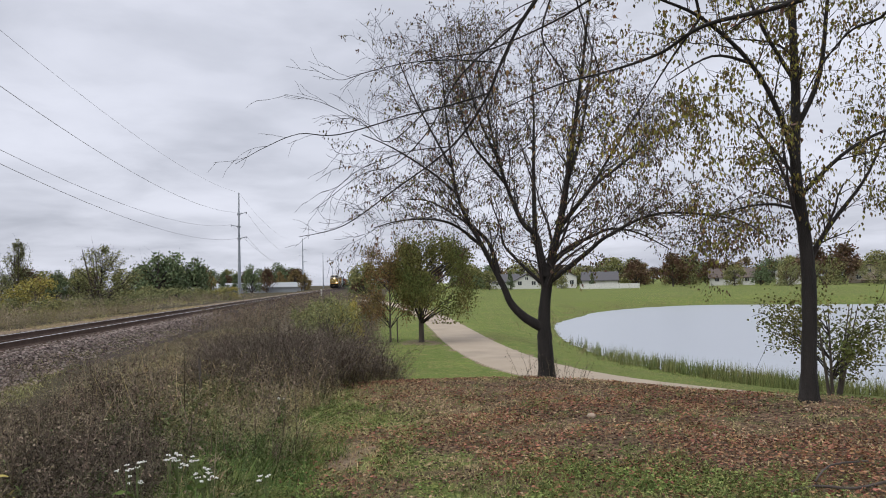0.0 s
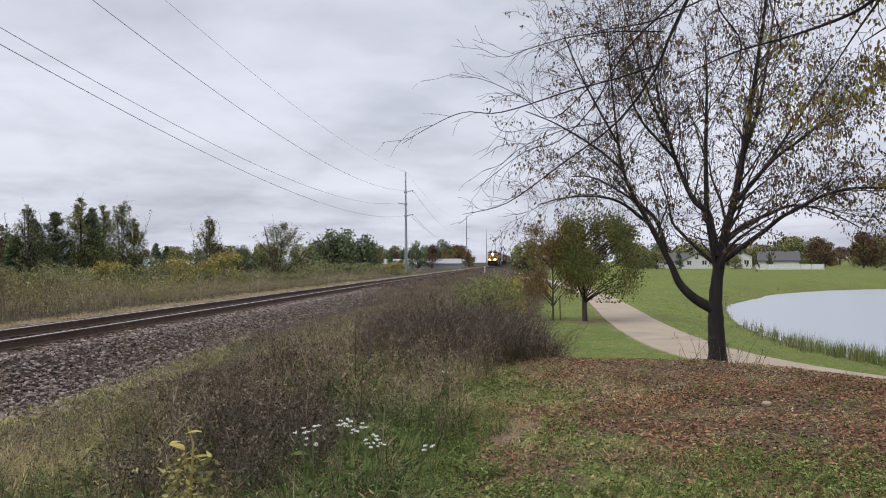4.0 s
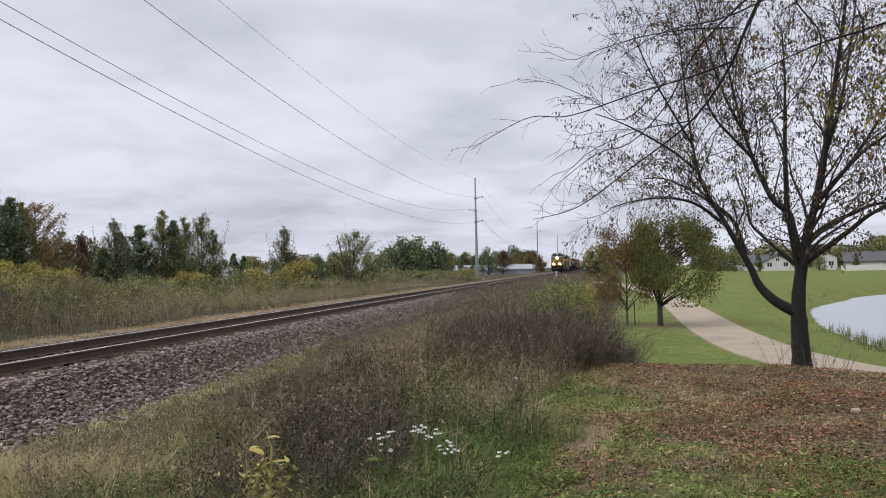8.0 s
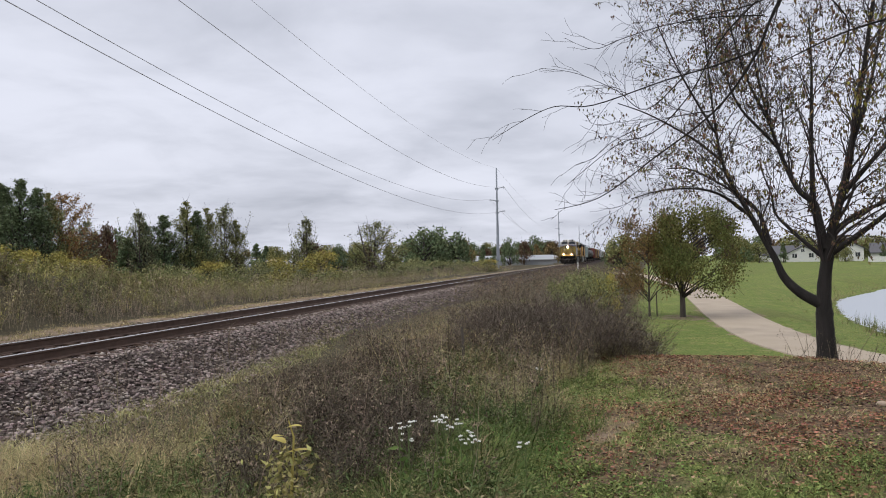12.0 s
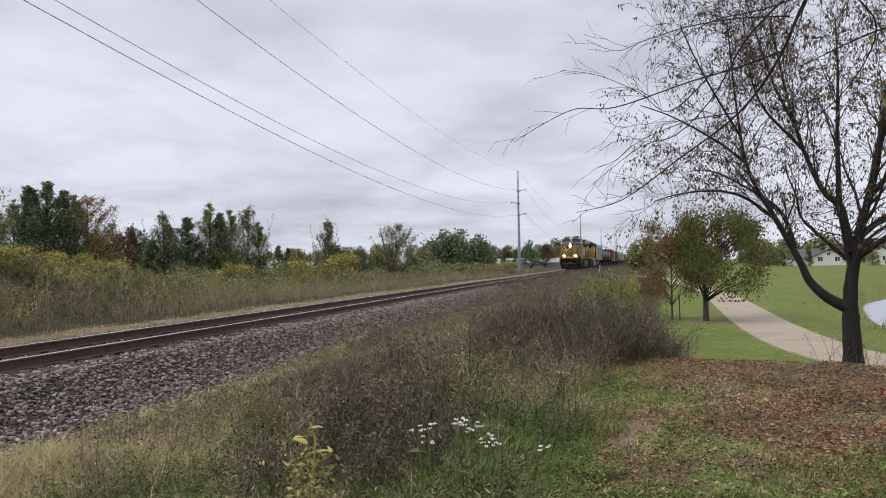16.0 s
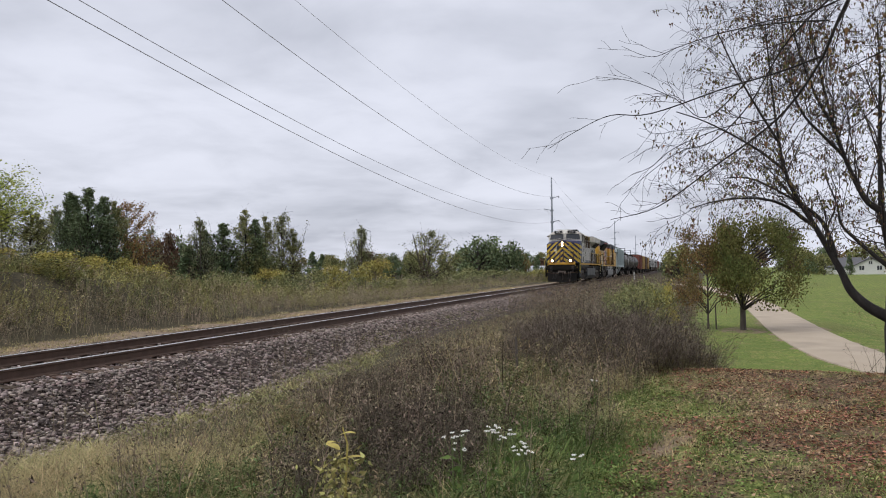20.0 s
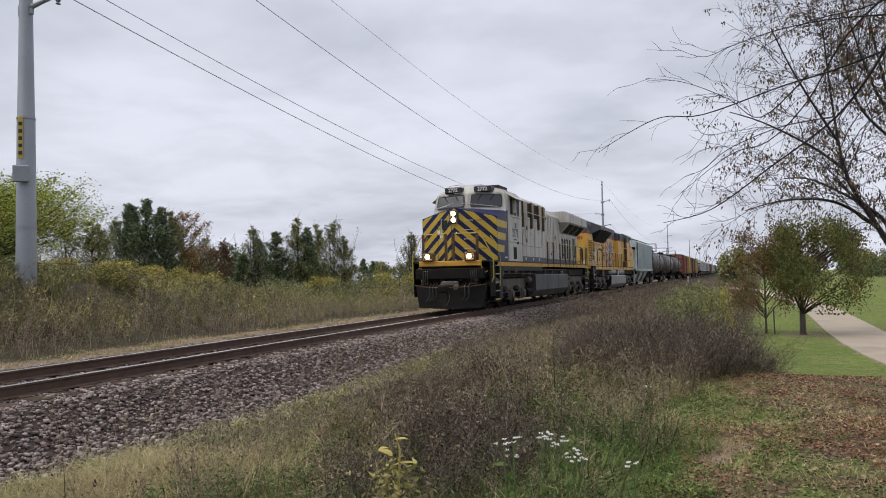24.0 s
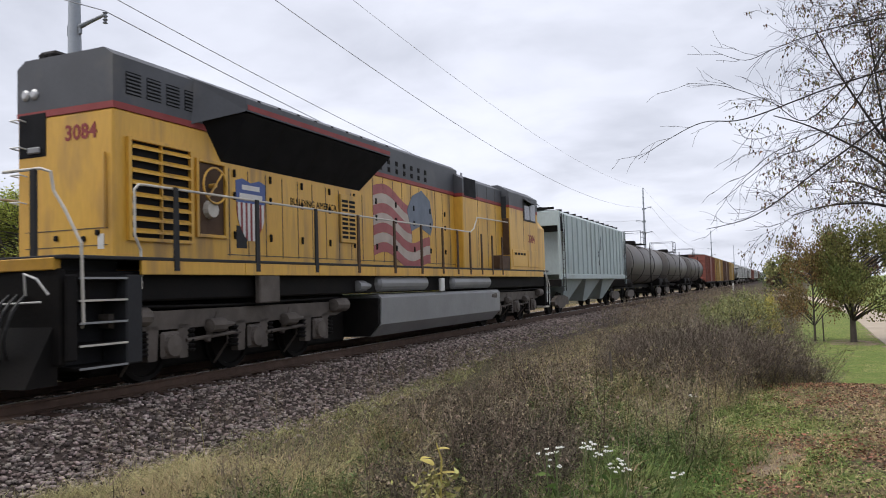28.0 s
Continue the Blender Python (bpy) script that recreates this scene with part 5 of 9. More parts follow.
M["g_bank"] = leafmat("bank_weeds", (0.420, 0.370, 0.150), (0.290, 0.290, 0.115), 0.6, 0.15, 0.25)
M["leaf_fall"] = leafmat("fallen_brown_leaves", (0.290, 0.140, 0.088), (0.180, 0.094, 0.064), 0.75, 0.1, 1.2)

M["g_purple"] = leafmat("purplish_brown_dead_weeds", (0.112, 0.090, 0.070), (0.082, 0.068, 0.052), 0.85, 0.1, 0.8)
M["g_herb"] = leafmat("dark_green_weed_leaves", (0.100, 0.140, 0.054), (0.165, 0.176, 0.076), 0.75, 0.2, 0.9)
M["g_fade"] = leafmat("fading_weed_leaves", (0.300, 0.245, 0.138), (0.190, 0.160, 0.098), 0.75, 0.15, 0.9)
M["g_olive"] = leafmat("olive_weed_leaves", (0.245, 0.250, 0.105), (0.180, 0.185, 0.085), 0.7, 0.15, 0.5)
M["g_clover"] = leafmat("green_clover_leaves", (0.138, 0.188, 0.056), (0.200, 0.228, 0.078), 0.8, 0.2, 0.9)
M["leaf_tan"] = leafmat("dry_tan_leaves", (0.400, 0.285, 0.185), (0.290, 0.190, 0.125), 0.5, 0.1, 1.2)
M["leaf_damp"] = leafmat("blackish_leaves", (0.075, 0.045, 0.036), (0.050, 0.034, 0.030), 0.5, 0.05, 1.2)

rs = np.random.default_rng(77)


def field(n, x0, x1, y0, y1, keep):
    x, y = rs.uniform(x0, x1, n), rs.uniform(y0, y1, n)
    k = (rs.random(n) < keep(x, y)) & (np.hypot(x, y) > 2.6)
    return x[k], y[k]


def scatter(name, label, category, forms, x, y, size, material, lean=0.12, tall=None, lift=-0.02):
    n = len(x)
    xyz = np.stack([x, y, gz(x, y) + lift], 1)
    V, F = strew(forms, xyz, rs.uniform(0, 6.28, n), size, rs.normal(size=(n, 2)) * lean + np.array([0.05, -0.02]), tall)
    ob = part(name, tri_mesh(name, V, F), material)
    return tagged(ob, label, category, kind="stuff")


def stalk(seed, h, twigs, bits, spread, bit):
    """A dead weed: stem, rising side twigs and small dry heads."""
    rng = np.random.default_rng(seed)
    stem = np.array([(0, 0, 0), (0.02, 0.01, h * 0.5), (0.06, 0.0, h)]) + rng.normal(size=(3, 3)) * [0.015, 0.015, 0]
    V, F = tubes([(stem, np.array([0.005, 0.004, 0.0015]), 3)])
    V, F = list(map(tuple, V)), list(map(tuple, F))
    for k in range(twigs):
        z = h * rng.uniform(0.25, 0.95)
        a, ln = rng.uniform(0, 6.28), spread * rng.uniform(0.5, 1.2)
        p = np.array([0.02, 0, z])
        q = p + np.array([math.cos(a) * ln, math.sin(a) * ln, ln * rng.uniform(-0.1, 1.15)])
        s = np.array([-math.sin(a), math.cos(a), 0]) * 0.0026
        n = len(V)
        V += [tuple(p - s), tuple(p + s), tuple(q)]
        F.append((n, n + 1, n + 2))
        for _ in range(bits):
            c = p + (q - p) * rng.uniform(0.35, 1.05) + rng.normal(size=3) * 0.02
            d, e = rng.normal(size=3) * bit * 0.6, rng.normal(size=3) * bit * 0.6
            n = len(V)
            V += [tuple(c), tuple(c + d), tuple(c + e)]
            F.append((n, n + 1, n + 2))
    return np.array(V), np.array(F)


def edge_u(y):
    """How far from the track's middle the weeds begin."""
    return 2.15 + 1.35 * sm(22, 11, y)


def rank(x, y):
    """1 in the rank weeds between knoll and line."""
    u = x - track_x(y)
    clearing = np.hypot((x + 1.62) / 0.42, (y - 3.5) / 0.8) < 1
    return (weed_edge(x, y) > 0) & (u > edge_u(y) + 0.15 * np.sin(y * 0.9)) & ~clearing


def height(x, y):
    """Weeds grow taller away from the ballast."""
    return (0.26 + 0.70 * sm(0.1, 2.6 + 1.2 * sm(8, 14, y), x - track_x(y) - edge_u(y)) - 0.14 * sm(9, 15, y)) * (0.72 + 0.52 * patch(x, y, 1.2, 40)) + 0.26 * spot(x, y, -2.6, 10.4, 1.3, 2.4)


def herb(seed, h, stems, leaves, ln, wd, spread=0.05):
    """A leafy weed: thin stems with narrow leaves all the way up."""
    rng = np.random.default_rng(seed)
    lines, V, F = [], [], []
    for _ in range(stems):
        a, r = rng.uniform(0, 6.28), spread * rng.uniform(0.5, 3.2)
        p0 = np.array([rng.normal() * spread * 0.5, rng.normal() * spread * 0.5, 0])
        p2 = p0 + [math.cos(a) * r, math.sin(a) * r, h * rng.uniform(0.6, 1.1)]
        lines.append((np.array([p0, (p0 + p2) / 2 + rng.normal(size=3) * 0.012, p2]), np.array([0.003, 0.0024, 0.001]), 3))
        for k in range(leaves):
            f = rng.uniform(0.12, 1.0)
            c = p0 + (p2 - p0) * f
            b = rng.uniform(0, 6.28)
            d = np.array([math.cos(b), math.sin(b), rng.uniform(-0.4, 0.9)]) * ln * rng.uniform(0.5, 1.2)
            w = np.array([-math.sin(b), math.cos(b), rng.normal() * 0.3]) * wd * rng.uniform(0.7, 1.3)
            n = len(V)
            V += [tuple(c), tuple(c + d * 0.45 + w), tuple(c + d - [0, 0, ln * 0.15]), tuple(c + d * 0.45 - w)]
            F += [(n, n + 1, n + 2), (n, n + 2, n + 3)]
    SV, SF = tubes(lines)
    return np.concatenate([SV, np.array(V)]), np.concatenate([SF, np.array(F) + len(SV)])


DRY = [tuft(s, 14, 0.52, 0.0028, 0.08, 1.9, 3) for s in range(6)]
MIXG = [tuft(s + 20, 14, 0.44, 0.0030, 0.09, 2.1, 3) for s in range(6)]
GRN = [tuft(s + 40, 14, 0.20, 0.0036, 0.08, 1.6, 3) for s in range(6)]
SHORT = [tuft(s + 60, 9, 0.075, 0.0028, 0.04, 1.3, 2) for s in range(6)]
REED = [tuft(s + 80, 7, 1.0, 0.014, 0.09, 0.25, 2) for s in range(5)]
BROWN = [stalk(s, 0.74, 17, 6, 0.17, 0.019) for s in range(7)]
WIRY = [stalk(s + 300, 0.62, 26, 7, 0.17, 0.017) for s in range(6)]
BRUSH = [stalk(s + 30, 0.95, 26, 3, 0.24, 0.016) for s in range(6)]
HERB = [herb(s + 400, 0.40, 4, 15, 0.062, 0.0055) for s in range(7)]
CREEP = [herb(s + 440, 0.13, 4, 8, 0.040, 0.0065, 0.04) for s in range(6)]


def wiry(x, y):
    """The dense dark weeds beside the flowers, and a second patch up the slope."""
    return np.maximum(spot(x, y, -2.3, 6.8, 0.85, 2.0), 0.6 * spot(x, y, -3.9, 10.4, 1.0, 2.2))


def brownness(x, y):
    """Where the dead brown weeds crowd out the grass."""
    b = 0.65 * spot(x, y, -3.4, 9.6, 1.3, 2.8)
    b = np.maximum(b, 0.5 * spot(x, y, -3.0, 15.8, 1.8, 2.8))
    b = np.maximum(b, 0.8 * spot(x, y, -6.0, 22, 2.5, 6))
    b = np.maximum(b, 0.6 * sm(0.50, 0.75, patch(x, y, 0.7, 1)))
    return np.clip(b * (0.10 + 0.82 * patch(x, y, 1.6, 2)) + 0.35 * wiry(x, y), 0, 0.8) * (1 - 0.6 * sm(5.6, 4.6, y))


def greenness(x, y):
    """Where the grass is still green: by the flowers and in the dip before the thicket."""
    g = np.maximum(spot(x, y, -1.2, 6.6, 1.1, 2.4), 0.35 * spot(x, y, -2.2, 12.6, 1.1, 1.8))
    g = np.maximum(g, 0.85 * spot(x, y, -3.3, 5.2, 1.5, 1.3))
    return np.clip(np.maximum(g, 0.7 * sm(0.55, 0.8, patch(x, y, 0.9, 3)) * sm(-0.9, -2.2, x)), 0, 1)


STRAW = lambda x, y: np.maximum(np.maximum(spot(x, y, -4.9, 18, 1.2, 4), 0.7 * spot(x, y, -5.3, 5.6, 0.7, 1.3)), 0.6 * spot(x, y, -2.9, 11.4, 1.2, 2.4))
x, y = field(17000, -7.6, 0.8, 2.2, 34, lambda x, y: rank(x, y) * np.clip(1.6 * patch(x, y, 1.1, 4) - 0.45 + 0.4 * sm(-4.6, -5.8, x) + 0.8 * STRAW(x, y), 0.04, 1) * (1 - 0.85 * brownness(x, y)) * (1 - 0.6 * greenness(x, y)) * (1 - 0.6 * sm(-3.4, -2.4, x)))
scatter("dry_grass", "dry straw-coloured grass bending over", "grass", DRY, x, y, rs.uniform(0.45, 1.1, len(x)) * height(x, y), M["g_dry"], 0.3)
x, y = field(22000, -7.6, 0.8, 2.2, 36, lambda x, y: rank(x, y) * np.clip(1.7 * patch(x, y, 1.0, 5) - 0.3, 0.12, 1) * (1 - 0.7 * brownness(x, y)) * (1 - 0.3 * greenness(x, y)))
scatter("faded_grass", "tangled fading green grass", "grass", MIXG, x, y, rs.uniform(0.5, 1.1, len(x)) * height(x, y), M["g_mix"], 0.34)
x, y = field(11000, -4.9, 0.9, 2.2, 14, lambda x, y: (weed_edge(x, y) > -0.45) * np.clip(greenness(x, y) * 0.9 + 0.2 * sm(-2.6, -1.0, x), 0, 1) * sm(11.5, 9.0, y))
scatter("green_grass", "lush green grass along the weeds", "grass", GRN, x, y, rs.uniform(0.6, 1.4, len(x)) * (0.85 + 0.6 * greenness(x, y) * (x < -0.9)), M["g_green"], 0.25)
x, y = field(9000, -6.2, 0.6, 2.4, 17, lambda x, y: rank(x, y) * np.clip(0.18 + 0.9 * greenness(x, y) + 0.3 * wiry(x, y), 0, 1) * np.clip(1.8 * patch(x, y, 1.7, 6) - 0.3, 0.1, 1))
scatter("green_weeds", "dark green leafy weeds under the dry stalks", "weeds", HERB, x, y, rs.uniform(0.5, 1.15, len(x)) * height(x, y), M["g_herb"], 0.25)
x, y = field(7000, -6.6, 0.6, 2.4, 17, lambda x, y: rank(x, y) * np.clip(1.6 * patch(x, y, 1.5, 7) - 0.45, 0.02, 1) * (1 - 0.6 * greenness(x, y)))
scatter("faded_weeds", "leafy weeds fading to tan and brown", "weeds", HERB, x, y, rs.uniform(0.5, 1.2, len(x)) * height(x, y), M["g_fade"], 0.25)
x, y = field(14000, -7.2, 0.6, 2.4, 30, lambda x, y: rank(x, y) * np.clip(0.05 + 0.8 * brownness(x, y), 0.04, 1) * (1 - 0.6 * spot(x, y, -2.1, 4.9, 0.45, 1.2)))
scatter("dead_weeds", "dead brown weeds gone to seed", "weeds", BROWN, x, y, rs.uniform(0.6, 1.15, len(x)) * height(x, y), M["g_brown"], 0.16)
x, y = field(3600, -5.2, -1.0, 4.2, 13.2, lambda x, y: rank(x, y) * sm(0.15, 0.8, wiry(x, y)) * np.clip(0.15 + 1.1 * patch(x, y, 1.3, 8), 0, 1))
scatter("wiry_weeds", "dense dark purplish-brown weeds with tiny dry seed heads", "weeds", WIRY, x, y, rs.uniform(0.7, 1.15, len(x)) * (0.30 + 0.62 * height(x, y)), M["g_purple"], 0.26)
x, y = field(7500, -6.6, -0.6, 2.4, 6.6, lambda x, y: rank(x, y) * np.clip(1.5 * patch(x, y, 1.8, 41) - 0.2, 0.1, 1) * (1 - 0.6 * wiry(x, y)))
scatter("matted_grass", "matted green and tan grass in the near weeds", "grass", MIXG, x, y, rs.uniform(0.35, 0.8, len(x)), M["g_mix"], 0.5)
x, y = field(3800, -6.6, -0.6, 2.4, 7.0, lambda x, y: rank(x, y) * np.clip(2.2 * patch(x, y, 1.6, 42) - 0.8, 0.02, 1))
scatter("straw_tangle", "bent dry straw lying over the weeds", "grass", DRY, x, y, rs.uniform(0.35, 0.75, len(x)), M["g_dry"], 0.6)
# pale stalks that stand above the rest
x, y = field(420, -6.5, 0.2, 3.0, 24, lambda x, y: rank(x, y) * 0.8 * ((x < -2.9) | (y > 9)))
scatter("pale_stalks", "pale bleached seed stalks above the weeds", "weeds", [stalk(s + 130, 0.95, 7, 3, 0.10, 0.016) for s in range(4)], x, y, rs.uniform(0.6, 1.05, len(x)) * height(x, y), M["g_dry"], 0.3)
# the dark thicket at the end of the weeds, highest in its middle
mound = lambda x, y: np.clip(1 - np.hypot((x + 1.2) / 2.3, (y - 17.2) / 4.8) ** 2, 0, 1)
x, y = field(6400, -4.2, 1.9, 12.0, 24, lambda x, y: (x > -4.5) * sm(0.0, 0.3, mound(x, y)))
scatter("thicket", "dense dark brown leafless thicket", "thicket", BRUSH, x, y, rs.uniform(0.6, 1.15, len(x)) * (0.70 + 0.60 * mound(x, y)), M["g_thicket"], 0.42)
x, y = field(900, -4.6, 1.6, 11.5, 24, lambda x, y: sm(0.0, 0.3, mound(x, y)) * sm(0.45, 0.7, patch(x, y, 0.8, 9)))
scatter("thicket_leaves", "tan grass and leafy weeds growing through the thicket", "weeds", HERB, x, y, rs.uniform(1.1, 2.0, len(x)), M["g_fade"], 0.3)
# weeds on the far side of the line and up the bank
FARB = [stalk(s + 60, 0.95, 9, 5, 0.22, 0.042) for s in range(5)]
FARG = [tuft(s + 100, 8, 0.50, 0.009, 0.16, 1.6, 2) for s in range(5)]
FARH = [herb(s + 500, 0.62, 4, 13, 0.075, 0.012, 0.09) for s in range(6)]
x, y = field(4000, -16.2, -14.2, 9, 60, lambda x, y: (x - track_x(y) < -4.8 + 0.3 * np.sin(y * 0.6)) * np.clip(1.2 - y / 90, 0.3, 1))
scatter("foot_weeds", "thin dead brown weeds at the foot of the bank", "weeds", [stalk(s + 160, 0.75, 8, 3, 0.18, 0.028) for s in range(5)], x, y, rs.uniform(0.35, 0.85, len(x)), M["g_foot"], 0.25)
x, y = field(9000, -34, -13.6, 9, 120, lambda x, y: (x - track_x(y) < -4.9 + 0.4 * np.sin(y * 0.6)) * np.clip(1.25 - y / 140, 0.2, 1) * (0.5 * sm(-17.6, -16.0, x) + 0.16 * sm(-24, -18, x)))
scatter("far_weeds", "band of dead brown weeds beyond the line", "weeds", FARB, x, y, rs.uniform(0.5, 1.15, len(x)), M["g_foot"], 0.16)
bank_side = lambda x, y: (x - track_x(y) < -5.2) * np.clip(sm(-14.8, -16.3, x) + 0.12, 0, 1) * np.clip(1.3 - y / 70, 0.3, 1)
for seed, name, label, m, forms in ((11, "bank_grass", "yellow-green grass bending over the bank", "g_bank", FARG), (12, "bank_herbs", "dull olive leafy weeds on the bank", "g_olive", FARH),
                                    (13, "bank_tan_weeds", "tan and brown leafy weeds on the bank", "g_fade", FARH), (14, "goldenrod", "yellow-green goldenrod clumps on the bank", "g_bank", FARH)):
    x, y = field(9000, -30, -14.6, 9, 60, lambda x, y: bank_side(x, y) * np.clip(2.6 * patch(x, y, 0.42, seed) - 1.0, 0.03, 1))
    scatter(name, label, "weeds", forms, x, y, rs.uniform(0.5, 1.25, len(x)), M[m], 0.25)
x, y = field(10000, -48, -14.2, 30, 120, lambda x, y: (x - track_x(y) < -5.0) * np.clip(1.2 - y / 120, 0.2, 1) * np.clip(0.35 + sm(-16, -20, x), 0, 1) * np.clip(0.2 + 1.2 * patch(x, y, 0.25, 15), 0, 1))
scatter("field_grass", "yellow-green grass in the far field", "grass", FARG, x, y, rs.uniform(0.5, 1.2, len(x)), M["g_bank"], 0.2)
x, y = field(12000, -15.2, -11.9, 9, 70, lambda x, y: sm(1.1, 0.3, np.abs(x - track_x(y) + 4.2)) * np.clip(2.2 * patch(x, y, 0.9, 16) - 0.4, 0.05, 1))
scatter("verge_grass", "short dry grass along the far ballast edge", "grass", SHORT, x, y, rs.uniform(0.6, 2.0, len(x)), M["g_dry"], 0.4)
x, y = field(5200, -7.6, 4, 30, 130, lambda x, y: (x - track_x(y) > 2.8) * (weed_edge(x, y) > -0.5 + 0 * x) * np.clip(1.3 - y / 110, 0.2, 1))
scatter("far_brush", "brown weeds along the line", "weeds", FARB, x, y, rs.uniform(0.6, 1.2, len(x)), M["g_brown"], 0.12)
# lawn and litter of the knoll
knoll_side = lambda x, y: (weed_edge(x, y) < 0.15) * (y < crest(x) + 1.0)
lush = lambda x, y: np.clip(1.0 - 1.25 * cover(x, y)[1] - cover(x, y)[2] + 0.5 * (patch(x, y, 0.8, 21) - 0.5) - 0.45 * spot(x, y, 0.5, 9.8, 1.7, 4.6), 0, 1)
x, y = field(30000, -1.8, 9.5, 2.4, 15, lambda x, y: knoll_side(x, y) * np.clip(lush(x, y) * (2.2 * patch(x, y, 1.3, 22) - 0.45), 0.05, 1))
scatter("lawn_grass", "short green grass growing through the leaves", "grass", SHORT, x, y, rs.uniform(0.6, 1.7, len(x)), M["g_lawn"], 0.35)
x, y = field(1500, -1.5, 8, 3, 13, lambda x, y: knoll_side(x, y) * np.clip(lush(x, y), 0.04, 1) * sm(0.55, 0.8, patch(x, y, 1.1, 23)))
scatter("grass_tuft", "ranker tufts of green grass on the knoll", "grass", GRN, x, y, rs.uniform(0.45, 0.9, len(x)), M["g_lawn"], 0.3)
x, y = field(15000, -1.8, 9.5, 2.4, 15, lambda x, y: knoll_side(x, y) * np.clip(0.16 + 0.9 * sm(0.45, 0.72, patch(x, y, 0.9, 24)) + 0.7 * spot(x, y, 0.4, 10.2, 1.8, 4.4), 0, 1))
scatter("tan_grass", "short tan dead grass on the knoll", "grass", SHORT, x, y, rs.uniform(0.6, 1.5, len(x)), M["g_dry"], 0.45)
# low broad-leaved weeds between the grass
x, y = field(9500, -1.9, 7.5, 2.4, 12.5, lambda x, y: knoll_side(x, y) * np.clip(lush(x, y) * (2.6 * patch(x, y, 1.5, 25) - 0.75), 0.015, 1))
scatter("creeping_weeds", "low bright green broad-leaved weeds", "weeds", CREEP, x, y, rs.uniform(0.5, 1.2, len(x)), M["g_lawn"], 0.3)
x, y = field(150000, -1.8, 7.5, 2.4, 12, lambda x, y: knoll_side(x, y) * np.clip(lush(x, y) * (2.6 * patch(x, y, 1.7, 26) - 0.75), 0.02, 1))
pts = np.stack([x, y, gz(x, y) + rs.uniform(0.012, 0.07, len(x))], 1)
V, F = leaf_mesh(pts, 0.026, rs, 0.0, 0.45)
V[:, 2] = np.repeat(pts[:, 2], 4) + (V[:, 2] - np.repeat(pts[:, 2], 4)) * 0.6
tagged(part("clover", tri_mesh("clover", V, F), M["g_clover"]), "low green clover and broad-leaved weeds", "clover", kind="stuff")
x, y = field(9000, 0.5, 12, 13, 60, lambda x, y: (weed_edge(x, y) < 0) * (y > crest(x) + 0.5) * (line_dist(x, y, WAY) > 1.3) * (shore_dist(x, y) > 0.6) * np.clip(1.4 - y / 40, 0.1, 1))
scatter("mown_lawn", "mown green lawn beside the path", "grass", SHORT, x, y, rs.uniform(0.7, 1.3, len(x)), M["g_lawn"], 0.2)
seg = rs.integers(0, len(SHORE), 9000)
tt = rs.random(9000)[:, None]
pp = SHORE[seg] * (1 - tt) + SHORE[(seg + 1) % len(SHORE)] * tt + rs.normal(size=(9000, 2)) * 0.42
x, y = pp[:, 0], pp[:, 1]
k = (np.hypot(x, y) < 85) & (y > 8) & (rs.random(9000) < np.clip(1.3 - np.hypot(x, y) / 60, 0.25, 1) * sm(46, 26, y))
x, y = x[k], y[k]
scatter("reeds", "green reeds along the shore of the lake", "reeds", REED, x, y, rs.uniform(0.3, 0.8, len(x)), M["g_reed"], 0.1)
# fallen leaves, some blackish, some dry and curled
litter = lambda x, y: (1 - 0.7 * cover(x, y)[2]) * (weed_edge(x, y) < 0.25) * (y < crest(x) + 0.8) * np.clip(cover(x, y)[1] * 1.15 + 0.44, 0, 1)
for seed, n, size, flat_, m, label in ((31, 150000, 0.042, 0.5, "leaf_fall", "carpet of fallen dark brown autumn leaves"), (32, 34000, 0.040, 0.6, "leaf_tan", "dry curled tan leaves on the ground"),
                                       (33, 46000, 0.044, 0.4, "leaf_damp", "blackish fallen leaves")):
    x, y = field(n, -2.2, 10.5, 2.4, 15.5, lambda x, y: litter(x, y) * np.clip(2.4 * patch(x, y, 1.0 + 0.2 * (seed - 31), seed) - 0.55, 0.06, 1))
    pts = np.stack([x, y, gz(x, y) + rs.uniform(0.01, 0.045, len(x))], 1)
    V, F = leaf_mesh(pts, size, rs, 0.0, 0.34)
    V[:, 2] = np.repeat(pts[:, 2], 4) + (V[:, 2] - np.repeat(pts[:, 2], 4)) * flat_
    V[:, 2] = np.maximum(V[:, 2], np.repeat(pts[:, 2], 4) - 0.008)
    tagged(part("fallen_leaves", tri_mesh("fallen_leaves", V, F), M[m]), label, "leaves", kind="stuff")

# brown fringe along the far shore
x, y = field(9000, 10.5, 90, 30, 106, lambda x, y: (shore_dist(x, y) > -0.2) * sm(4.0, 0.6, shore_dist(x, y)))
scatter("shore_weeds", "brown weeds fringing the far shore", "weeds", FARG, x, y, rs.uniform(0.5, 1.1, len(x)), M["g_fade"], 0.2)

# low grass where the weeds meet the ballast on the near side
y = 2.5 + 32 * rs.random(2600) ** 1.5
x = track_x(y) + edge_u(y) + rs.normal(size=len(y)) * 0.28 + 0.1
k = weed_edge(x, y) > 0
scatter("edge_grass", "short yellow-green grass along the ballast", "grass", SHORT, x[k], y[k], rs.uniform(0.9, 2.4, k.sum()), M["g_mix"], 0.6)


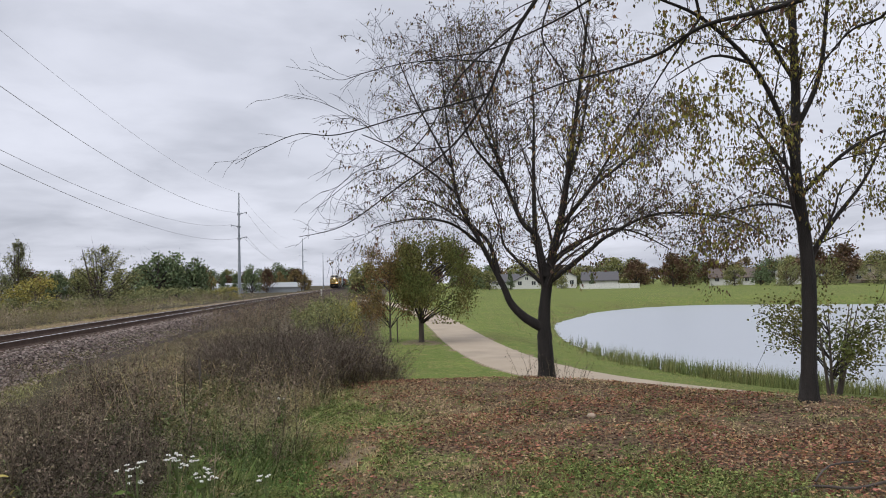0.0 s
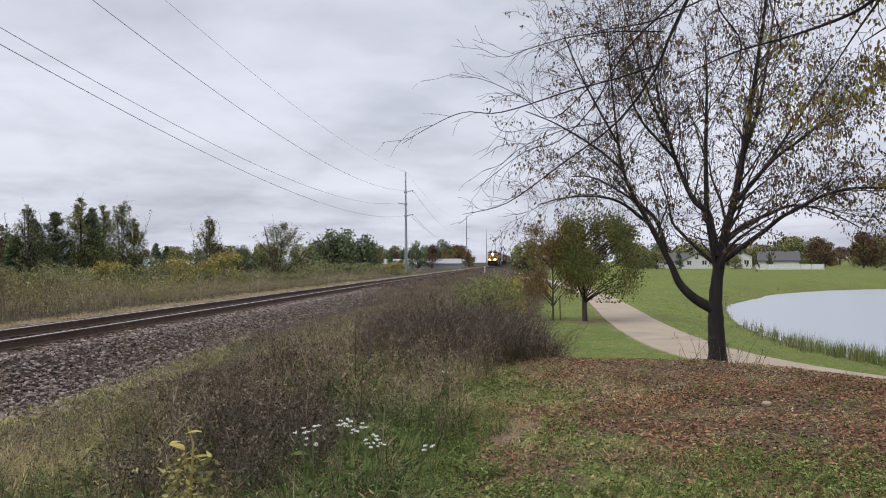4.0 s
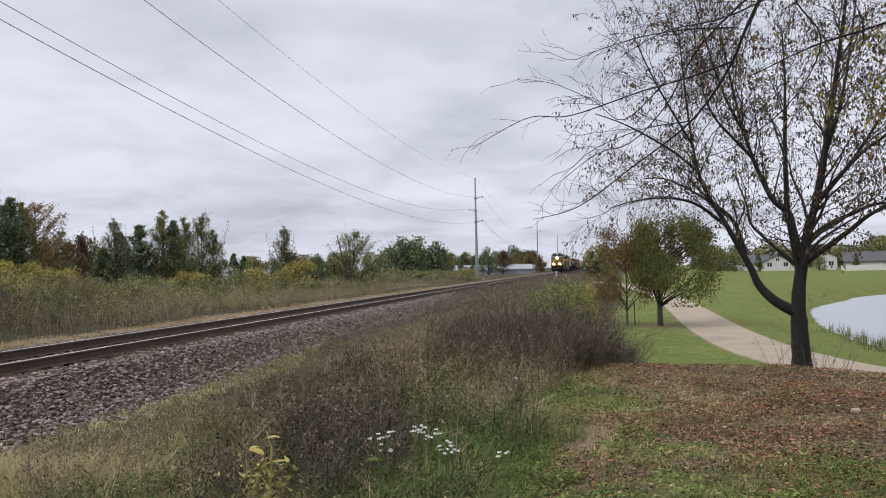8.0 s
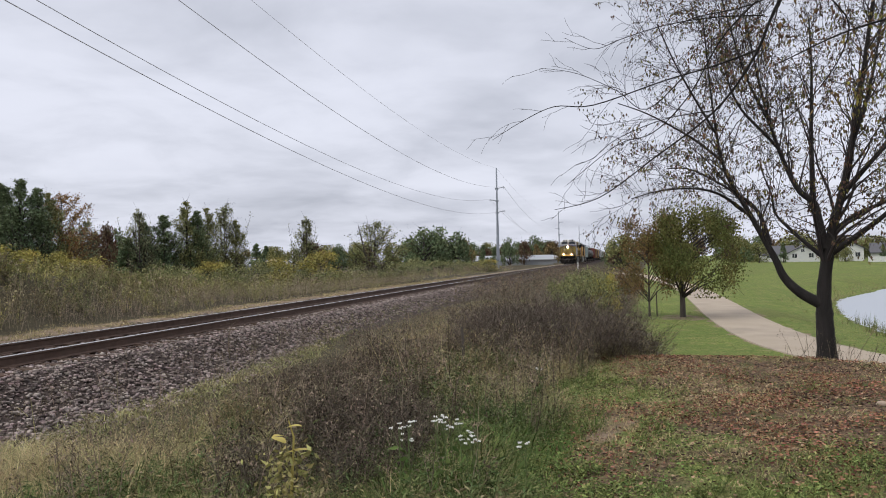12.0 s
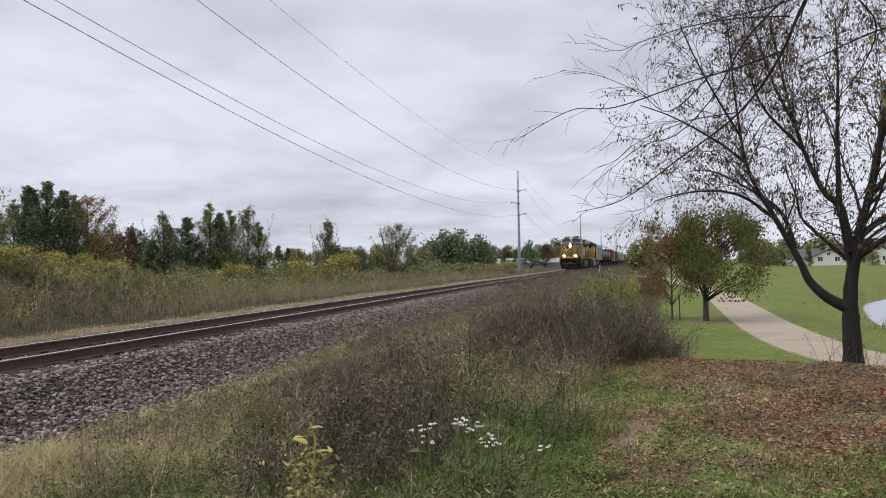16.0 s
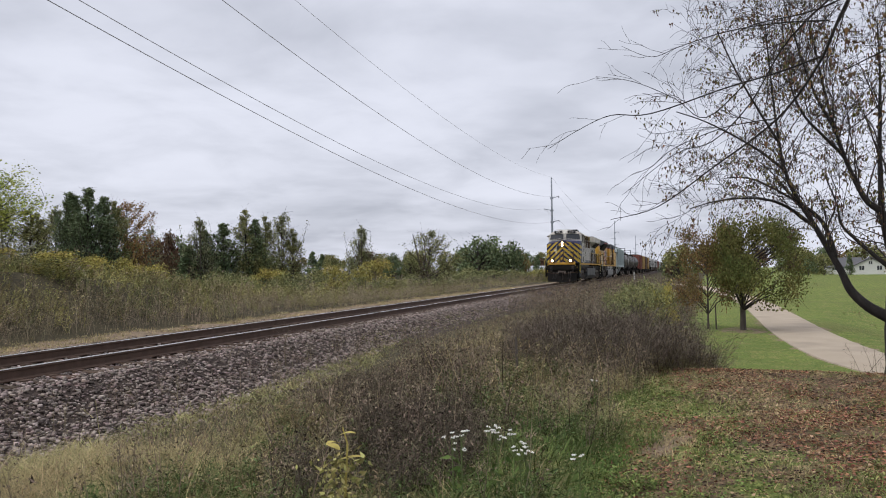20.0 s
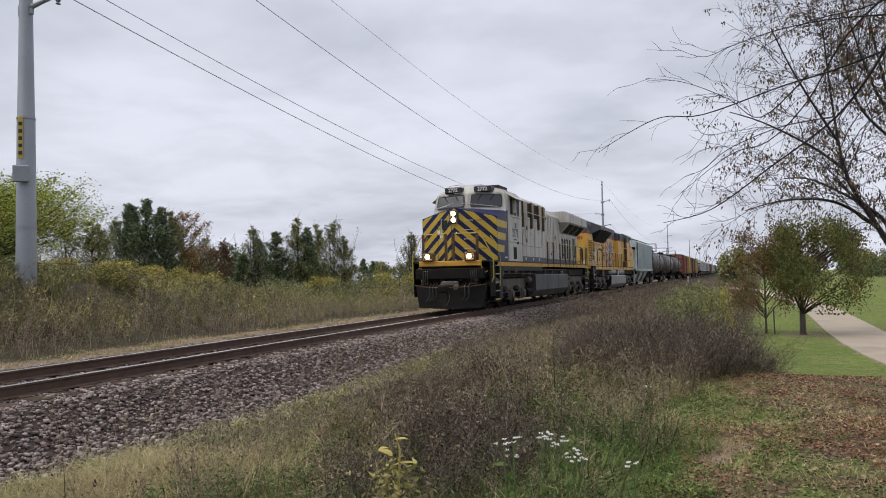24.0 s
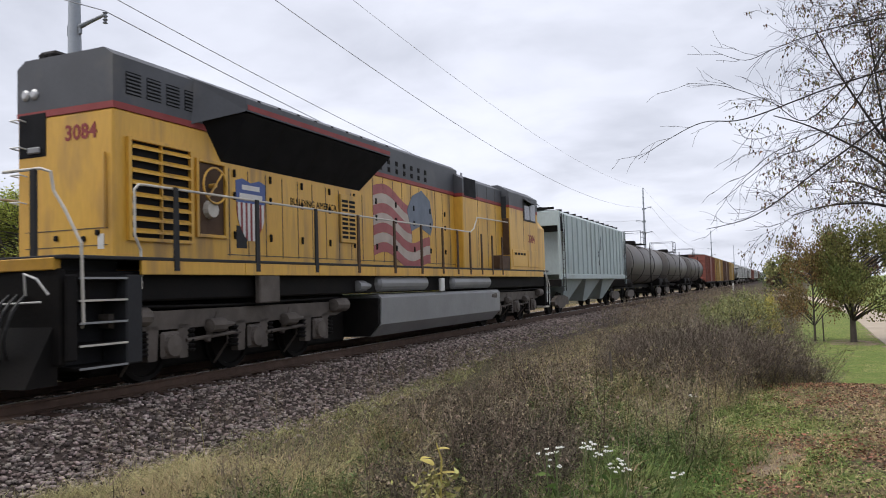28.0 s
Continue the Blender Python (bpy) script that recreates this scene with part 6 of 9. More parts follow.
# ---- the train ----
# local axes of every vehicle: x towards the lake, y back along the train from its front end, z up from the rail head
GREY = (0.475, 0.465, 0.428)
M["ge_grey"] = mat("weathered_grey_paint", GREY, 0.55, 0, (0.445, 0.434, 0.396), 0.8, 14, 0.05, 0.7, dirt=(0.235, 0.188, 0.145), dirt_scale=1.7, dirt_lo=0.45, stretch=(1, 2.2, 0.22))
M["ge_blue"] = mat("dark_blue_paint", (0.010, 0.015, 0.070), 0.45, 0, (0.015, 0.020, 0.070), 1.5, 20, 0.03, dirt=(0.020, 0.024, 0.070), dirt_scale=1.5, spec=0.2)
M["ge_yellow"] = mat("yellow_stripe_paint", (0.500, 0.350, 0.030), 0.5, 0, (0.42, 0.29, 0.035), 2, 25, 0.03, dirt=(0.32, 0.23, 0.06), dirt_scale=2.5, dirt_lo=0.58)
M["ge_orange"] = mat("orange_sill_paint", (0.560, 0.300, 0.028), 0.6, 0, (0.44, 0.235, 0.03), 2, 20, 0.05, dirt=(0.22, 0.14, 0.06), dirt_scale=2.0, dirt_lo=0.55)
M["frame_grey"] = mat("dark_grey_frame", (0.030, 0.031, 0.034), 0.6, 0, (0.044, 0.043, 0.042), 1.2, 18, 0.06, spec=0.12)
M["under"] = mat("sooty_black_steel", (0.0085, 0.0080, 0.0080), 0.75, 0, (0.020, 0.017, 0.015), 2, 25, 0.15, spec=0.12)
M["truck"] = mat("dusty_truck_steel", (0.120, 0.102, 0.088), 0.75, 0, (0.044, 0.037, 0.032), 2.5, 25, 0.2, spec=0.3)
M["tankgrey"] = mat("grey_fuel_tank", (0.062, 0.063, 0.066), 0.5, 0, (0.045, 0.046, 0.047), 0.9, 20, 0.05, dirt=(0.085, 0.078, 0.066), dirt_scale=0.7, spec=0.3)
# rusty posts and housings; also the painted shade in a brake recess
M["post_rust_and_shade"] = mat("rusty_stanchion_and_shade", (0.080, 0.042, 0.020), 0.8, 0, (0.048, 0.026, 0.015), 4, 30, 0.15)
M["rail_yellow"] = mat("yellow_handrail", (0.50, 0.38, 0.04), 0.55, 0, (0.36, 0.27, 0.05), 5, 30, 0.05)
M["rail_pale"] = mat("pale_handrail", (0.55, 0.52, 0.46), 0.5, 0, (0.40, 0.37, 0.32), 5, 30, 0.05)
M["glass"] = mat("cab_glass", (0.040, 0.045, 0.052), 0.08, 0, bump=0.0, spec=0.55)
M["cab_shade"] = mat("shaded_cab_opening", (0.020, 0.020, 0.022), 0.5, bump=0.0, spec=0.2)
M["ge_band"] = mat("blue_grey_band", (0.050, 0.053, 0.078), 0.6, 0, (0.075, 0.075, 0.085), 1.5, 20, 0.03)
M["gasket"] = mat("black_rubber", (0.015, 0.015, 0.016), 0.6, bump=0.0)
M["panelline"] = mat("door_seam", (0.075, 0.070, 0.065), 0.8, bump=0.0)
M["streak"] = mat("grime_streak", (0.24, 0.215, 0.18), 0.85, 0, (0.16, 0.135, 0.105), 6, 30, 0.0)
M["grille"] = mat("dark_grille", (0.013, 0.013, 0.015), 0.7, spec=0.1)
M["lamp"] = mat("lit_headlamp", (1.0, 0.74, 0.44), 0.3, bump=0.0, emit=480.0, amount=0.1)
M["reflector"] = mat("glowing_lamp_reflector", (1.0, 0.55, 0.26), 0.3, bump=0.0, emit=5.0, amount=0.5, scale=14.0)
M["lamp_off"] = mat("unlit_headlamp", (0.55, 0.55, 0.55), 0.15, 0.3, bump=0.0)
M["up_yellow"] = mat("armour_yellow_paint", (0.660, 0.375, 0.048), 0.45, 0, (0.54, 0.298, 0.050), 0.8, 14, 0.04, 0.7, dirt=(0.24, 0.15, 0.06), dirt_scale=1.6, dirt_lo=0.52, stretch=(1, 2.0, 0.28))
M["up_grey"] = mat("dark_grey_roof_paint", (0.066, 0.070, 0.082), 0.55, 0, (0.046, 0.048, 0.055), 1, 18, 0.05, dirt=(0.10, 0.095, 0.09), dirt_scale=1.4, dirt_lo=0.56)
M["shield_blue"] = mat("faded_blue_shield", (0.045, 0.085, 0.270), 0.5, 0, (0.06, 0.10, 0.26), 3, 25, 0.03)
M["up_red"] = mat("red_stripe_paint", (0.260, 0.032, 0.030), 0.6)
M["silver"] = mat("silver_paint", (0.27, 0.275, 0.28), 0.45, 0.2, (0.19, 0.19, 0.195), 1.0, 20, 0.05)
M["flag_white"] = mat("faded_white_decal", (0.48, 0.40, 0.34), 0.6)
M["flag_red"] = mat("faded_red_decal", (0.36, 0.10, 0.10), 0.6)
M["flag_blue"] = mat("faded_blue_decal", (0.14, 0.17, 0.22), 0.6)
M["white_paint"] = mat("white_marking", (0.70, 0.69, 0.66), 0.6)
M["navy"] = mat("navy_lettering", (0.045, 0.050, 0.11), 0.6)
M["hopper"] = mat("pale_green_grey_paint", (0.40, 0.465, 0.47), 0.55, 0, (0.34, 0.40, 0.40), 0.7, 14, 0.05, dirt=(0.26, 0.26, 0.24), dirt_scale=0.8, dirt_lo=0.58, stretch=(1, 1.6, 0.4))
M["tankblack"] = mat("grimy_black_tank", (0.080, 0.070, 0.064), 0.5, 0, (0.110, 0.096, 0.086), 0.8, 14, 0.04, dirt=(0.12, 0.105, 0.09), dirt_scale=0.7)
M["boxred"] = mat("oxide_red_boxcar", (0.215, 0.058, 0.040), 0.6, 0, (0.16, 0.05, 0.035), 0.8, 14, 0.05, dirt=(0.13, 0.065, 0.05))
M["boxyellow"] = mat("faded_yellow_boxcar", (0.42, 0.27, 0.08), 0.6, 0, (0.34, 0.22, 0.08), 0.8, 14, 0.05, dirt=(0.20, 0.12, 0.06))
M["boxbrown"] = mat("brown_boxcar", (0.135, 0.070, 0.045), 0.6, 0, (0.10, 0.055, 0.04), 0.8, 14, 0.05)
M["boxwhite"] = mat("dirty_white_car", (0.50, 0.50, 0.49), 0.6, 0, (0.40, 0.40, 0.39), 0.8, 14, 0.05, dirt=(0.25, 0.23, 0.2))
M["galv"] = mat("galvanised_roof", (0.36, 0.37, 0.38), 0.5, 0.3)


def letters(name, text, size, at, rot, material, parent, label="", bold=0.0):
    """Raised lettering in the built-in font, centred at a place and turned."""
    cu = bpy.data.curves.new(name, "FONT")
    cu.body, cu.size, cu.align_x, cu.align_y, cu.extrude, cu.offset, cu.resolution_u = text, size, "CENTER", "CENTER", 0.003, bold, 2
    ob = bpy.data.objects.new(name, cu)
    scene.collection.objects.link(ob)
    bpy.context.view_layer.update()
    me = bpy.data.meshes.new_from_object(ob.evaluated_get(bpy.context.evaluated_depsgraph_get()))
    bpy.data.objects.remove(ob)
    bpy.data.curves.remove(cu)
    me.materials.clear()
    me.transform(pose(*at, *rot))
    # every character is a piece of its own
    root = list(range(len(me.vertices)))

    def find(i):
        while root[i] != i:
            root[i] = root[root[i]]
            i = root[i]
        return i
    for e in me.edges:
        root[find(e.vertices[0])] = find(e.vertices[1])
    groups = {}
    for p in me.polygons:
        groups.setdefault(find(p.vertices[0]), []).append(tuple(p.vertices))
    for faces in groups.values():
        keep = sorted({v for f in faces for v in f})
        slot = {v: i for i, v in enumerate(keep)}
        one = Mb().add([tuple(me.vertices[v].co) for v in keep], [tuple(slot[v] for v in f) for f in faces])
        part(name, one, material, parent, label)
    bpy.data.meshes.remove(me)


SIDE = (90, 0, 90)      # lettering on the side towards +x


def clip(poly, f):
    """The part of a polygon where f(point) >= 0; f is linear."""
    out = []
    for i, p in enumerate(poly):
        q = poly[(i + 1) % len(poly)]
        a, b = f(p), f(q)
        if a >= 0:
            out.append(p)
        if (a >= 0) != (b >= 0):
            t = a / (a - b)
            out.append(tuple(p[k] + (q[k] - p[k]) * t for k in range(2)))
    return out


def wheel(mb, x, y, r=0.52):
    s = 1 if x > 0 else -1
    mb.lathe([(-0.07 * s, r + 0.03), (-0.04 * s, r + 0.03), (-0.035 * s, r), (0.07 * s, r - 0.006), (0.07 * s, r - 0.07), (0.03 * s, r - 0.09), (0.03 * s, 0.14), (0.09 * s, 0.12), (0.09 * s, 0.0)], (x, y, r), "x", 22)
    return mb


def loco_truck(parent, y, spacing, frame_z=0.98, style=0):
    """A three-axle truck: frame, wheels, axle boxes, springs, brake cylinders."""
    t = part("truck_frame", Mb(), M["truck"], parent, "dusty steel truck frame")
    fm = Mb()
    L = spacing + 1.15
    for s in (1, -1):
        x = s * 1.20
        top, low = frame_z + 0.12, frame_z - 0.16
        if style == 0:
            prof = [(-L, low + 0.05), (-L, top - 0.05), (-L + 0.2, top), (L - 0.2, top), (L, top - 0.05), (L, low + 0.05)]
            for a in (spacing, 0, -spacing):
                prof += [(a + 0.42, low - 0.05), (a + 0.34, 0.42), (a + 0.16, 0.30), (a - 0.16, 0.30), (a - 0.34, 0.42), (a - 0.42, low - 0.05)]
        else:
            prof = [(-L, low + 0.10), (-L, top), (L, top), (L, low + 0.10), (L - 0.4, low), (-L + 0.4, low)]
        fm.prism(prof, x - 0.09, x + 0.09, "x")
    fm.box(-1.1, 1.1, -0.3, 0.3, frame_z - 0.2, frame_z + 0.05, 0.03)
    t.data = fm.mesh("truck_frame")
    t.data.materials.append(M["truck"])
    for a in (-spacing, 0, spacing):
        for s in (1, -1):
            w = part("wheel", wheel(Mb(), s * 0.7525, y + a), M["under"], parent, smooth=False)
        part("axle", Mb().cyl((-0.7, y + a, 0.52), (0.7, y + a, 0.52), 0.09, 10), M["under"], parent)
        bx = Mb().box(1.27, 1.36, a - 0.20, a + 0.20, 0.36, 0.76, 0.05)
        bx.lathe([(1.36, 0.17), (1.42, 0.16), (1.43, 0.08), (1.44, 0.0)], (0, a, 0.55), "x", 14)
        part("axle_box", bx, M["truck"], t)
        for o in (-0.5, 0.5):
            sp = Mb()
            for k in range(5):
                sp.lathe([(0.42 + k * 0.075, 0.085), (0.455 + k * 0.075, 0.105), (0.47 + k * 0.075, 0.085)], (1.24, a + o, 0), "z", 10)
            part("spring", sp, M["under"], t)
    for a in (-spacing - 0.75, spacing + 0.75):
        part("brake_cylinder", Mb().lathe([(a - 0.28, 0.06), (a - 0.26, 0.13), (a + 0.2, 0.14), (a + 0.26, 0.10), (a + 0.32, 0.04)], (1.38, 0, frame_z + 0.05), "y", 12), M["truck"], t)
    part("brake_pipe", Mb().tube([(1.24, -L + 0.2, frame_z + 0.2), (1.26, -0.5, frame_z + 0.16), (1.26, 0.6, frame_z + 0.18), (1.24, L - 0.2, frame_z + 0.2)], 0.022, 6), M["under"], t)
    for a in (-spacing, 0, spacing):
        # pedestal legs, brake shoe and hanger, sand pipe at each axle
        for o in (-0.33, 0.33):
            part("pedestal", Mb().prism([(a + o - 0.09, 0.34), (a + o + 0.09, 0.34), (a + o + 0.13, frame_z - 0.1), (a + o - 0.13, frame_z - 0.1)], 1.15, 1.29, "x"), M["truck"], t)
        part("brake_shoe", Mb().box(0.98, 1.12, a + 0.50, a + 0.60, 0.36, 0.74, 0.02), M["under"], t)
        part("brake_hanger", Mb().tube([(1.20, a + 0.52, 0.56), (1.24, a + 0.60, 0.80), (1.24, a + 0.56, frame_z)], 0.028, 6), M["under"], t)
        part("sand_pipe", Mb().tube([(1.22, a - 0.62, frame_z), (1.20, a - 0.58, 0.5), (0.86, a - 0.52, 0.14)], 0.022, 6), M["truck"], t)
    for a in (-spacing * 0.5, spacing * 0.5):
        part("brake_rod", Mb().cyl((1.30, a - spacing * 0.32, 0.60), (1.30, a + spacing * 0.32, 0.66), 0.032, 8), M["truck"], t)
        part("brake_cylinder", Mb().lathe([(a - 0.22, 0.05), (a - 0.2, 0.11), (a + 0.14, 0.12), (a + 0.2, 0.06), (a + 0.42, 0.03)], (1.36, 0, 0.80), "y", 10), M["truck"], t)
    if style:
        for a in (-spacing * 0.5, spacing * 0.5):
            part("damper", Mb().cyl((1.27, a - 0.15, 0.55), (1.27, a + 0.1, frame_z + 0.05), 0.05, 8), M["truck"], t)
    t.matrix_basis = pose(0, y, 0)
    return t


def coupler(parent, y, s):
    """Knuckle coupler; s: +1 points on along y."""
    mb = Mb().box(-0.10, 0.10, min(y, y + s * 0.75), max(y, y + s * 0.75), 0.76, 0.98, 0.03)
    mb.box(-0.20, 0.16, min(y + s * 0.55, y + s * 0.85), max(y + s * 0.55, y + s * 0.85), 0.72, 1.02, 0.06)
    return part("coupler", mb, M["under"], parent, "black knuckle coupler")


def seam(parent, x, y0, y1, z0, z1, material=None, name="panel_seam"):
    return part(name, Mb().box(x, x + 0.006, y0, y1, z0, z1), material or M["panelline"], parent)


def pipe(name, pts, r, material, parent, n=7):
    return part(name, Mb().tube(smooth_line(pts, n=3) if len(pts) > 3 else pts, r, n), material, parent)


def bar(name, pts, r, material, parent, n=7):
    return part(name, Mb().tube(pts, r, n), material, parent)


TRAIN = []
W = 1.53


def lead_locomotive():
    t = thing("locomotive", "grey diesel locomotive with blue nose and yellow chevrons, lit headlamps", "locomotive")
    g = M["ge_grey"]
    # frame and sills
    part("underframe", Mb().box(-1.35, 1.35, -1.2, 20.6, 1.22, 1.62, 0.03), M["under"], t)
    part("deck", Mb().box(-W, W, -1.0, 20.68, 1.845, 1.90, 0.01), M["frame_grey"], t)
    # motors as one black block, lowered to stand for the shade underneath
    for a, b in ((0.3, 5.4), (14.6, 19.9)):
        part("motor_housing", Mb().box(-0.62, 0.62, a, b, 0.15, 1.24, 0.05), M["under"], t)
    for s in (1, -1):
        x0, x1 = sorted((s * (W - 0.05), s * W))
        for k in range(11):
            a, b = 0.15 + k * 1.87, 0.15 + (k + 1) * 1.87 - 0.012
            part("sill_stripe", Mb().box(x0, x1, a, min(b, 20.68), 1.69, 1.845, 0.006), M["ge_orange"], t, "orange-yellow side sill")
        part("sill_skirt", Mb().box(x0 - 0.02 * s, x1 - 0.01 * s, 0.8, 2.62, 1.50, 1.69, 0.006), M["frame_grey"], t)
        part("sill_skirt", Mb().box(x0 - 0.02 * s, x1 - 0.01 * s, 3.0, 7.82, 1.50, 1.69, 0.006), M["frame_grey"], t)
        part("jacking_pad", Mb().box(x0, x1, 2.62, 3.0, 1.42, 1.70, 0.01), M["post_rust_and_shade"], t)
        x0, x1 = sorted((s * (W - 0.10), s * (W - 0.012)))
        part("lower_stripe", Mb().box(x0, x1, 1.5, 8.75, 1.90, 2.13, 0.004), M["ge_band"], t, "dark blue-grey band along the body")
    # nose: two faces that meet at a ridge
    zc, ze, zb = 3.95, 3.60, 1.90
    nose = Mb()
    nose.add([(0, -0.5, zb), (W, 0.1, zb), (W, 1.5, zb), (-W, 1.5, zb), (-W, 0.1, zb),
              (0, -0.5, zc), (W, 0.1, ze), (W, 1.5, 3.90), (-W, 1.5, 3.90), (-W, 0.1, ze), (0, 1.4, 4.04)],
             [(0, 1, 6, 5), (1, 2, 7, 6), (0, 5, 9, 4), (4, 9, 8, 3), (5, 6, 7, 10), (5, 10, 8, 9), (2, 3, 8, 10, 7), (0, 4, 3, 2, 1)])
    part("nose", nose, M["ge_blue"], t, "blue nose with yellow chevron stripes")
    for s in (1, -1):
        face = [(0, zb + 0.02), (W - 0.01, zb + 0.02), (W - 0.01, ze - 0.02), (0, zc - 0.03)]
        for k in range(9):
            mid = 4.31 - 0.48 * k
            poly = clip(face, lambda p: p[1] - (mid - 0.135 + 0.92 * (W - p[0])))
            poly = clip(poly, lambda p: (mid + 0.125 + 0.92 * (W - p[0])) - p[1]) if len(poly) > 2 else poly
            if len(poly) < 3:
                continue
            at3 = [(s * (u + 0.004), -0.5 + 0.6 * u / W - 0.010, v) for u, v in poly]
            back = [(x, y + 0.006, z) for x, y, z in at3]
            n = len(at3)
            part("chevron", Mb().add(at3 + back, [tuple(range(n)), tuple(range(2 * n - 1, n - 1, -1))] + [(i, (i + 1) % n, (i + 1) % n + n, i + n) for i in range(n)]), M["ge_yellow"], t)
        for k, (mid, end) in enumerate(((3.35, 1.50), (2.87, 1.32), (2.39, 1.08))):
            x0, x1 = sorted((s * (W - 0.002), s * (W + 0.006)))
            part("side_stripe", Mb().prism([(0.1, mid - 0.15), (end - 0.06, mid - 0.17), (end, mid + 0.10), (0.1, mid + 0.13)], x0, x1, "x"), M["ge_yellow"], t)
    # cab
    cab = Mb().prism([(-W, 1.9), (W, 1.9), (W, 4.58), (1.30, 4.80), (0.45, 5.04), (-0.45, 5.04), (-1.30, 4.80), (-W, 4.58)], 1.80, 3.98, "y")
    part("cab", cab, g, t, "grey steel cab")
    part("cab_blue", Mb().box(W - 0.003, W + 0.004, 1.45, 1.62, 1.9, 3.92), M["ge_blue"], t)
    brow = Mb()
    for s in (1, -1):
        brow.add([(0, 1.10, 3.92), (s * W, 1.38, 3.85), (s * 1.43, 1.56, 4.62), (0, 1.28, 4.64), (s * 1.28, 1.80, 4.80), (0, 1.72, 5.04), (s * 0.45, 1.76, 5.04), (s * W, 1.80, 4.58), (s * W, 1.80, 1.9), (s * W, 1.44, 1.9), (s * W, 1.42, 3.85)],
                 [(0, 1, 2, 3), (3, 2, 4, 6, 5), (2, 7, 4), (1, 10, 7, 2), (10, 9, 8, 7)])
    part("cab_front", brow, g, t)
    for s in (1, -1):
        def on(u, v, lift):
            """A place on one half of the sloping windscreen plane."""
            return (s * u, 1.10 + 0.28 * u / W + (v - 3.92) * 0.25 - 0.012 - lift, v)
        frame_pts = [(0.12, 4.14), (0.17, 4.09), (1.33, 4.05), (1.39, 4.10), (1.35, 4.53), (1.28, 4.58), (0.20, 4.61), (0.14, 4.56)]
        glass_pts = [(0.17, 4.17), (0.21, 4.13), (1.29, 4.09), (1.34, 4.13), (1.30, 4.50), (1.24, 4.54), (0.24, 4.57), (0.19, 4.53)]
        for name, pts, lift, m in (("window_gasket", frame_pts, 0.018, "gasket"), ("windscreen", glass_pts, 0.026, "glass")):
            a = [on(u, v, lift) for u, v in pts]
            b = [on(u, v, lift - 0.05) for u, v in pts]
            n = len(a)
            part(name, Mb().add(a + b, [tuple(range(n)), tuple(range(2 * n - 1, n - 1, -1))] + [(i, (i + 1) % n, (i + 1) % n + n, i + n) for i in range(n)]), M[m], t)
        for u in (0.45, 0.95):
            bar("wiper", [on(u + 0.12, 4.60, 0.05), on(u - 0.05, 4.36, 0.05)], 0.012, M["gasket"], t, 5)
        bar("grab_rail", [on(0.1, 4.66, 0.03), on(0.3, 4.68, 0.10), on(1.2, 4.65, 0.10), on(1.36, 4.60, 0.03)], 0.014, M["rail_pale"], t, 5)
        bar("nose_rail", [(s * 0.15, -0.1, 4.14), (s * 0.7, 0.45, 4.10), (s * 1.35, 0.95, 4.03)], 0.015, M["rail_pale"], t, 5)
        x0, x1 = sorted((s * 0.26, s * 0.98))
        nb = part("number_board", Mb().box(x0, x1, 1.24, 1.78, 4.67, 4.93, 0.04), M["black"], t, "black number board with white numerals")
        letters("numeral", "2772", 0.20, ((x0 + x1) / 2, 1.236, 4.80), (90, 0, 0), M["white_paint"], nb, "white road number", 0.006)
    # side windows, awning and mirror
    for s in (1, -1):
        x0, x1 = sorted((s * (W - 0.03), s * (W + 0.012)))
        wf = part("side_window", Mb().box(x0, x1, 1.92, 3.78, 3.72, 4.50, 0.01), M["ge_grey"], t)
        # open windows are dark sheets coloured as the shade inside the cab
        for a, b in ((1.98, 2.42), (2.50, 2.95), (3.0, 3.42), (3.48, 3.74)):
            e0, e1 = sorted((s * (W + 0.008), s * (W + 0.018)))
            part("pane", Mb().box(e0, e1, a, b, 3.79, 4.46), M["glass"] if a > 3.2 else M["cab_shade"], wf)
        e0, e1 = sorted((s * (W + 0.014), s * (W + 0.03)))
        for a in (2.45, 2.97, 3.45):
            part("window_bar", Mb().box(e0, e1, a - 0.02, a + 0.02, 3.77, 4.48), M["rail_pale"], wf)
        part("wind_deflector", Mb().box(*sorted((s * (W + 0.02), s * (W + 0.16))), 2.36, 2.40, 3.85, 4.40, 0.01), M["rail_pale"], wf)
        part("armrest", Mb().box(*sorted((s * W, s * (W + 0.05))), 2.30, 3.45, 3.70, 3.75, 0.01), M["rail_pale"], wf)
        aw = Mb().add([(s * W, 1.80, 4.56), (s * (W + 0.28), 1.95, 4.40), (s * (W + 0.28), 3.70, 4.40), (s * W, 3.85, 4.56), (s * W, 1.80, 4.58), (s * (W + 0.28), 1.95, 4.42), (s * (W + 0.28), 3.70, 4.42), (s * W, 3.85, 4.58)],
                      [(0, 1, 2, 3), (7, 6, 5, 4), (0, 1, 5, 4), (1, 2, 6, 5), (2, 3, 7, 6)])
        part("awning", aw, M["rail_pale"], t, "pale sun awning over the cab window")
    part("ac_unit", Mb().box(0.45, 1.05, 2.2, 3.5, 4.82, 5.05, 0.04), M["frame_grey"], t)
    bar("horn_rail", [(-0.9, 1.6, 4.9), (-0.9, 1.6, 5.03), (-0.4, 1.6, 5.06), (-0.4, 1.6, 4.98)], 0.014, M["rail_pale"], t, 5)
    # pipes and boxes below the sill
    for s in (1, -1):
        bar("brake_line", [(s * 1.42, 0.9, 1.40), (s * 1.42, 6.3, 1.38)], 0.025, M["truck"], t, 6)
        bar("brake_line", [(s * 1.40, 7.9, 1.58), (s * 1.40, 14.2, 1.56)], 0.03, M["truck"], t, 6)
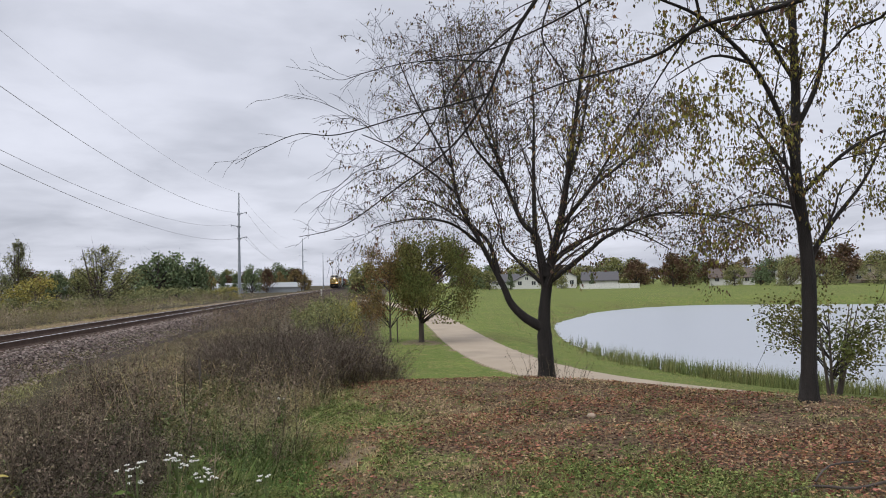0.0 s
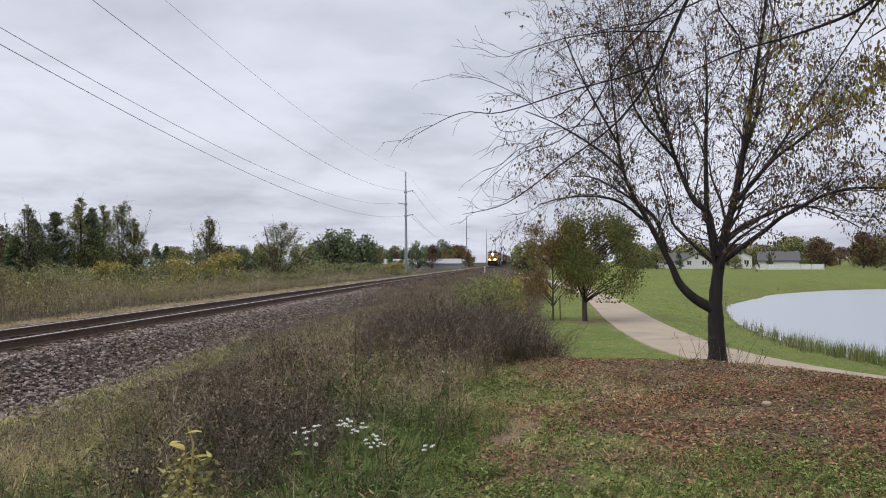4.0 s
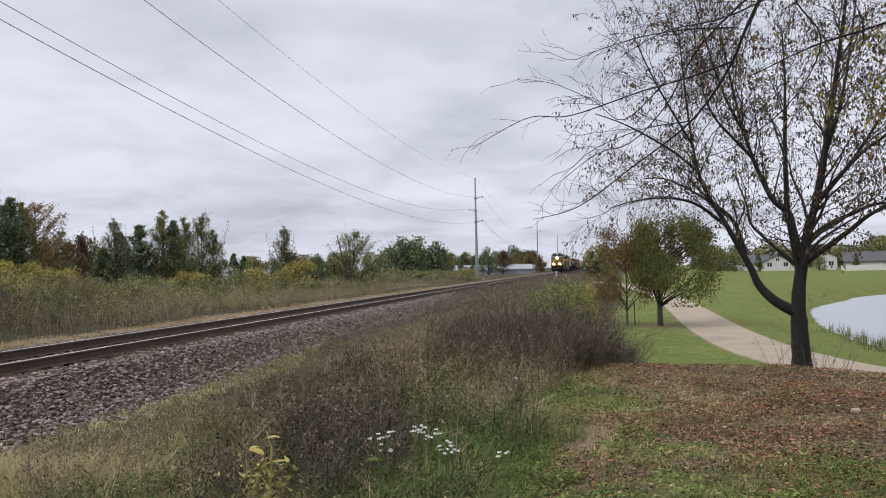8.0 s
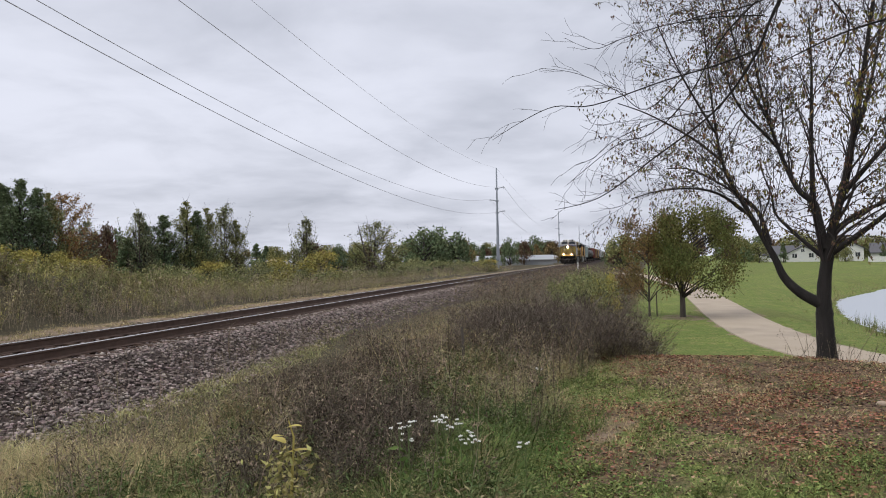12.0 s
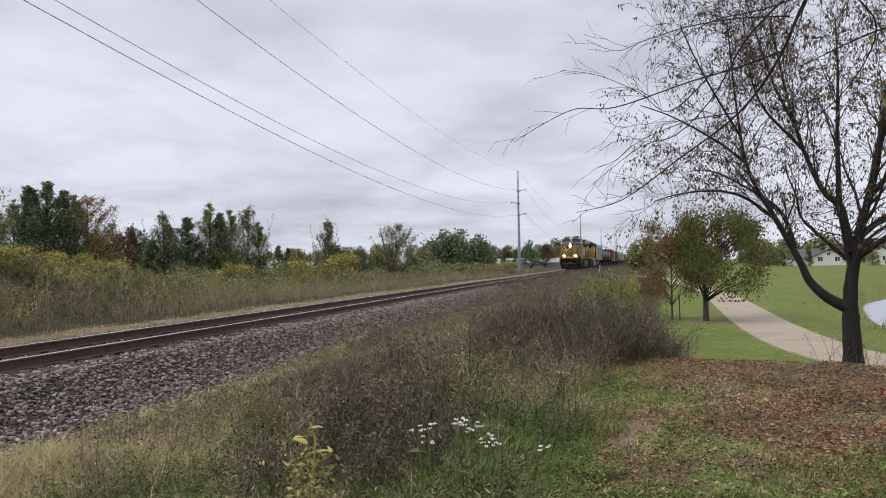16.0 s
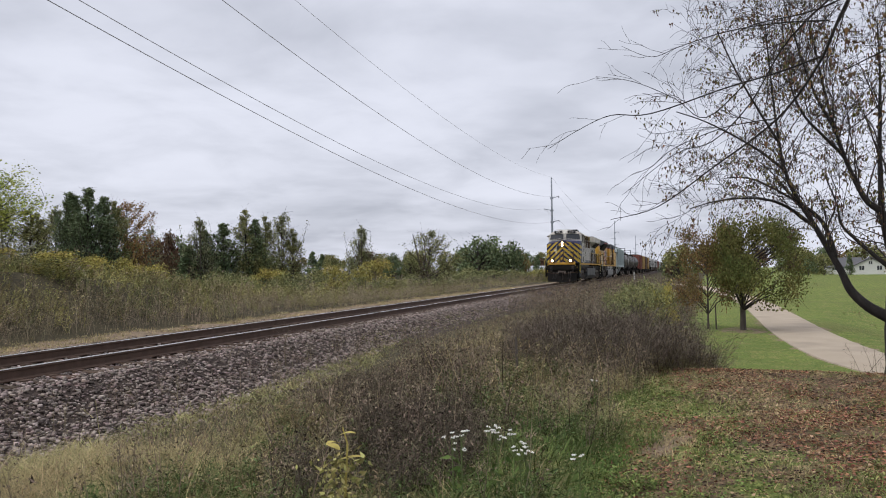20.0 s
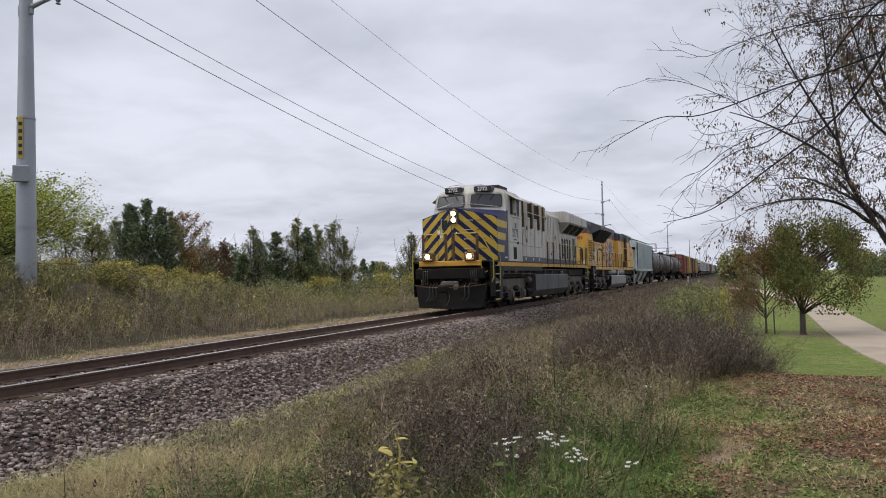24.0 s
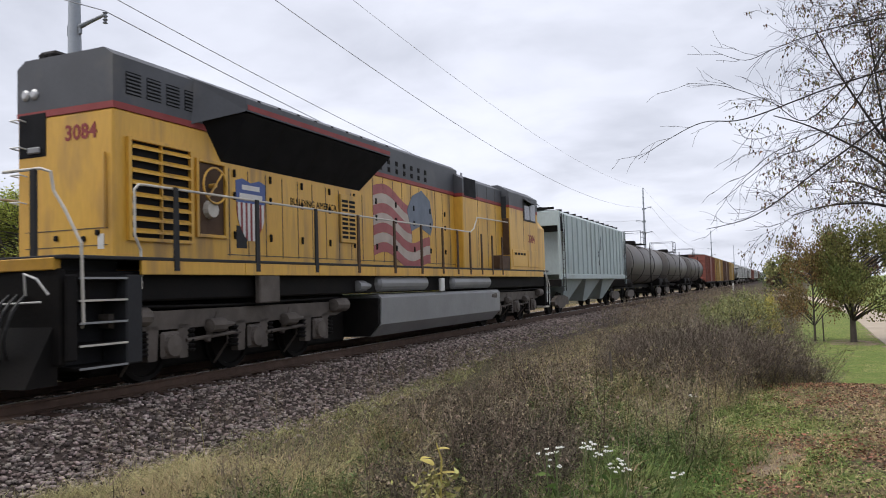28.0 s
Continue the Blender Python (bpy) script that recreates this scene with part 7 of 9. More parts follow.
        for a in (1.1, 4.3, 5.6, 8.8, 10.3, 12.4, 15.2):
            part("pipe_clamp", Mb().box(*sorted((s * 1.36, s * 1.45)), a, a + 0.09, 1.30, 1.52, 0.01), M["truck"], t)
        part("sand_pipe", Mb().tube([(s * 1.30, 0.85, 1.5), (s * 1.28, 0.72, 0.9), (s * 0.95, 0.55, 0.25)], 0.03, 6), M["truck"], t)
    # road number and door on the cab side
    letters("numeral", "2772", 0.48, (W + 0.004, 2.80, 3.05), SIDE, M["navy"], t, "dark blue road number", 0.004)
    for a, z, w, h in ((2.80, 3.38, 0.11, 0.22), (2.96, 3.38, 0.11, 0.22)):
        part("initials_bar", Mb().box(W, W + 0.005, a - w / 2, a + w / 2, z - h / 2, z + h / 2), M["navy"], t)
    part("model_bar", Mb().box(W, W + 0.005, 2.6, 3.0, 2.76, 2.81), M["panelline"], t)
    part("door_handle", Mb().box(W, W + 0.03, 3.06, 3.30, 2.62, 2.70, 0.01), M["under"], t)
    part("battery_box_vent", Mb().box(W, W + 0.012, 2.48, 2.98, 1.98, 2.48, 0.01), M["under"], t)
    for a, z0, z1 in ((1.63, 1.95, 3.95), (3.96, 1.95, 4.5)):
        seam(t, W, a, a + 0.014, z0, z1)
    seam(t, W, 1.63, 3.96, 2.66, 2.675)
    # equipment cabinets behind the cab
    eq = Mb().prism([(-W + 0.03, 1.9), (W - 0.03, 1.9), (W - 0.03, 4.55), (1.35, 4.68), (-1.35, 4.68), (-W + 0.03, 4.55)], 3.98, 8.80, "y")
    part("equipment_cabinet", eq, g, t, "grey equipment cabinets")
    x = W - 0.03
    for a, b in ((5.15, 5.70), (6.35, 7.00), (8.22, 8.62)):
        gr = part("intake_grille", Mb().box(x - 0.01, x + 0.008, a, b, 3.88, 4.50, 0.01), M["grille"], t, "dark intake grille")
        for k in range(5):
            part("slat", Mb().box(x + 0.006, x + 0.014, a + 0.02, b - 0.02, 3.95 + k * 0.11, 3.98 + k * 0.11), M["post_rust_and_shade"], gr)
    for a in (4.02, 5.62, 6.98, 8.02):
        part("stanchion", Mb().box(x, x + 0.10, a, a + 0.15, 3.38, 4.55, 0.03), M["post_rust_and_shade"], t, "rust-streaked yellow stanchion")
        part("stanchion_top", Mb().box(x + 0.095, x + 0.104, a + 0.005, a + 0.06, 4.0, 4.54), M["ge_yellow"], t)
    bar("grab_rail", [(x + 0.10, 4.1, 4.06), (x + 0.12, 8.1, 4.05)], 0.014, M["rail_pale"], t, 6)
    for z, a, b in ((2.58, 4.25, 7.7), (3.78, 4.0, 7.9)):
        seam(t, x, a, b, z, z + 0.014)
    for a in (4.1, 5.1, 6.4, 7.82):
        seam(t, x, a, a + 0.012, 2.58, 3.5)
    for a, z in ((4.85, 3.3), (4.85, 2.75), (2.9, 2.2), (7.4, 3.5)):
        part("latch", Mb().box(x, x + 0.03, a, a + 0.06, z, z + 0.16, 0.01), M["panelline"], t)
    for k, a in enumerate((4.55, 6.0, 7.15)):
        part("decal", Mb().box(x + 0.018, x + 0.022, a, a + 0.14, 1.97, 2.09), M["white_paint"], t)
    part("cab_decal", Mb().box(W + 0.004, W + 0.008, 1.1, 1.5, 2.0, 2.06), M["white_paint"], t)
    wr = random.Random(12)
    for k in range(26):
        a, z = wr.uniform(4.1, 8.6), wr.uniform(2.5, 4.3)
        part("rust_run", Mb().box(x + 0.001, x + 0.004, a, a + wr.uniform(0.012, 0.035), z - wr.uniform(0.15, 0.6), z), M["streak"], t)
    for k in range(30):
        a, z = wr.uniform(9.0, 19.0), wr.uniform(2.6, 4.3)
        part("rust_run", Mb().box(0.951, 0.954, a, a + wr.uniform(0.015, 0.05), z - wr.uniform(0.2, 0.8), z), M["streak"], t)
    part("side_door", Mb().box(x, x + 0.012, 8.1, 8.72, 2.0, 3.4, 0.005), g, t)
    # long hood
    H = 0.95
    hood = Mb().prism([(-H, 1.9), (H, 1.9), (H, 4.45), (0.70, 4.72), (-0.70, 4.72), (-H, 4.45)], 8.80, 20.35, "y")
    part("long_hood", hood, g, t, "grey engine hood with door panels")
    part("hood_stripe", Mb().box(H - 0.004, H + 0.006, 8.8, 20.3, 1.90, 2.15), M["ge_band"], t)
    for k in range(16):
        a = 8.95 + k * 0.72
        seam(t, H, a, a + 0.022 if k % 2 else a + 0.035, 2.0, 4.35 if a < 13.6 else 3.55)
    for k in range(10):
        a = 9.1 + k * 1.12
        part("latch", Mb().box(H, H + 0.035, a, a + 0.05, 2.35 + 0.9 * (k % 3), 2.50 + 0.9 * (k % 3), 0.008), M["under"], t)
    for a, b in ((15.45, 15.85), (16.15, 16.6), (17.0, 17.35), (17.75, 18.1)):
        ld = part("louvre_door", Mb().box(H, H + 0.012, a, b, 2.2, 3.35, 0.005), M["grille"], t, "dark louvred door")
        for k in range(8):
            part("slat", Mb().box(H + 0.010, H + 0.022, a + 0.03, b - 0.03, 2.28 + k * 0.13, 2.31 + k * 0.13), M["frame_grey"], ld)
    hw = Mb()
    ring = [(H + 0.12, 19.15 + 0.26 * math.cos(q), 3.05 + 0.26 * math.sin(q)) for q in np.linspace(0, 2 * math.pi, 17)]
    hw.tube(ring, 0.018, 6)
    for q in (0.3, 2.4, 4.5):
        hw.tube([(H + 0.12, 19.15, 3.05), (H + 0.12, 19.15 + 0.26 * math.cos(q), 3.05 + 0.26 * math.sin(q))], 0.014, 5)
    hw.cyl((H, 19.15, 3.05), (H + 0.13, 19.15, 3.05), 0.035, 8)
    part("brake_wheel", hw, M["rail_pale"], t, "pale round handbrake wheel")
    part("brake_recess", Mb().box(H, H + 0.01, 18.8, 19.5, 2.3, 3.5), M["panelline"], t)
    for a, z in ((10.6, 4.72), (11.0, 4.72)):
        part("roof_hatch", Mb().box(-0.35, 0.35, a - 0.12, a + 0.12, z, z + 0.12, 0.03), M["frame_grey"], t)
    part("exhaust_stack", Mb().box(-0.3, 0.3, 12.4, 13.1, 4.72, 4.86, 0.04), M["under"], t)
    bar("air_line", [(x + 0.03, 8.6, 4.5), (H + 0.35, 8.9, 4.2), (H + 0.22, 9.3, 3.3), (H + 0.22, 9.3, 2.95)], 0.018, M["under"], t, 6)
    # radiator wings
    wing = Mb().prism([(-W, 4.22), (-W, 4.70), (-1.25, 4.84), (1.25, 4.84), (W, 4.70), (W, 4.22), (H, 4.22), (-H, 4.22)], 14.70, 20.68, "y")
    part("radiator_wing", wing, g, t, "wide grey radiator wings")
    part("radiator_screen", Mb().box(-1.2, 1.2, 15.4, 20.2, 4.84, 4.88, 0.01), M["grille"], t)
    for s in (1, -1):
        und = Mb().add([(s * (W - 0.04), 14.80, 4.22), (s * (W - 0.04), 20.6, 4.22), (s * H, 20.2, 3.62), (s * H, 15.30, 3.62)], [(0, 1, 2, 3)])
        und.add([(s * (W - 0.04), 14.80, 4.22), (s * H, 15.30, 3.62), (s * H, 14.80, 4.22)], [(0, 1, 2)])
        und.add([(s * (W - 0.04), 20.6, 4.22), (s * H, 20.6, 4.22), (s * H, 20.2, 3.62)], [(0, 1, 2)])
        part("intake_slope", und, g, t)
        for k in range(3):
            a = 15.40 + k * 1.66

            def slope(y, f):
                return (s * (H + (W - 0.04 - H) * f + 0.012), y, 3.62 + 0.60 * f - 0.012)
            q = [slope(a, 0.1), slope(a + 1.42, 0.1), slope(a + 1.52, 0.9), slope(a - 0.1 + 0.2, 0.9)]
            r = [(p[0] - s * 0.02, p[1], p[2] + 0.02) for p in q]
            part("radiator_panel", Mb().add(q + r, [(0, 1, 2, 3), (7, 6, 5, 4), (0, 1, 5, 4), (1, 2, 6, 5), (2, 3, 7, 6), (3, 0, 4, 7)]), M["grille"], t, "black radiator mesh panel")
    # handrails and stanchions along the walkway
    for s in (1, -1):
        bar("handrail", [(s * (W - 0.06), 7.8, 2.93), (s * (W - 0.06), 14.0, 2.94), (s * (W - 0.06), 20.62, 2.96)], 0.02, M["rail_yellow"], t, 7)
        for a in (9.0, 10.4, 12.1, 13.55, 14.7, 15.85, 16.7, 18.3, 20.0, 20.6):
            part("stanchion", Mb().prism([(a - 0.07, 1.72), (a + 0.07, 1.72), (a + 0.05, 2.93), (a - 0.05, 2.93)], *sorted((s * (W - 0.03), s * (W + 0.015))), "x"), M["post_rust_and_shade"], t, "rusty brown handrail post")
            if a > 15:
                part("post_paint", Mb().box(*sorted((s * (W + 0.015), s * (W + 0.019))), a - 0.05, a + 0.01, 1.75, 2.9), M["rail_yellow"], t, "worn yellow paint")
    # fuel tank, reservoirs
    tank = Mb().prism([(-1.25, 0.31), (1.25, 0.31), (W - 0.02, 0.62), (W - 0.02, 1.30), (W - 0.08, 1.35), (-W + 0.08, 1.35), (-W + 0.02, 1.30), (-W + 0.02, 0.62)], 6.42, 14.15, "y")
    part("fuel_tank", tank, M["tankgrey"], t, "large dark grey fuel tank")
    for a in (8.9, 11.6):
        seam(t, W - 0.02, a, a + 0.014, 0.62, 1.30)
    part("fuel_filler", Mb().lathe([(0, 0.09), (0.08, 0.09), (0.10, 0.05)], (W - 0.1, 12.7, 1.42), "x", 12), M["silver"], t)
    for z in (0.55, 0.95):
        part("air_tank", Mb().lathe([(5.35, 0.02), (5.40, 0.14), (6.30, 0.14), (6.36, 0.02)], (W - 0.25, 0, z + 0.05), "y", 12), M["under"], t)
    part("bell_lamp", Mb().lathe([(0, 0.05), (0.06, 0.06)], (W - 0.2, 2.35, 1.42), "z", 8), M["lamp_off"], t)
    # front end: plate, plow, steps, rails, lamps
    part("front_plate", Mb().box(-1.16, 1.16, -1.05, -0.95, 0.95, 1.72, 0.02), M["under"], t)
    part("front_sill", Mb().box(-1.22, 1.22, -1.16, -0.96, 1.70, 1.90, 0.02), M["ge_orange"], t, "orange front sill")
    plow = Mb().add([(-1.42, -1.0, 1.0), (1.42, -1.0, 1.0), (1.24, -1.15, 0.16), (-1.24, -1.15, 0.16), (0, -1.35, 1.0), (0, -1.62, 0.12),
                     (-1.42, -0.9, 1.0), (1.42, -0.9, 1.0), (1.24, -0.9, 0.16), (-1.24, -0.9, 0.16)],
                    [(0, 4, 5, 3), (4, 1, 2, 5), (1, 7, 8, 2), (0, 3, 9, 6), (6, 7, 1, 4, 0), (9, 3, 5, 2, 8), (6, 9, 8, 7)])
    part("snow_plow", plow, M["under"], t, "black snow plow with hanging air hoses")
    coupler(t, -1.1, -1)
    for xx in (-1.02, -0.94, -0.86, 0.86, 0.93, 1.0, 1.07):
        pipe("jumper_hose", [(xx, -1.05, 1.58), (xx, -1.24, 1.50), (xx + 0.02, -1.26, 1.20), (xx - 0.02, -1.18, 1.06)], 0.019, M["gasket"], t, 6)
        part("hose_coupling", Mb().lathe([(1.03, 0.028), (1.09, 0.034)], (xx - 0.02, -1.18, 0), "z", 8), M["truck"], t)
    for xx in (-0.58, 0.0, 0.58):
        part("plow_rib", Mb().box(xx - 0.03, xx + 0.03, -1.32, -1.08, 0.55, 1.0, 0.01), M["under"], t)
    for xx in (-1.1, -0.4, 0.3, 1.08):
        part("bolt_plate", Mb().box(xx - 0.06, xx + 0.06, -1.07, -1.04, 1.48, 1.62, 0.015), M["truck"], t)
    bar("grab_iron", [(-1.05, -1.06, 1.30), (-1.05, -1.16, 1.30), (-0.45, -1.16, 1.30), (-0.45, -1.06, 1.30)], 0.013, M["rail_pale"], t, 5)
    bar("grab_iron", [(0.45, -1.06, 1.34), (0.45, -1.16, 1.34), (1.05, -1.16, 1.34), (1.05, -1.06, 1.34)], 0.013, M["truck"], t, 5)
    for xx in (-0.75, -0.62, -0.5, 0.62, 0.78):
        pipe("air_hose", [(xx, -1.12, 1.05), (xx + 0.05, -1.45, 0.9), (xx + 0.08, -1.5, 0.6), (xx - 0.06, -1.48, 0.42)], 0.022, M["gasket"], t, 6)
    pipe("uncoupling_lever", [(-1.45, -1.2, 1.02), (-0.6, -1.5, 0.92), (0.6, -1.5, 0.92), (1.45, -1.2, 1.02)], 0.016, M["post_rust_and_shade"], t, 6)
    bar("chain", [(0.16, -1.75, 0.82), (0.18, -1.72, 0.5), (0.05, -1.68, 0.25)], 0.012, M["truck"], t, 5)
    for xx, m in ((-1.05, "truck"), (-0.30, "under"), (0.42, "under"), (1.02, "truck")):
        part("hose_bracket", Mb().box(xx - 0.07, xx + 0.07, -1.16, -1.04, 1.12, 1.42, 0.02), M[m], t)
    part("coupler_pocket", Mb().box(-0.34, 0.34, -1.22, -1.04, 0.72, 1.14, 0.04), M["truck"], t)
    for xx in (-0.28, 0.28):
        part("buffer_stop", Mb().lathe([(-1.34, 0.0), (-1.33, 0.10), (-1.22, 0.12)], (xx, 0, 0.92), "y", 10), M["truck"], t)
    for z in (1.38, 1.50):
        part("placard", Mb().box(-0.22, 0.12, -1.062, -1.05, z, z + 0.07), M["white_paint"], t)
    part("red_tag", Mb().lathe([(-1.062, 0.10), (-1.05, 0.10)], (0.35, 0, 1.5), "y", 8), M["up_red"], t)
    for s in (1, -1):
        sx = sorted((s * 0.98, s * W))
        part("step_side", Mb().prism([(-0.30, 0.36), (0.72, 0.36), (0.80, 1.84), (-0.62, 1.84), (-0.62, 1.2)], *sorted((s * (W - 0.5), s * (W - 0.47))), "x"), M["under"], t)
        part("step_back", Mb().box(*sorted((s * (W - 0.42), s * (W - 0.01))), 0.32, 0.78, 0.42, 1.84, 0.02), M["frame_grey"], t)
        for k in range(5):
            st = part("step", Mb().box(*sx, -0.30, 0.30, 0.40 + k * 0.32, 0.44 + k * 0.32, 0.005), M["under"], t)
            part("tread_edge", Mb().box(*sorted((s * (W - 0.03), s * (W + 0.012))), -0.30, 0.30, 0.405 + k * 0.32, 0.445 + k * 0.32), M["rail_yellow"] if k == 0 else M["silver"], st)
        part("step_end", Mb().box(*sorted((s * (W - 0.04), s * W)), -0.95, -0.28, 0.55, 1.84, 0.02), M["under"], t)
        bar("step_rail", [(s * W, 0.34, 0.92), (s * (W + 0.02), 0.34, 2.0), (s * (W - 0.05), 0.10, 2.55), (s * (W - 0.25), -0.05, 2.85)], 0.022, M["rail_yellow"], t, 7)
        bar("step_rail", [(s * (W - 0.02), -0.80, 1.05), (s * (W + 0.08), -0.80, 1.25), (s * (W + 0.08), -0.80, 2.05), (s * (W - 0.28), -0.95, 2.75), (s * (W - 0.45), -0.95, 2.92), (s * 0.18, -1.05, 2.92), (s * 0.12, -1.05, 2.7), (s * 0.12, -1.05, 1.9)], 0.022, M["rail_yellow"], t, 7)
        part("end_post", Mb().box(*sorted((s * 1.02, s * 1.12)), -1.08, -1.02, 1.88, 2.92, 0.01), M["post_rust_and_shade"], t)
        part("end_post", Mb().box(*sorted((s * 0.10, s * 0.20)), -1.10, -1.04, 1.88, 2.92, 0.01), M["post_rust_and_shade"], t)
        db = part("ditch_lamp", Mb().box(*sorted((s * 0.62, s * 1.04)), -1.28, -0.92, 1.88, 2.22, 0.03), M["post_rust_and_shade"], t, "lit ditch lamp in a rusty housing")
        part("reflector", Mb().lathe([(-1.30, 0.0), (-1.295, 0.07), (-1.285, 0.100), (-1.27, 0.105)], (s * 0.82, 0, 2.06), "y", 14), M["reflector"], db)
        part("bulb", Mb().lathe([(-1.318, 0.0), (-1.314, 0.040), (-1.298, 0.055)], (s * 0.82, 0, 2.06), "y", 10), M["lamp"], db)
        bar("hand_loop", [(s * (W - 0.42), -1.0, 1.9), (s * (W - 0.35), -1.1, 1.75), (s * (W - 0.18), -1.05, 1.45), (s * (W - 0.1), -0.95, 1.5)], 0.018, M["rail_yellow"], t, 6)
    hl = part("headlamp", Mb().box(-0.17, 0.17, -0.60, -0.40, 3.33, 3.83, 0.03), M["black"], t, "pair of lit headlamps on the nose")
    for z in (3.46, 3.70):
        part("reflector", Mb().lathe([(-0.625, 0.0), (-0.62, 0.07), (-0.61, 0.095), (-0.59, 0.10)], (0, 0, z), "y", 14), M["reflector"], hl)
        part("bulb", Mb().lathe([(-0.643, 0.0), (-0.639, 0.040), (-0.622, 0.055)], (0, 0, z), "y", 10), M["lamp"], hl)
    for a in (-0.78, -0.14):
        yy = -0.5 + 0.6 * abs(a) / W - 0.016
        part("door_seam", Mb().box(a - 0.008, a + 0.008, yy - 0.004, yy + 0.01, 2.0, 3.45), M["gasket"], t)
    part("door_window", Mb().add([(-0.62, -0.275, 3.12), (-0.32, -0.393, 3.12), (-0.32, -0.393, 3.50), (-0.62, -0.275, 3.45)], [(0, 1, 2, 3)]), M["glass"], t)
    for k in range(4):
        for a in (0.55, 1.0):
            yy = -0.5 + 0.6 * a / W
            bar("nose_grab", [(a - 0.18, yy - 0.09, 2.35 + k * 0.36), (a - 0.18, yy - 0.16, 2.37 + k * 0.36), (a + 0.12, yy - 0.06, 2.37 + k * 0.36), (a + 0.12, yy + 0.02, 2.35 + k * 0.36)], 0.012, M["rail_pale"] if a < 0.8 else M["gasket"], t, 5)
    bar("door_rail", [(-0.55, -0.32, 2.7), (-0.55, -0.42, 2.72), (-0.55, -0.42, 3.5), (-0.55, -0.32, 3.52)], 0.014, M["rail_pale"], t, 5)
    for i, (a, z, m) in enumerate(((-0.72, 3.02, "white_paint"), (-0.58, 3.05, "crown_bright"), (-0.6, 2.9, "white_paint"))):
        part("placard", Mb().box(a - 0.06, a + 0.06, -0.5 - 0.6 * a / W - 0.035, -0.5 - 0.6 * a / W - 0.02, z - 0.09, z + 0.09), M[m], t)
    part("warning_decal", Mb().box(0.35, 0.45, -0.39, -0.37, 2.12, 2.2), M["white_paint"], t)
    # rear end
    part("rear_plate", Mb().box(-1.40, 1.40, 20.55, 20.68, 0.55, 1.80, 0.02), M["under"], t)
    coupler(t, 20.65, 1)
    for s in (1, -1):
        part("rear_step", Mb().prism([(19.9, 0.36), (20.68, 0.36), (20.68, 1.84), (19.9, 1.84)], *sorted((s * (W - 0.10), s * (W - 0.06))), "x"), M["under"], t)
        for k in range(5):
            part("tread_edge", Mb().box(*sorted((s * (W - 0.06), s * (W + 0.01))), 20.0, 20.66, 0.40 + k * 0.32, 0.44 + k * 0.32), M["rail_pale"], t)
        bar("step_rail", [(s * W, 20.72, 0.95), (s * W, 20.74, 2.0), (s * (W - 0.12), 20.68, 2.95)], 0.022, M["rail_yellow"], t, 7)
        bar("step_rail", [(s * (W - 0.35), 20.80, 0.95), (s * (W - 0.35), 20.82, 1.9), (s * (W - 0.55), 20.78, 2.9), (s * 0.2, 20.78, 2.9)], 0.022, M["rail_yellow"], t, 7)
    loco_truck(t, 2.75, 1.95, 1.06)
    loco_truck(t, 17.35, 1.95, 1.06)
    TRAIN.append((t, 0.0))


lead_locomotive()


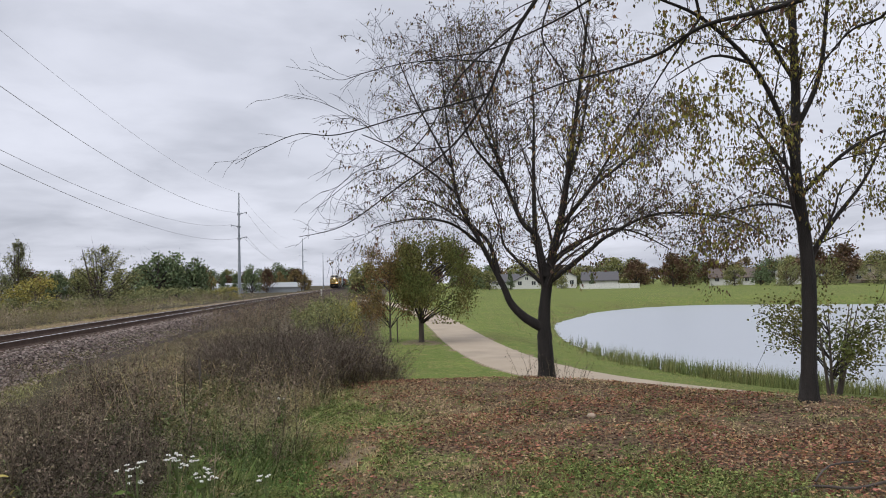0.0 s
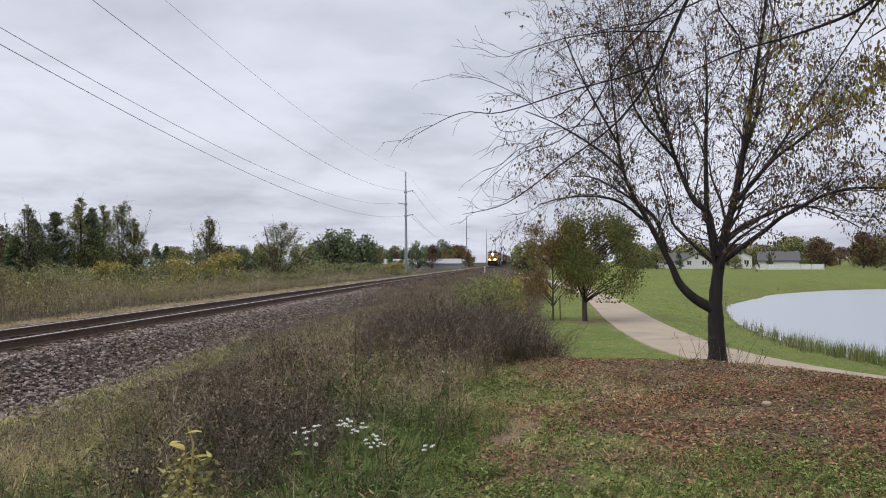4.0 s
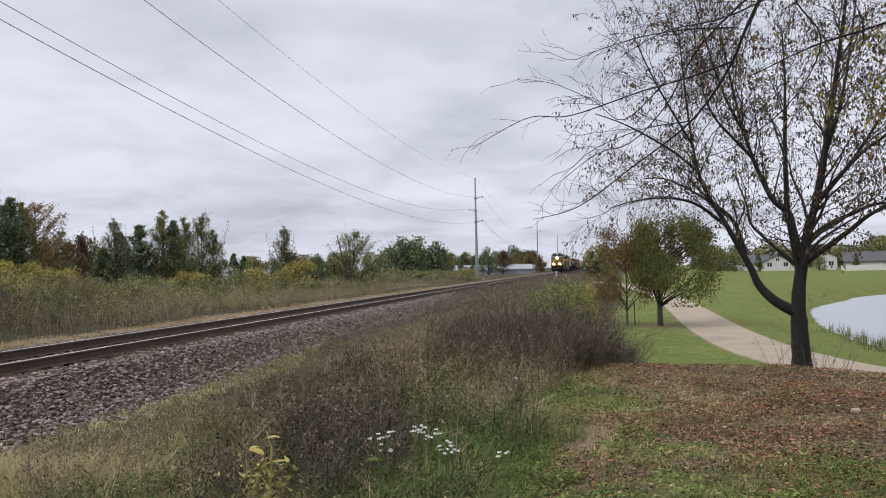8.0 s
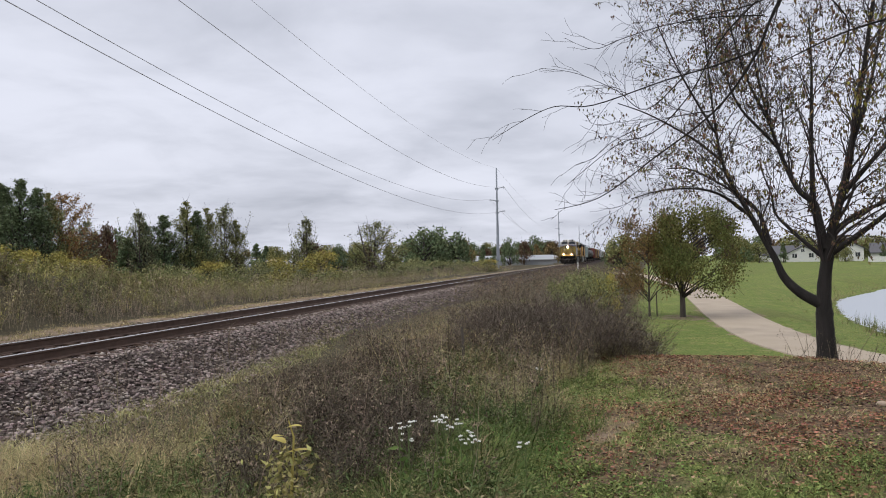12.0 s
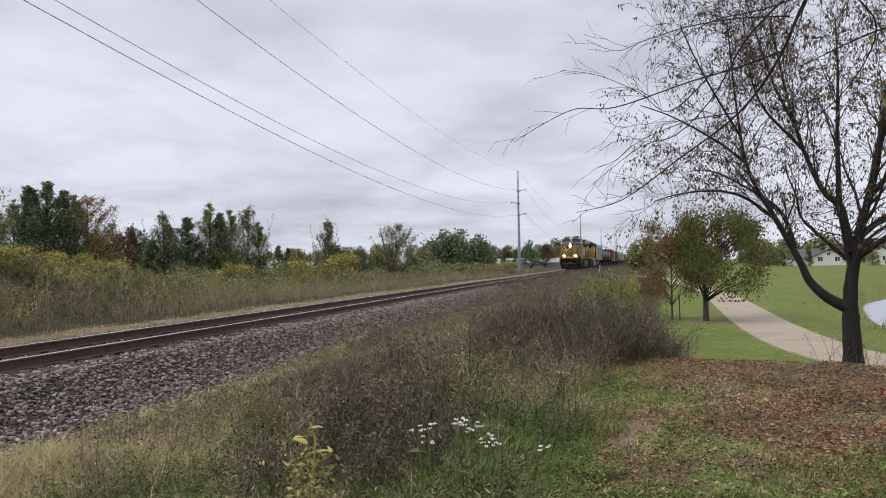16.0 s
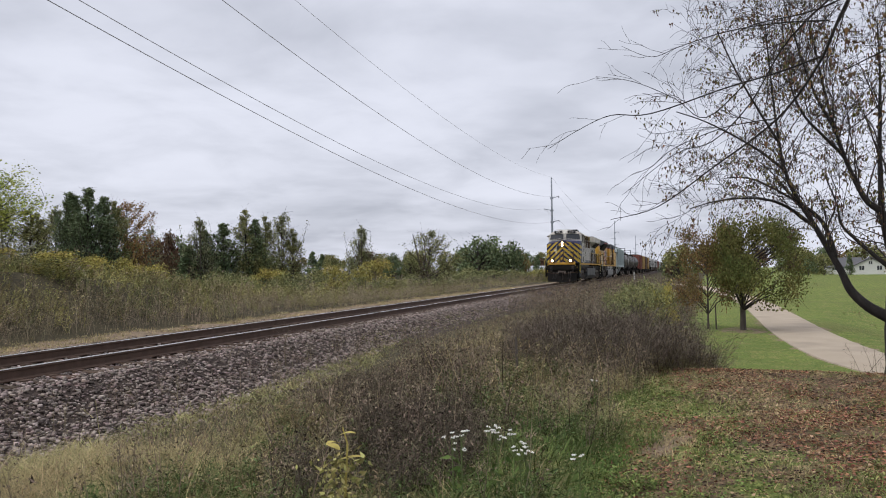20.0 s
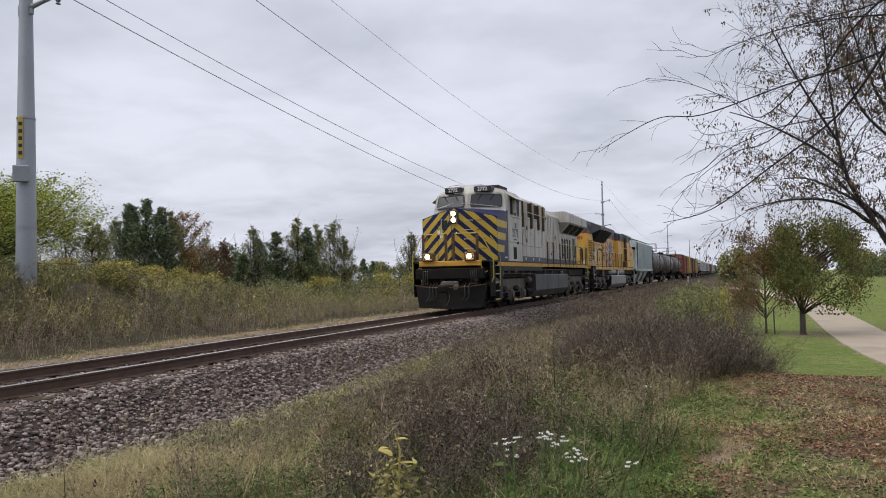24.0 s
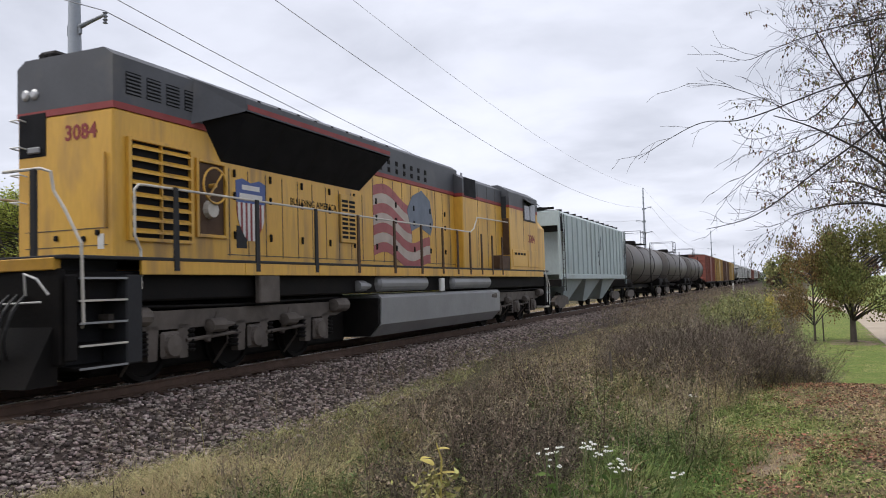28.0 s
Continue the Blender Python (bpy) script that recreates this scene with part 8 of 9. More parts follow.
def second_locomotive():
    """Runs backwards: its long hood leads. y = 0 at the rear platform's edge."""
    t = thing("locomotive", "yellow diesel locomotive with dark roof running hood first", "locomotive")
    ye, gr, rd = M["up_yellow"], M["up_grey"], M["up_red"]
    H, Lg = 0.97, 23.2
    part("underframe", Mb().box(-1.35, 1.35, 0.1, Lg - 0.1, 1.22, 1.66, 0.03), M["under"], t)
    part("deck", Mb().box(-W, W, 0.0, Lg, 1.80, 1.85, 0.01), M["frame_grey"], t)
    # black motor blocks hang low here too, in place of underbody shade
    for a, b in ((1.2, 8.5), (17.2, 22.6)):
        part("motor_housing", Mb().box(-0.62, 0.62, a, b, 0.15, 1.24, 0.05), M["under"], t)
    for s in (1, -1):
        for k in range(9):
            a = 1.30 + k * 2.35
            part("sill", Mb().box(*sorted((s * (W - 0.05), s * W)), a, min(a + 2.34, Lg), 1.60, 1.80, 0.006), ye, t, "yellow side sill")
    part("end_sill", Mb().box(-1.35, 1.35, -0.02, 0.10, 1.66, 1.82, 0.01), M["ge_orange"], t, "orange end sill")
    # hood: three storeys of colour
    ends = (1.35, 14.9)
    part("hood", Mb().box(-H, H, ends[0], ends[1], 1.85, 4.05, 0.03), ye, t, "yellow engine hood with doors")
    part("hood_red_band", Mb().box(-H - 0.004, H + 0.004, ends[0] - 0.004, ends[1], 4.05, 4.15), rd, t, "red band")
    roof = Mb().prism([(-H, 4.15), (H, 4.15), (H, 4.84), (0.80, 4.96), (-0.80, 4.96), (-H, 4.84)], ends[0], ends[1], "y")
    part("hood_roof", roof, gr, t, "dark grey hood top")
    x = H
    # rear face: lamps, recess, number, ladder grabs
    face = 1.35
    for a in (-0.78, -0.60):
        part("headlamp", Mb().lathe([(face - 0.05, 0.0), (face - 0.045, 0.05), (face - 0.02, 0.085), (face, 0.09)], (a, 0, 4.42), "y", 12), M["lamp_off"], t, "unlit rear headlamp")
    hatch = part("sand_hatch", Mb().box(-0.93, -0.36, face - 0.012, face + 0.01, 3.45, 4.12, 0.01), M["grille"], t, "dark open sand hatch")
    part("hatch_lid", Mb().box(-0.72, -0.46, face - 0.05, face - 0.012, 3.50, 3.60, 0.02), M["silver"], hatch)
    letters("numeral", "3084", 0.32, (0.34, face - 0.004, 3.74), (90, 0, 0), rd, t, "red road number", 0.008)
    part("horn", Mb().lathe([(0, 0.05), (0.16, 0.07), (0.22, 0.13), (0.24, 0.14)], (-0.55, face + 0.1, 5.02), "y", 10), M["under"], t)
    part("horn_box", Mb().box(-0.75, -0.35, face + 0.15, face + 0.6, 4.92, 5.14, 0.06), M["under"], t)
    bar("lift_eye", [(-0.25, face + 0.3, 4.84), (-0.25, face + 0.3, 5.0), (0.05, face + 0.3, 5.0), (0.05, face + 0.3, 4.84)], 0.014, M["under"], t, 5)
    for k in range(4):
        bar("ladder_grab", [(-H + 0.02, face, 2.75 + k * 0.42), (-H - 0.02, face - 0.11, 2.77 + k * 0.42), (-H + 0.18, face - 0.11, 2.77 + k * 0.42), (-H + 0.2, face, 2.75 + k * 0.42)], 0.013, M["white_paint"], t, 5)
    for z in (2.30, 2.05):
        seam_m = Mb().box(-0.8, 0.85, face - 0.006, face, z, z + 0.012)
        part("panel_seam", seam_m, M["panelline"], t)
    for a, z in ((-0.2, 2.15), (0.35, 2.12), (0.62, 2.2)):
        part("latch", Mb().box(a, a + 0.08, face - 0.03, face, z, z + 0.08, 0.01), M["under"], t)
    part("decal", Mb().box(0.66, 0.78, face - 0.008, face, 2.0, 2.22), M["white_paint"], t)
    bar("door_rod", [(0.82, face - 0.03, 2.3), (0.82, face - 0.03, 3.4)], 0.02, ye, t, 6)
    # small louvres high on the side, then big side louvres
    for k in range(4):
        a = 1.6 + k * 0.42
        lv = part("roof_louvre", Mb().box(x - 0.005, x + 0.004, a, a + 0.30, 4.30, 4.64), M["grille"], t)
        for j in range(6):
            part("slat", Mb().box(x + 0.002, x + 0.016, a, a + 0.30, 4.315 + j * 0.055, 4.34 + j * 0.055), gr, lv)
    big = part("side_louvre", Mb().box(x - 0.06, x + 0.004, 1.62, 2.95, 2.15, 3.62), M["grille"], t, "large yellow air louvres")
    for j in range(8):
        z = 2.24 + j * 0.18
        for a, b in ((1.64, 2.26), (2.28, 2.93)):
            sl = Mb().prism([(x - 0.05, z + 0.085), (x - 0.03, z + 0.105), (x + 0.075, z + 0.02), (x + 0.075, z - 0.005), (x + 0.055, z)], a, b, "y")
            part("slat", sl, ye, big)
    for a, w in ((1.615, 0.03), (2.27, 0.010), (2.95, 0.03)):
        part("louvre_frame", Mb().box(x, x + 0.06, a - w, a + w, 2.12, 3.66), ye, big)
    for z in (2.12, 3.62):
        part("louvre_frame", Mb().box(x, x + 0.06, 1.645, 2.92, z, z + 0.05), ye, big)
    # brake wheel recess: a flush brown panel carries the shade inside it
    part("brake_recess", Mb().box(x - 0.02, x + 0.004, 3.14, 3.80, 2.3, 3.5), M["post_rust_and_shade"], t, "brake recess with its shade painted as a dark panel")
    for a, b, z0, z1 in ((3.08, 3.14, 2.24, 3.56), (3.80, 3.86, 2.24, 3.56), (3.14, 3.80, 3.50, 3.56), (3.14, 3.80, 2.24, 2.30)):
        part("recess_frame", Mb().box(x, x + 0.05, a, b, z0, z1, 0.008), ye, t)
    bw = Mb()
    bw.tube([(x + 0.12, 3.45 + 0.30 * math.cos(q), 3.12 + 0.30 * math.sin(q)) for q in np.linspace(0, 2 * math.pi, 19)], 0.02, 6)
    for q in (0.9, 4.0):
        bw.tube([(x + 0.12, 3.45 - 0.30 * math.cos(q), 3.12 - 0.30 * math.sin(q)), (x + 0.12, 3.45 + 0.30 * math.cos(q), 3.12 + 0.30 * math.sin(q))], 0.016, 5)
    bw.cyl((x, 3.45, 3.12), (x + 0.13, 3.45, 3.12), 0.04, 8)
    part("brake_wheel", bw, ye, t, "yellow round handbrake wheel")
    part("brake_gear", Mb().lathe([(0.0, 0.16), (0.1, 0.14)], (x, 3.42, 2.72), "x", 12), M["rail_pale"], t)
    # doors along the hood
    for k in range(20):
        a = 3.95 + k * 0.54
        seam(t, x, a, a + 0.018, 1.95, 3.50 if a < 9.2 else 4.02)
        if k % 2 == 0:
            for z in (2.25, 2.95, 3.35):
                part("latch", Mb().box(x, x + 0.03, a + 0.12, a + 0.18, z, z + 0.14, 0.008), M["under"], t)
    seam(t, x, 3.9, 14.8, 1.97, 1.985)
    part("small_vent", Mb().box(x, x + 0.05, 7.75, 8.42, 2.35, 3.42, 0.01), ye, t)
    for k in range(9):
        for a in (7.80, 8.12):
            part("vent_slat", Mb().box(x + 0.045, x + 0.056, a, a + 0.26, 2.44 + k * 0.10, 2.50 + k * 0.10), M["grille"], t)
    part("notice", Mb().box(x, x + 0.006, 4.15, 4.45, 2.10, 2.5), M["frame_grey"], t)
    # emblem: a plain shield of blue over red and white bars
    def shield(y, z, w, h):
        def edge(q):
            """Half breadth at height q, from -1 at the foot to 1 at the shoulders."""
            return w / 2 * (math.cos(max(0.0, -q) * 1.45) ** 0.6 * (1.0 + 0.06 * q))
        split = 0.22
        up = [(y - edge(q), z + q * h / 2) for q in (split, 0.5, 0.75, 0.9)] + [(y - w * 0.30, z + h * 0.50), (y, z + h * 0.44), (y + w * 0.30, z + h * 0.50)] + [(y + edge(q), z + q * h / 2) for q in (0.9, 0.75, 0.5, split)]
        part("shield_blue", Mb().prism(up, x + 0.001, x + 0.008, "x"), M["shield_blue"], t, "plain blue upper part of a painted shield")
        qs = [split - k * (1 + split) / 9 for k in range(10)]
        low = [(y - edge(q), z + q * h / 2) for q in qs] + [(y + edge(q), z + q * h / 2) for q in reversed(qs)]
        part("shield_red", Mb().prism(low, x + 0.001, x + 0.007, "x"), rd, t)
        for k in range(6):
            c = y - w / 2 + w * (k + 0.5) / 6
            b = clip(clip(low, lambda p: p[0] - (c - w * 0.045)), lambda p: (c + w * 0.045) - p[0])
            if len(b) > 2:
                part("shield_bar", Mb().prism(b, x + 0.006, x + 0.010, "x"), M["white_paint"], t)
        for k, ww in ((0.72, 0.62), (0.44, 0.80)):
            part("marking_bar", Mb().box(x + 0.007, x + 0.011, y - w * ww / 2, y + w * ww / 2, z + k * h / 2 - 0.045, z + k * h / 2 + 0.045), M["white_paint"], t)
    shield(4.58, 2.80, 0.84, 1.12)
    letters("slogan_letter", "BUILDING AMERICA", 0.20, (x + 0.003, 6.75, 3.08), SIDE, M["under"], t, "dark lettering along the hood")
    # waving flag painted on the doors: bars that follow a wave
    def flag_row(k, z):
        return z + 0.16 * math.sin(k * 0.55) - 0.02 * k
    for r in range(7):
        top0 = 3.78 - r * 0.24
        pts_t, pts_b = [], []
        for k in range(15):
            y = 9.35 + k * 0.24
            if y > 11.6 and r < 4:
                break
            pts_t.append((y, flag_row(k, top0)))
            pts_b.append((y, flag_row(k, top0 - 0.235)))
        part("flag_bar", Mb().prism(pts_b + pts_t[::-1], x + 0.001, x + 0.006 + 0.0005 * r, "x"), M["flag_red"] if r % 2 == 0 else M["flag_white"], t, "faded painted flag bar")
    fb = [(11.25, 3.35), (11.6, 3.75), (12.2, 3.95), (12.75, 3.72), (12.95, 3.1), (12.75, 2.75), (12.0, 2.95), (11.5, 2.8)]
    part("flag_field", Mb().prism(fb, x + 0.002, x + 0.012, "x"), M["flag_blue"], t, "faded blue flag field")
    for k in range(16):
        part("vent_slot", Mb().box(x, x + 0.012, 9.3 + (k % 8) * 0.45, 9.42 + (k % 8) * 0.45, 4.22 + (k // 8) * 0.2, 4.34 + (k // 8) * 0.2), M["under"], t)
    # flared radiators
    for s in (1, -1):
        fl = Mb().add([(s * 0.8, 3.2, 4.96), (s * W, 3.75, 4.62), (s * W, 9.25, 4.62), (s * 0.8, 9.25, 4.96), (s * H, 3.0, 4.10), (s * H, 9.25, 4.10), (s * W, 3.75, 4.40), (s * W, 9.25, 4.40), (s * H, 3.55, 3.60), (s * H, 8.95, 3.60), (s * 0.9, 3.0, 4.9)],
                      [(0, 1, 2, 3), (1, 6, 7, 2), (0, 10, 4, 6, 1), (2, 7, 5, 3)])
        part("radiator_flare", fl, gr, t, "dark flared radiator housing")
        part("flare_stripe", Mb().box(*sorted((s * (W - 0.002), s * (W + 0.006))), 3.78, 9.22, 4.43, 4.52), rd, t)
        it = Mb().add([(s * (W - 0.01), 3.80, 4.37), (s * (W - 0.01), 9.22, 4.37), (s * H, 8.70, 3.58), (s * H, 3.75, 3.58), (s * H, 3.2, 4.3), (s * H, 9.22, 4.3)], [(0, 1, 2, 3), (0, 3, 4), (1, 5, 2)])
        part("radiator_intake", it, M["grille"], t, "black sloping radiator intake")
        for k in range(3):
            a = 4.9 + k * 1.4
            part("intake_rib", Mb().add([(s * W, a, 4.36), (s * W, a + 0.04, 4.36), (s * (H + 0.02), a + 0.04, 3.58), (s * (H + 0.02), a, 3.58)], [(0, 1, 2, 3)]), M["under"], t)
        for a in np.arange(4.1, 9.2, 0.62):
            part("rivet", Mb().box(*sorted((s * (W - 0.04), s * W)), a, a + 0.06, 4.62, 4.655, 0.01), M["under"], t)
    part("roof_fans", Mb().box(-0.65, 0.65, 4.2, 8.8, 4.94, 5.0, 0.02), gr, t)
    for k in range(3):
        part("fan", Mb().lathe([(4.95, 0.62), (5.04, 0.62), (5.05, 0.55)], (0, 5.0 + k * 1.5, 0), "z", 20), gr, t)
    for a in (2.0, 9.6, 11.8, 13.6, 16.2):
        bar("lift_eye", [(0.6, a, 4.83), (0.6, a, 4.97), (0.6, a + 0.1, 4.97), (0.6, a + 0.1, 4.83)], 0.014, M["under"], t, 5)
    # equipment bay and cab
    part("equipment_bay", Mb().box(-1.25, 1.25, 14.6, 18.3, 1.85, 4.02, 0.03), ye, t)
    part("bay_red_band", Mb().box(-1.254, 1.254, 14.6, 18.3, 4.02, 4.12), rd, t)
    part("bay_top", Mb().prism([(-1.25, 4.12), (1.25, 4.12), (1.25, 4.55), (0.85, 4.78), (-0.85, 4.78), (-1.25, 4.55)], 14.6, 18.3, "y"), gr, t)
    part("bay_screen", Mb().box(1.245, 1.258, 14.75, 15.75, 4.05, 4.62), M["grille"], t, "dark air screen")
    for a in (15.9, 16.8, 17.6):
        seam(t, 1.25, a, a + 0.016, 1.95, 4.5)
    cabp = [(-W, 1.85), (W, 1.85), (W, 3.98), (-W, 3.98)]
    part("cab", Mb().prism(cabp, 18.3, 21.8, "y"), ye, t, "yellow cab with dark upper half")
    part("cab_red_band", Mb().box(-W - 0.004, W + 0.004, 18.3, 21.8, 3.96, 4.06), rd, t)
    part("cab_top", Mb().prism([(-W, 4.06), (W, 4.06), (W, 4.52), (1.15, 4.76), (-1.15, 4.76), (-W, 4.52)], 18.3, 21.8, "y"), gr, t)
    part("cab_door", Mb().box(1.27, W - 0.03, 18.27, 18.31, 2.35, 3.6, 0.01), M["post_rust_and_shade"], t, "grimy rear cab door")
    seam(t, W, 19.9, 19.916, 1.95, 4.5)
    for s in (1, -1):
        wf = part("side_window", Mb().box(*sorted((s * W, s * (W + 0.015))), 19.95, 21.5, 3.62, 4.36, 0.01), M["frame_grey"], t)
        for a in (20.06, 20.8):
            part("pane", Mb().box(*sorted((s * (W + 0.012), s * (W + 0.02))), a, a + 0.64, 3.68, 4.30), M["glass"], wf)
        part("awning", Mb().add([(s * W, 19.95, 4.44), (s * (W + 0.22), 20.05, 4.26), (s * (W + 0.22), 21.45, 4.26), (s * W, 21.55, 4.44)], [(0, 1, 2, 3)]), M["frame_grey"], t)
    part("rear_cab_window", Mb().box(1.02, 1.42, 18.27, 18.29, 3.6, 4.35), M["glass"], t)
    letters("numeral", "3084", 0.42, (W + 0.004, 20.9, 2.98), SIDE, rd, t, "red road number on the cab", 0.006)
    part("cab_door_panel", Mb().box(W, W + 0.02, 18.5, 20.2, 1.95, 2.55, 0.01), ye, t)
    for k in range(4):
        part("vent_slot", Mb().box(W + 0.018, W + 0.026, 18.7 + k * 0.35, 18.95 + k * 0.35, 2.36, 2.44), M["under"], t)
    part("cab_door_panel", Mb().box(W, W + 0.02, 20.35, 21.7, 1.95, 2.55, 0.01), ye, t)
    part("nose", Mb().prism([(-W, 1.85), (W, 1.85), (W, 3.45), (1.3, 3.75), (-1.3, 3.75), (-W, 3.45)], 21.8, 22.7, "y"), ye, t)
    part("cab_steps", Mb().box(1.0, W - 0.02, 17.2, 18.3, 1.85, 2.3, 0.02), M["post_rust_and_shade"], t)
    # handrails
    xr = W - 0.05
    bar("handrail", [(xr, 1.33, 1.4), (xr, 1.33, 1.95), (xr, 1.22, 2.15), (xr, 1.22, 2.8), (xr, 1.30, 2.87), (xr, 1.45, 2.88), (xr, 8.0, 2.90), (xr, 14.6, 2.92), (xr, 14.9, 3.05), (xr, 15.2, 3.4), (xr, 18.2, 3.45)], 0.020, M["rail_pale"], t, 7)
    bar("handrail", [(-xr, 1.33, 0.6), (-xr, 1.33, 2.88), (-xr, 14.6, 2.92), (-xr, 18.2, 3.45)], 0.020, M["rail_pale"], t, 7)
    for s in (1, -1):
        for a in (2.0, 4.0, 5.9, 7.6, 9.35, 10.9, 12.3, 13.4, 14.4, 15.4, 16.4, 17.4):
            part("stanchion", Mb().prism([(a - 0.055, 1.66), (a + 0.055, 1.66), (a + 0.04, 2.90), (a - 0.04, 2.90)], *sorted((s * (W - 0.02), s * (W + 0.012))), "x"), M["post_rust_and_shade"] if a > 6 else M["frame_grey"], t, "brown handrail post")
    # rear platform: steps, rails, plow, hoses
    part("end_plate", Mb().box(-1.42, 1.42, 0.02, 0.12, 0.45, 1.68, 0.02), M["under"], t)
    part("snow_plow", Mb().add([(-1.3, 0.05, 1.0), (1.3, 0.05, 1.0), (1.25, -0.35, 0.2), (-1.25, -0.35, 0.2), (-1.3, 0.12, 1.0), (1.3, 0.12, 1.0), (1.25, 0.12, 0.2), (-1.25, 0.12, 0.2)],
                               [(0, 1, 2, 3), (4, 7, 6, 5), (0, 3, 7, 4), (1, 5, 6, 2), (3, 2, 6, 7), (0, 4, 5, 1)]), M["under"], t)
    coupler(t, 0.05, -1)
    for a in (-0.7, -0.55, 0.55, 0.7, 0.85):
        pipe("air_hose", [(a, 0.0, 1.35), (a + 0.03, -0.22, 1.15), (a - 0.02, -0.30, 0.8), (a - 0.1, -0.2, 0.55)], 0.024, M["gasket"], t, 6)
    for s in (1, -1):
        part("step_well", Mb().prism([(0.12, 0.36), (1.20, 0.36), (1.32, 1.80), (0.12, 1.80)], *sorted((s * (W - 0.52), s * (W - 0.48))), "x"), M["frame_grey"], t)
        part("step_back", Mb().box(*sorted((s * (W - 0.46), s * (W - 0.01))), 1.02, 1.32, 0.38, 1.60, 0.02), M["frame_grey"], t)
        for k in range(5):
            st = part("step", Mb().box(*sorted((s * (W - 0.5), s * W)), 0.22, 1.02, 0.37 + k * 0.29, 0.41 + k * 0.29, 0.005), M["under"], t)
            part("tread_edge", Mb().box(*sorted((s * (W - 0.02), s * (W + 0.012))), 0.22, 1.02, 0.378 + k * 0.29, 0.405 + k * 0.29), M["rail_pale"] if k % 2 else M["silver"], st)
        part("corner_post", Mb().box(*sorted((s * (W - 0.05), s * W)), 0.02, 0.20, 0.5, 1.60, 0.02), M["under"], t)
        bar("step_rail", [(s * (W - 0.1), 0.35, 0.92), (s * W, 0.28, 0.98), (s * W, 0.25, 2.0), (s * (W - 0.25), 0.22, 2.45), (s * (W - 0.42), 0.2, 2.7), (s * (W - 0.45), 0.18, 2.95), (s * (W - 0.6), 0.16, 3.0), (s * 0.25, 0.15, 3.0)], 0.022, M["rail_pale"], t, 7)
        part("end_stanchion", Mb().box(*sorted((s * 0.75, s * 0.86)), 0.13, 0.18, 1.85, 3.0, 0.01), M["frame_grey"], t)
        bar("lever", [(s * 0.9, -0.05, 1.35), (s * 1.0, -0.15, 1.62), (s * 1.18, -0.12, 1.55), (s * 1.3, -0.05, 1.35)], 0.016, M["white_paint"], t, 6)
    bar("drawbar_rail", [(0.3, -0.12, 1.24), (1.25, -0.12, 1.26)], 0.014, M["white_paint"], t, 5)
    # tanks under the frame
    tank = Mb().prism([(-1.2, 0.22), (1.2, 0.22), (W - 0.05, 0.50), (W - 0.03, 1.10), (W - 0.12, 1.18), (-W + 0.12, 1.18), (-W + 0.03, 1.10), (-W + 0.05, 0.50)], 8.65, 17.1, "y")
    part("fuel_tank", tank, M["silver"], t, "silver-grey fuel tank")
    part("tank_end", Mb().prism([(-1.2, 0.24), (1.2, 0.24), (W - 0.07, 0.52), (W - 0.07, 1.1), (-W + 0.07, 1.1), (-W + 0.07, 0.52)], 8.55, 8.66, "y"), M["under"], t)
    for a, b in ((8.6, 11.45), (13.1, 16.4)):
        part("air_tank", Mb().lathe([(a, 0.02), (a + 0.05, 0.13), (a + 0.12, 0.19), (b - 0.12, 0.19), (b - 0.05, 0.13), (b, 0.02)], (W - 0.22, 0, 1.43), "y", 16), M["silver"], t, "silver air reservoir")
    part("air_filter", Mb().lathe([(7.7, 0.02), (7.72, 0.12), (8.05, 0.12), (8.1, 0.06), (8.3, 0.06)], (W - 0.15, 0, 1.38), "y", 12), M["silver"], t)
    part("filler", Mb().box(W - 0.08, W + 0.01, 12.1, 12.35, 1.2, 1.55, 0.02), M["white_paint"], t)
    part("bracket", Mb().box(W - 0.12, W, 4.05, 4.65, 1.12, 1.60, 0.02), M["truck"], t)
    loco_truck(t, 4.15, 2.08, 0.95, 1)
    loco_truck(t, 19.4, 2.08, 0.95, 1)
    for s in (1, -1):
        bar("front_rail", [(s * W, Lg - 0.35, 0.6), (s * W, Lg - 0.3, 1.4), (s * W, Lg - 0.6, 1.9)], 0.022, M["white_paint"], t, 6)
        bar("front_rail", [(s * W, Lg, 0.5), (s * W, Lg + 0.05, 1.3), (s * (W - 0.1), Lg - 0.2, 1.85)], 0.022, M["white_paint"], t, 6)
        part("front_step", Mb().box(*sorted((s * (W - 0.5), s * W)), Lg - 0.6, Lg - 0.05, 0.4, 0.46, 0.01), M["rail_pale"], t)
    part("front_plate", Mb().box(-1.4, 1.4, Lg - 0.12, Lg, 0.5, 1.7, 0.02), M["under"], t)
    coupler(t, Lg - 0.05, 1)
    TRAIN.append((t, 22.5))


second_locomotive()


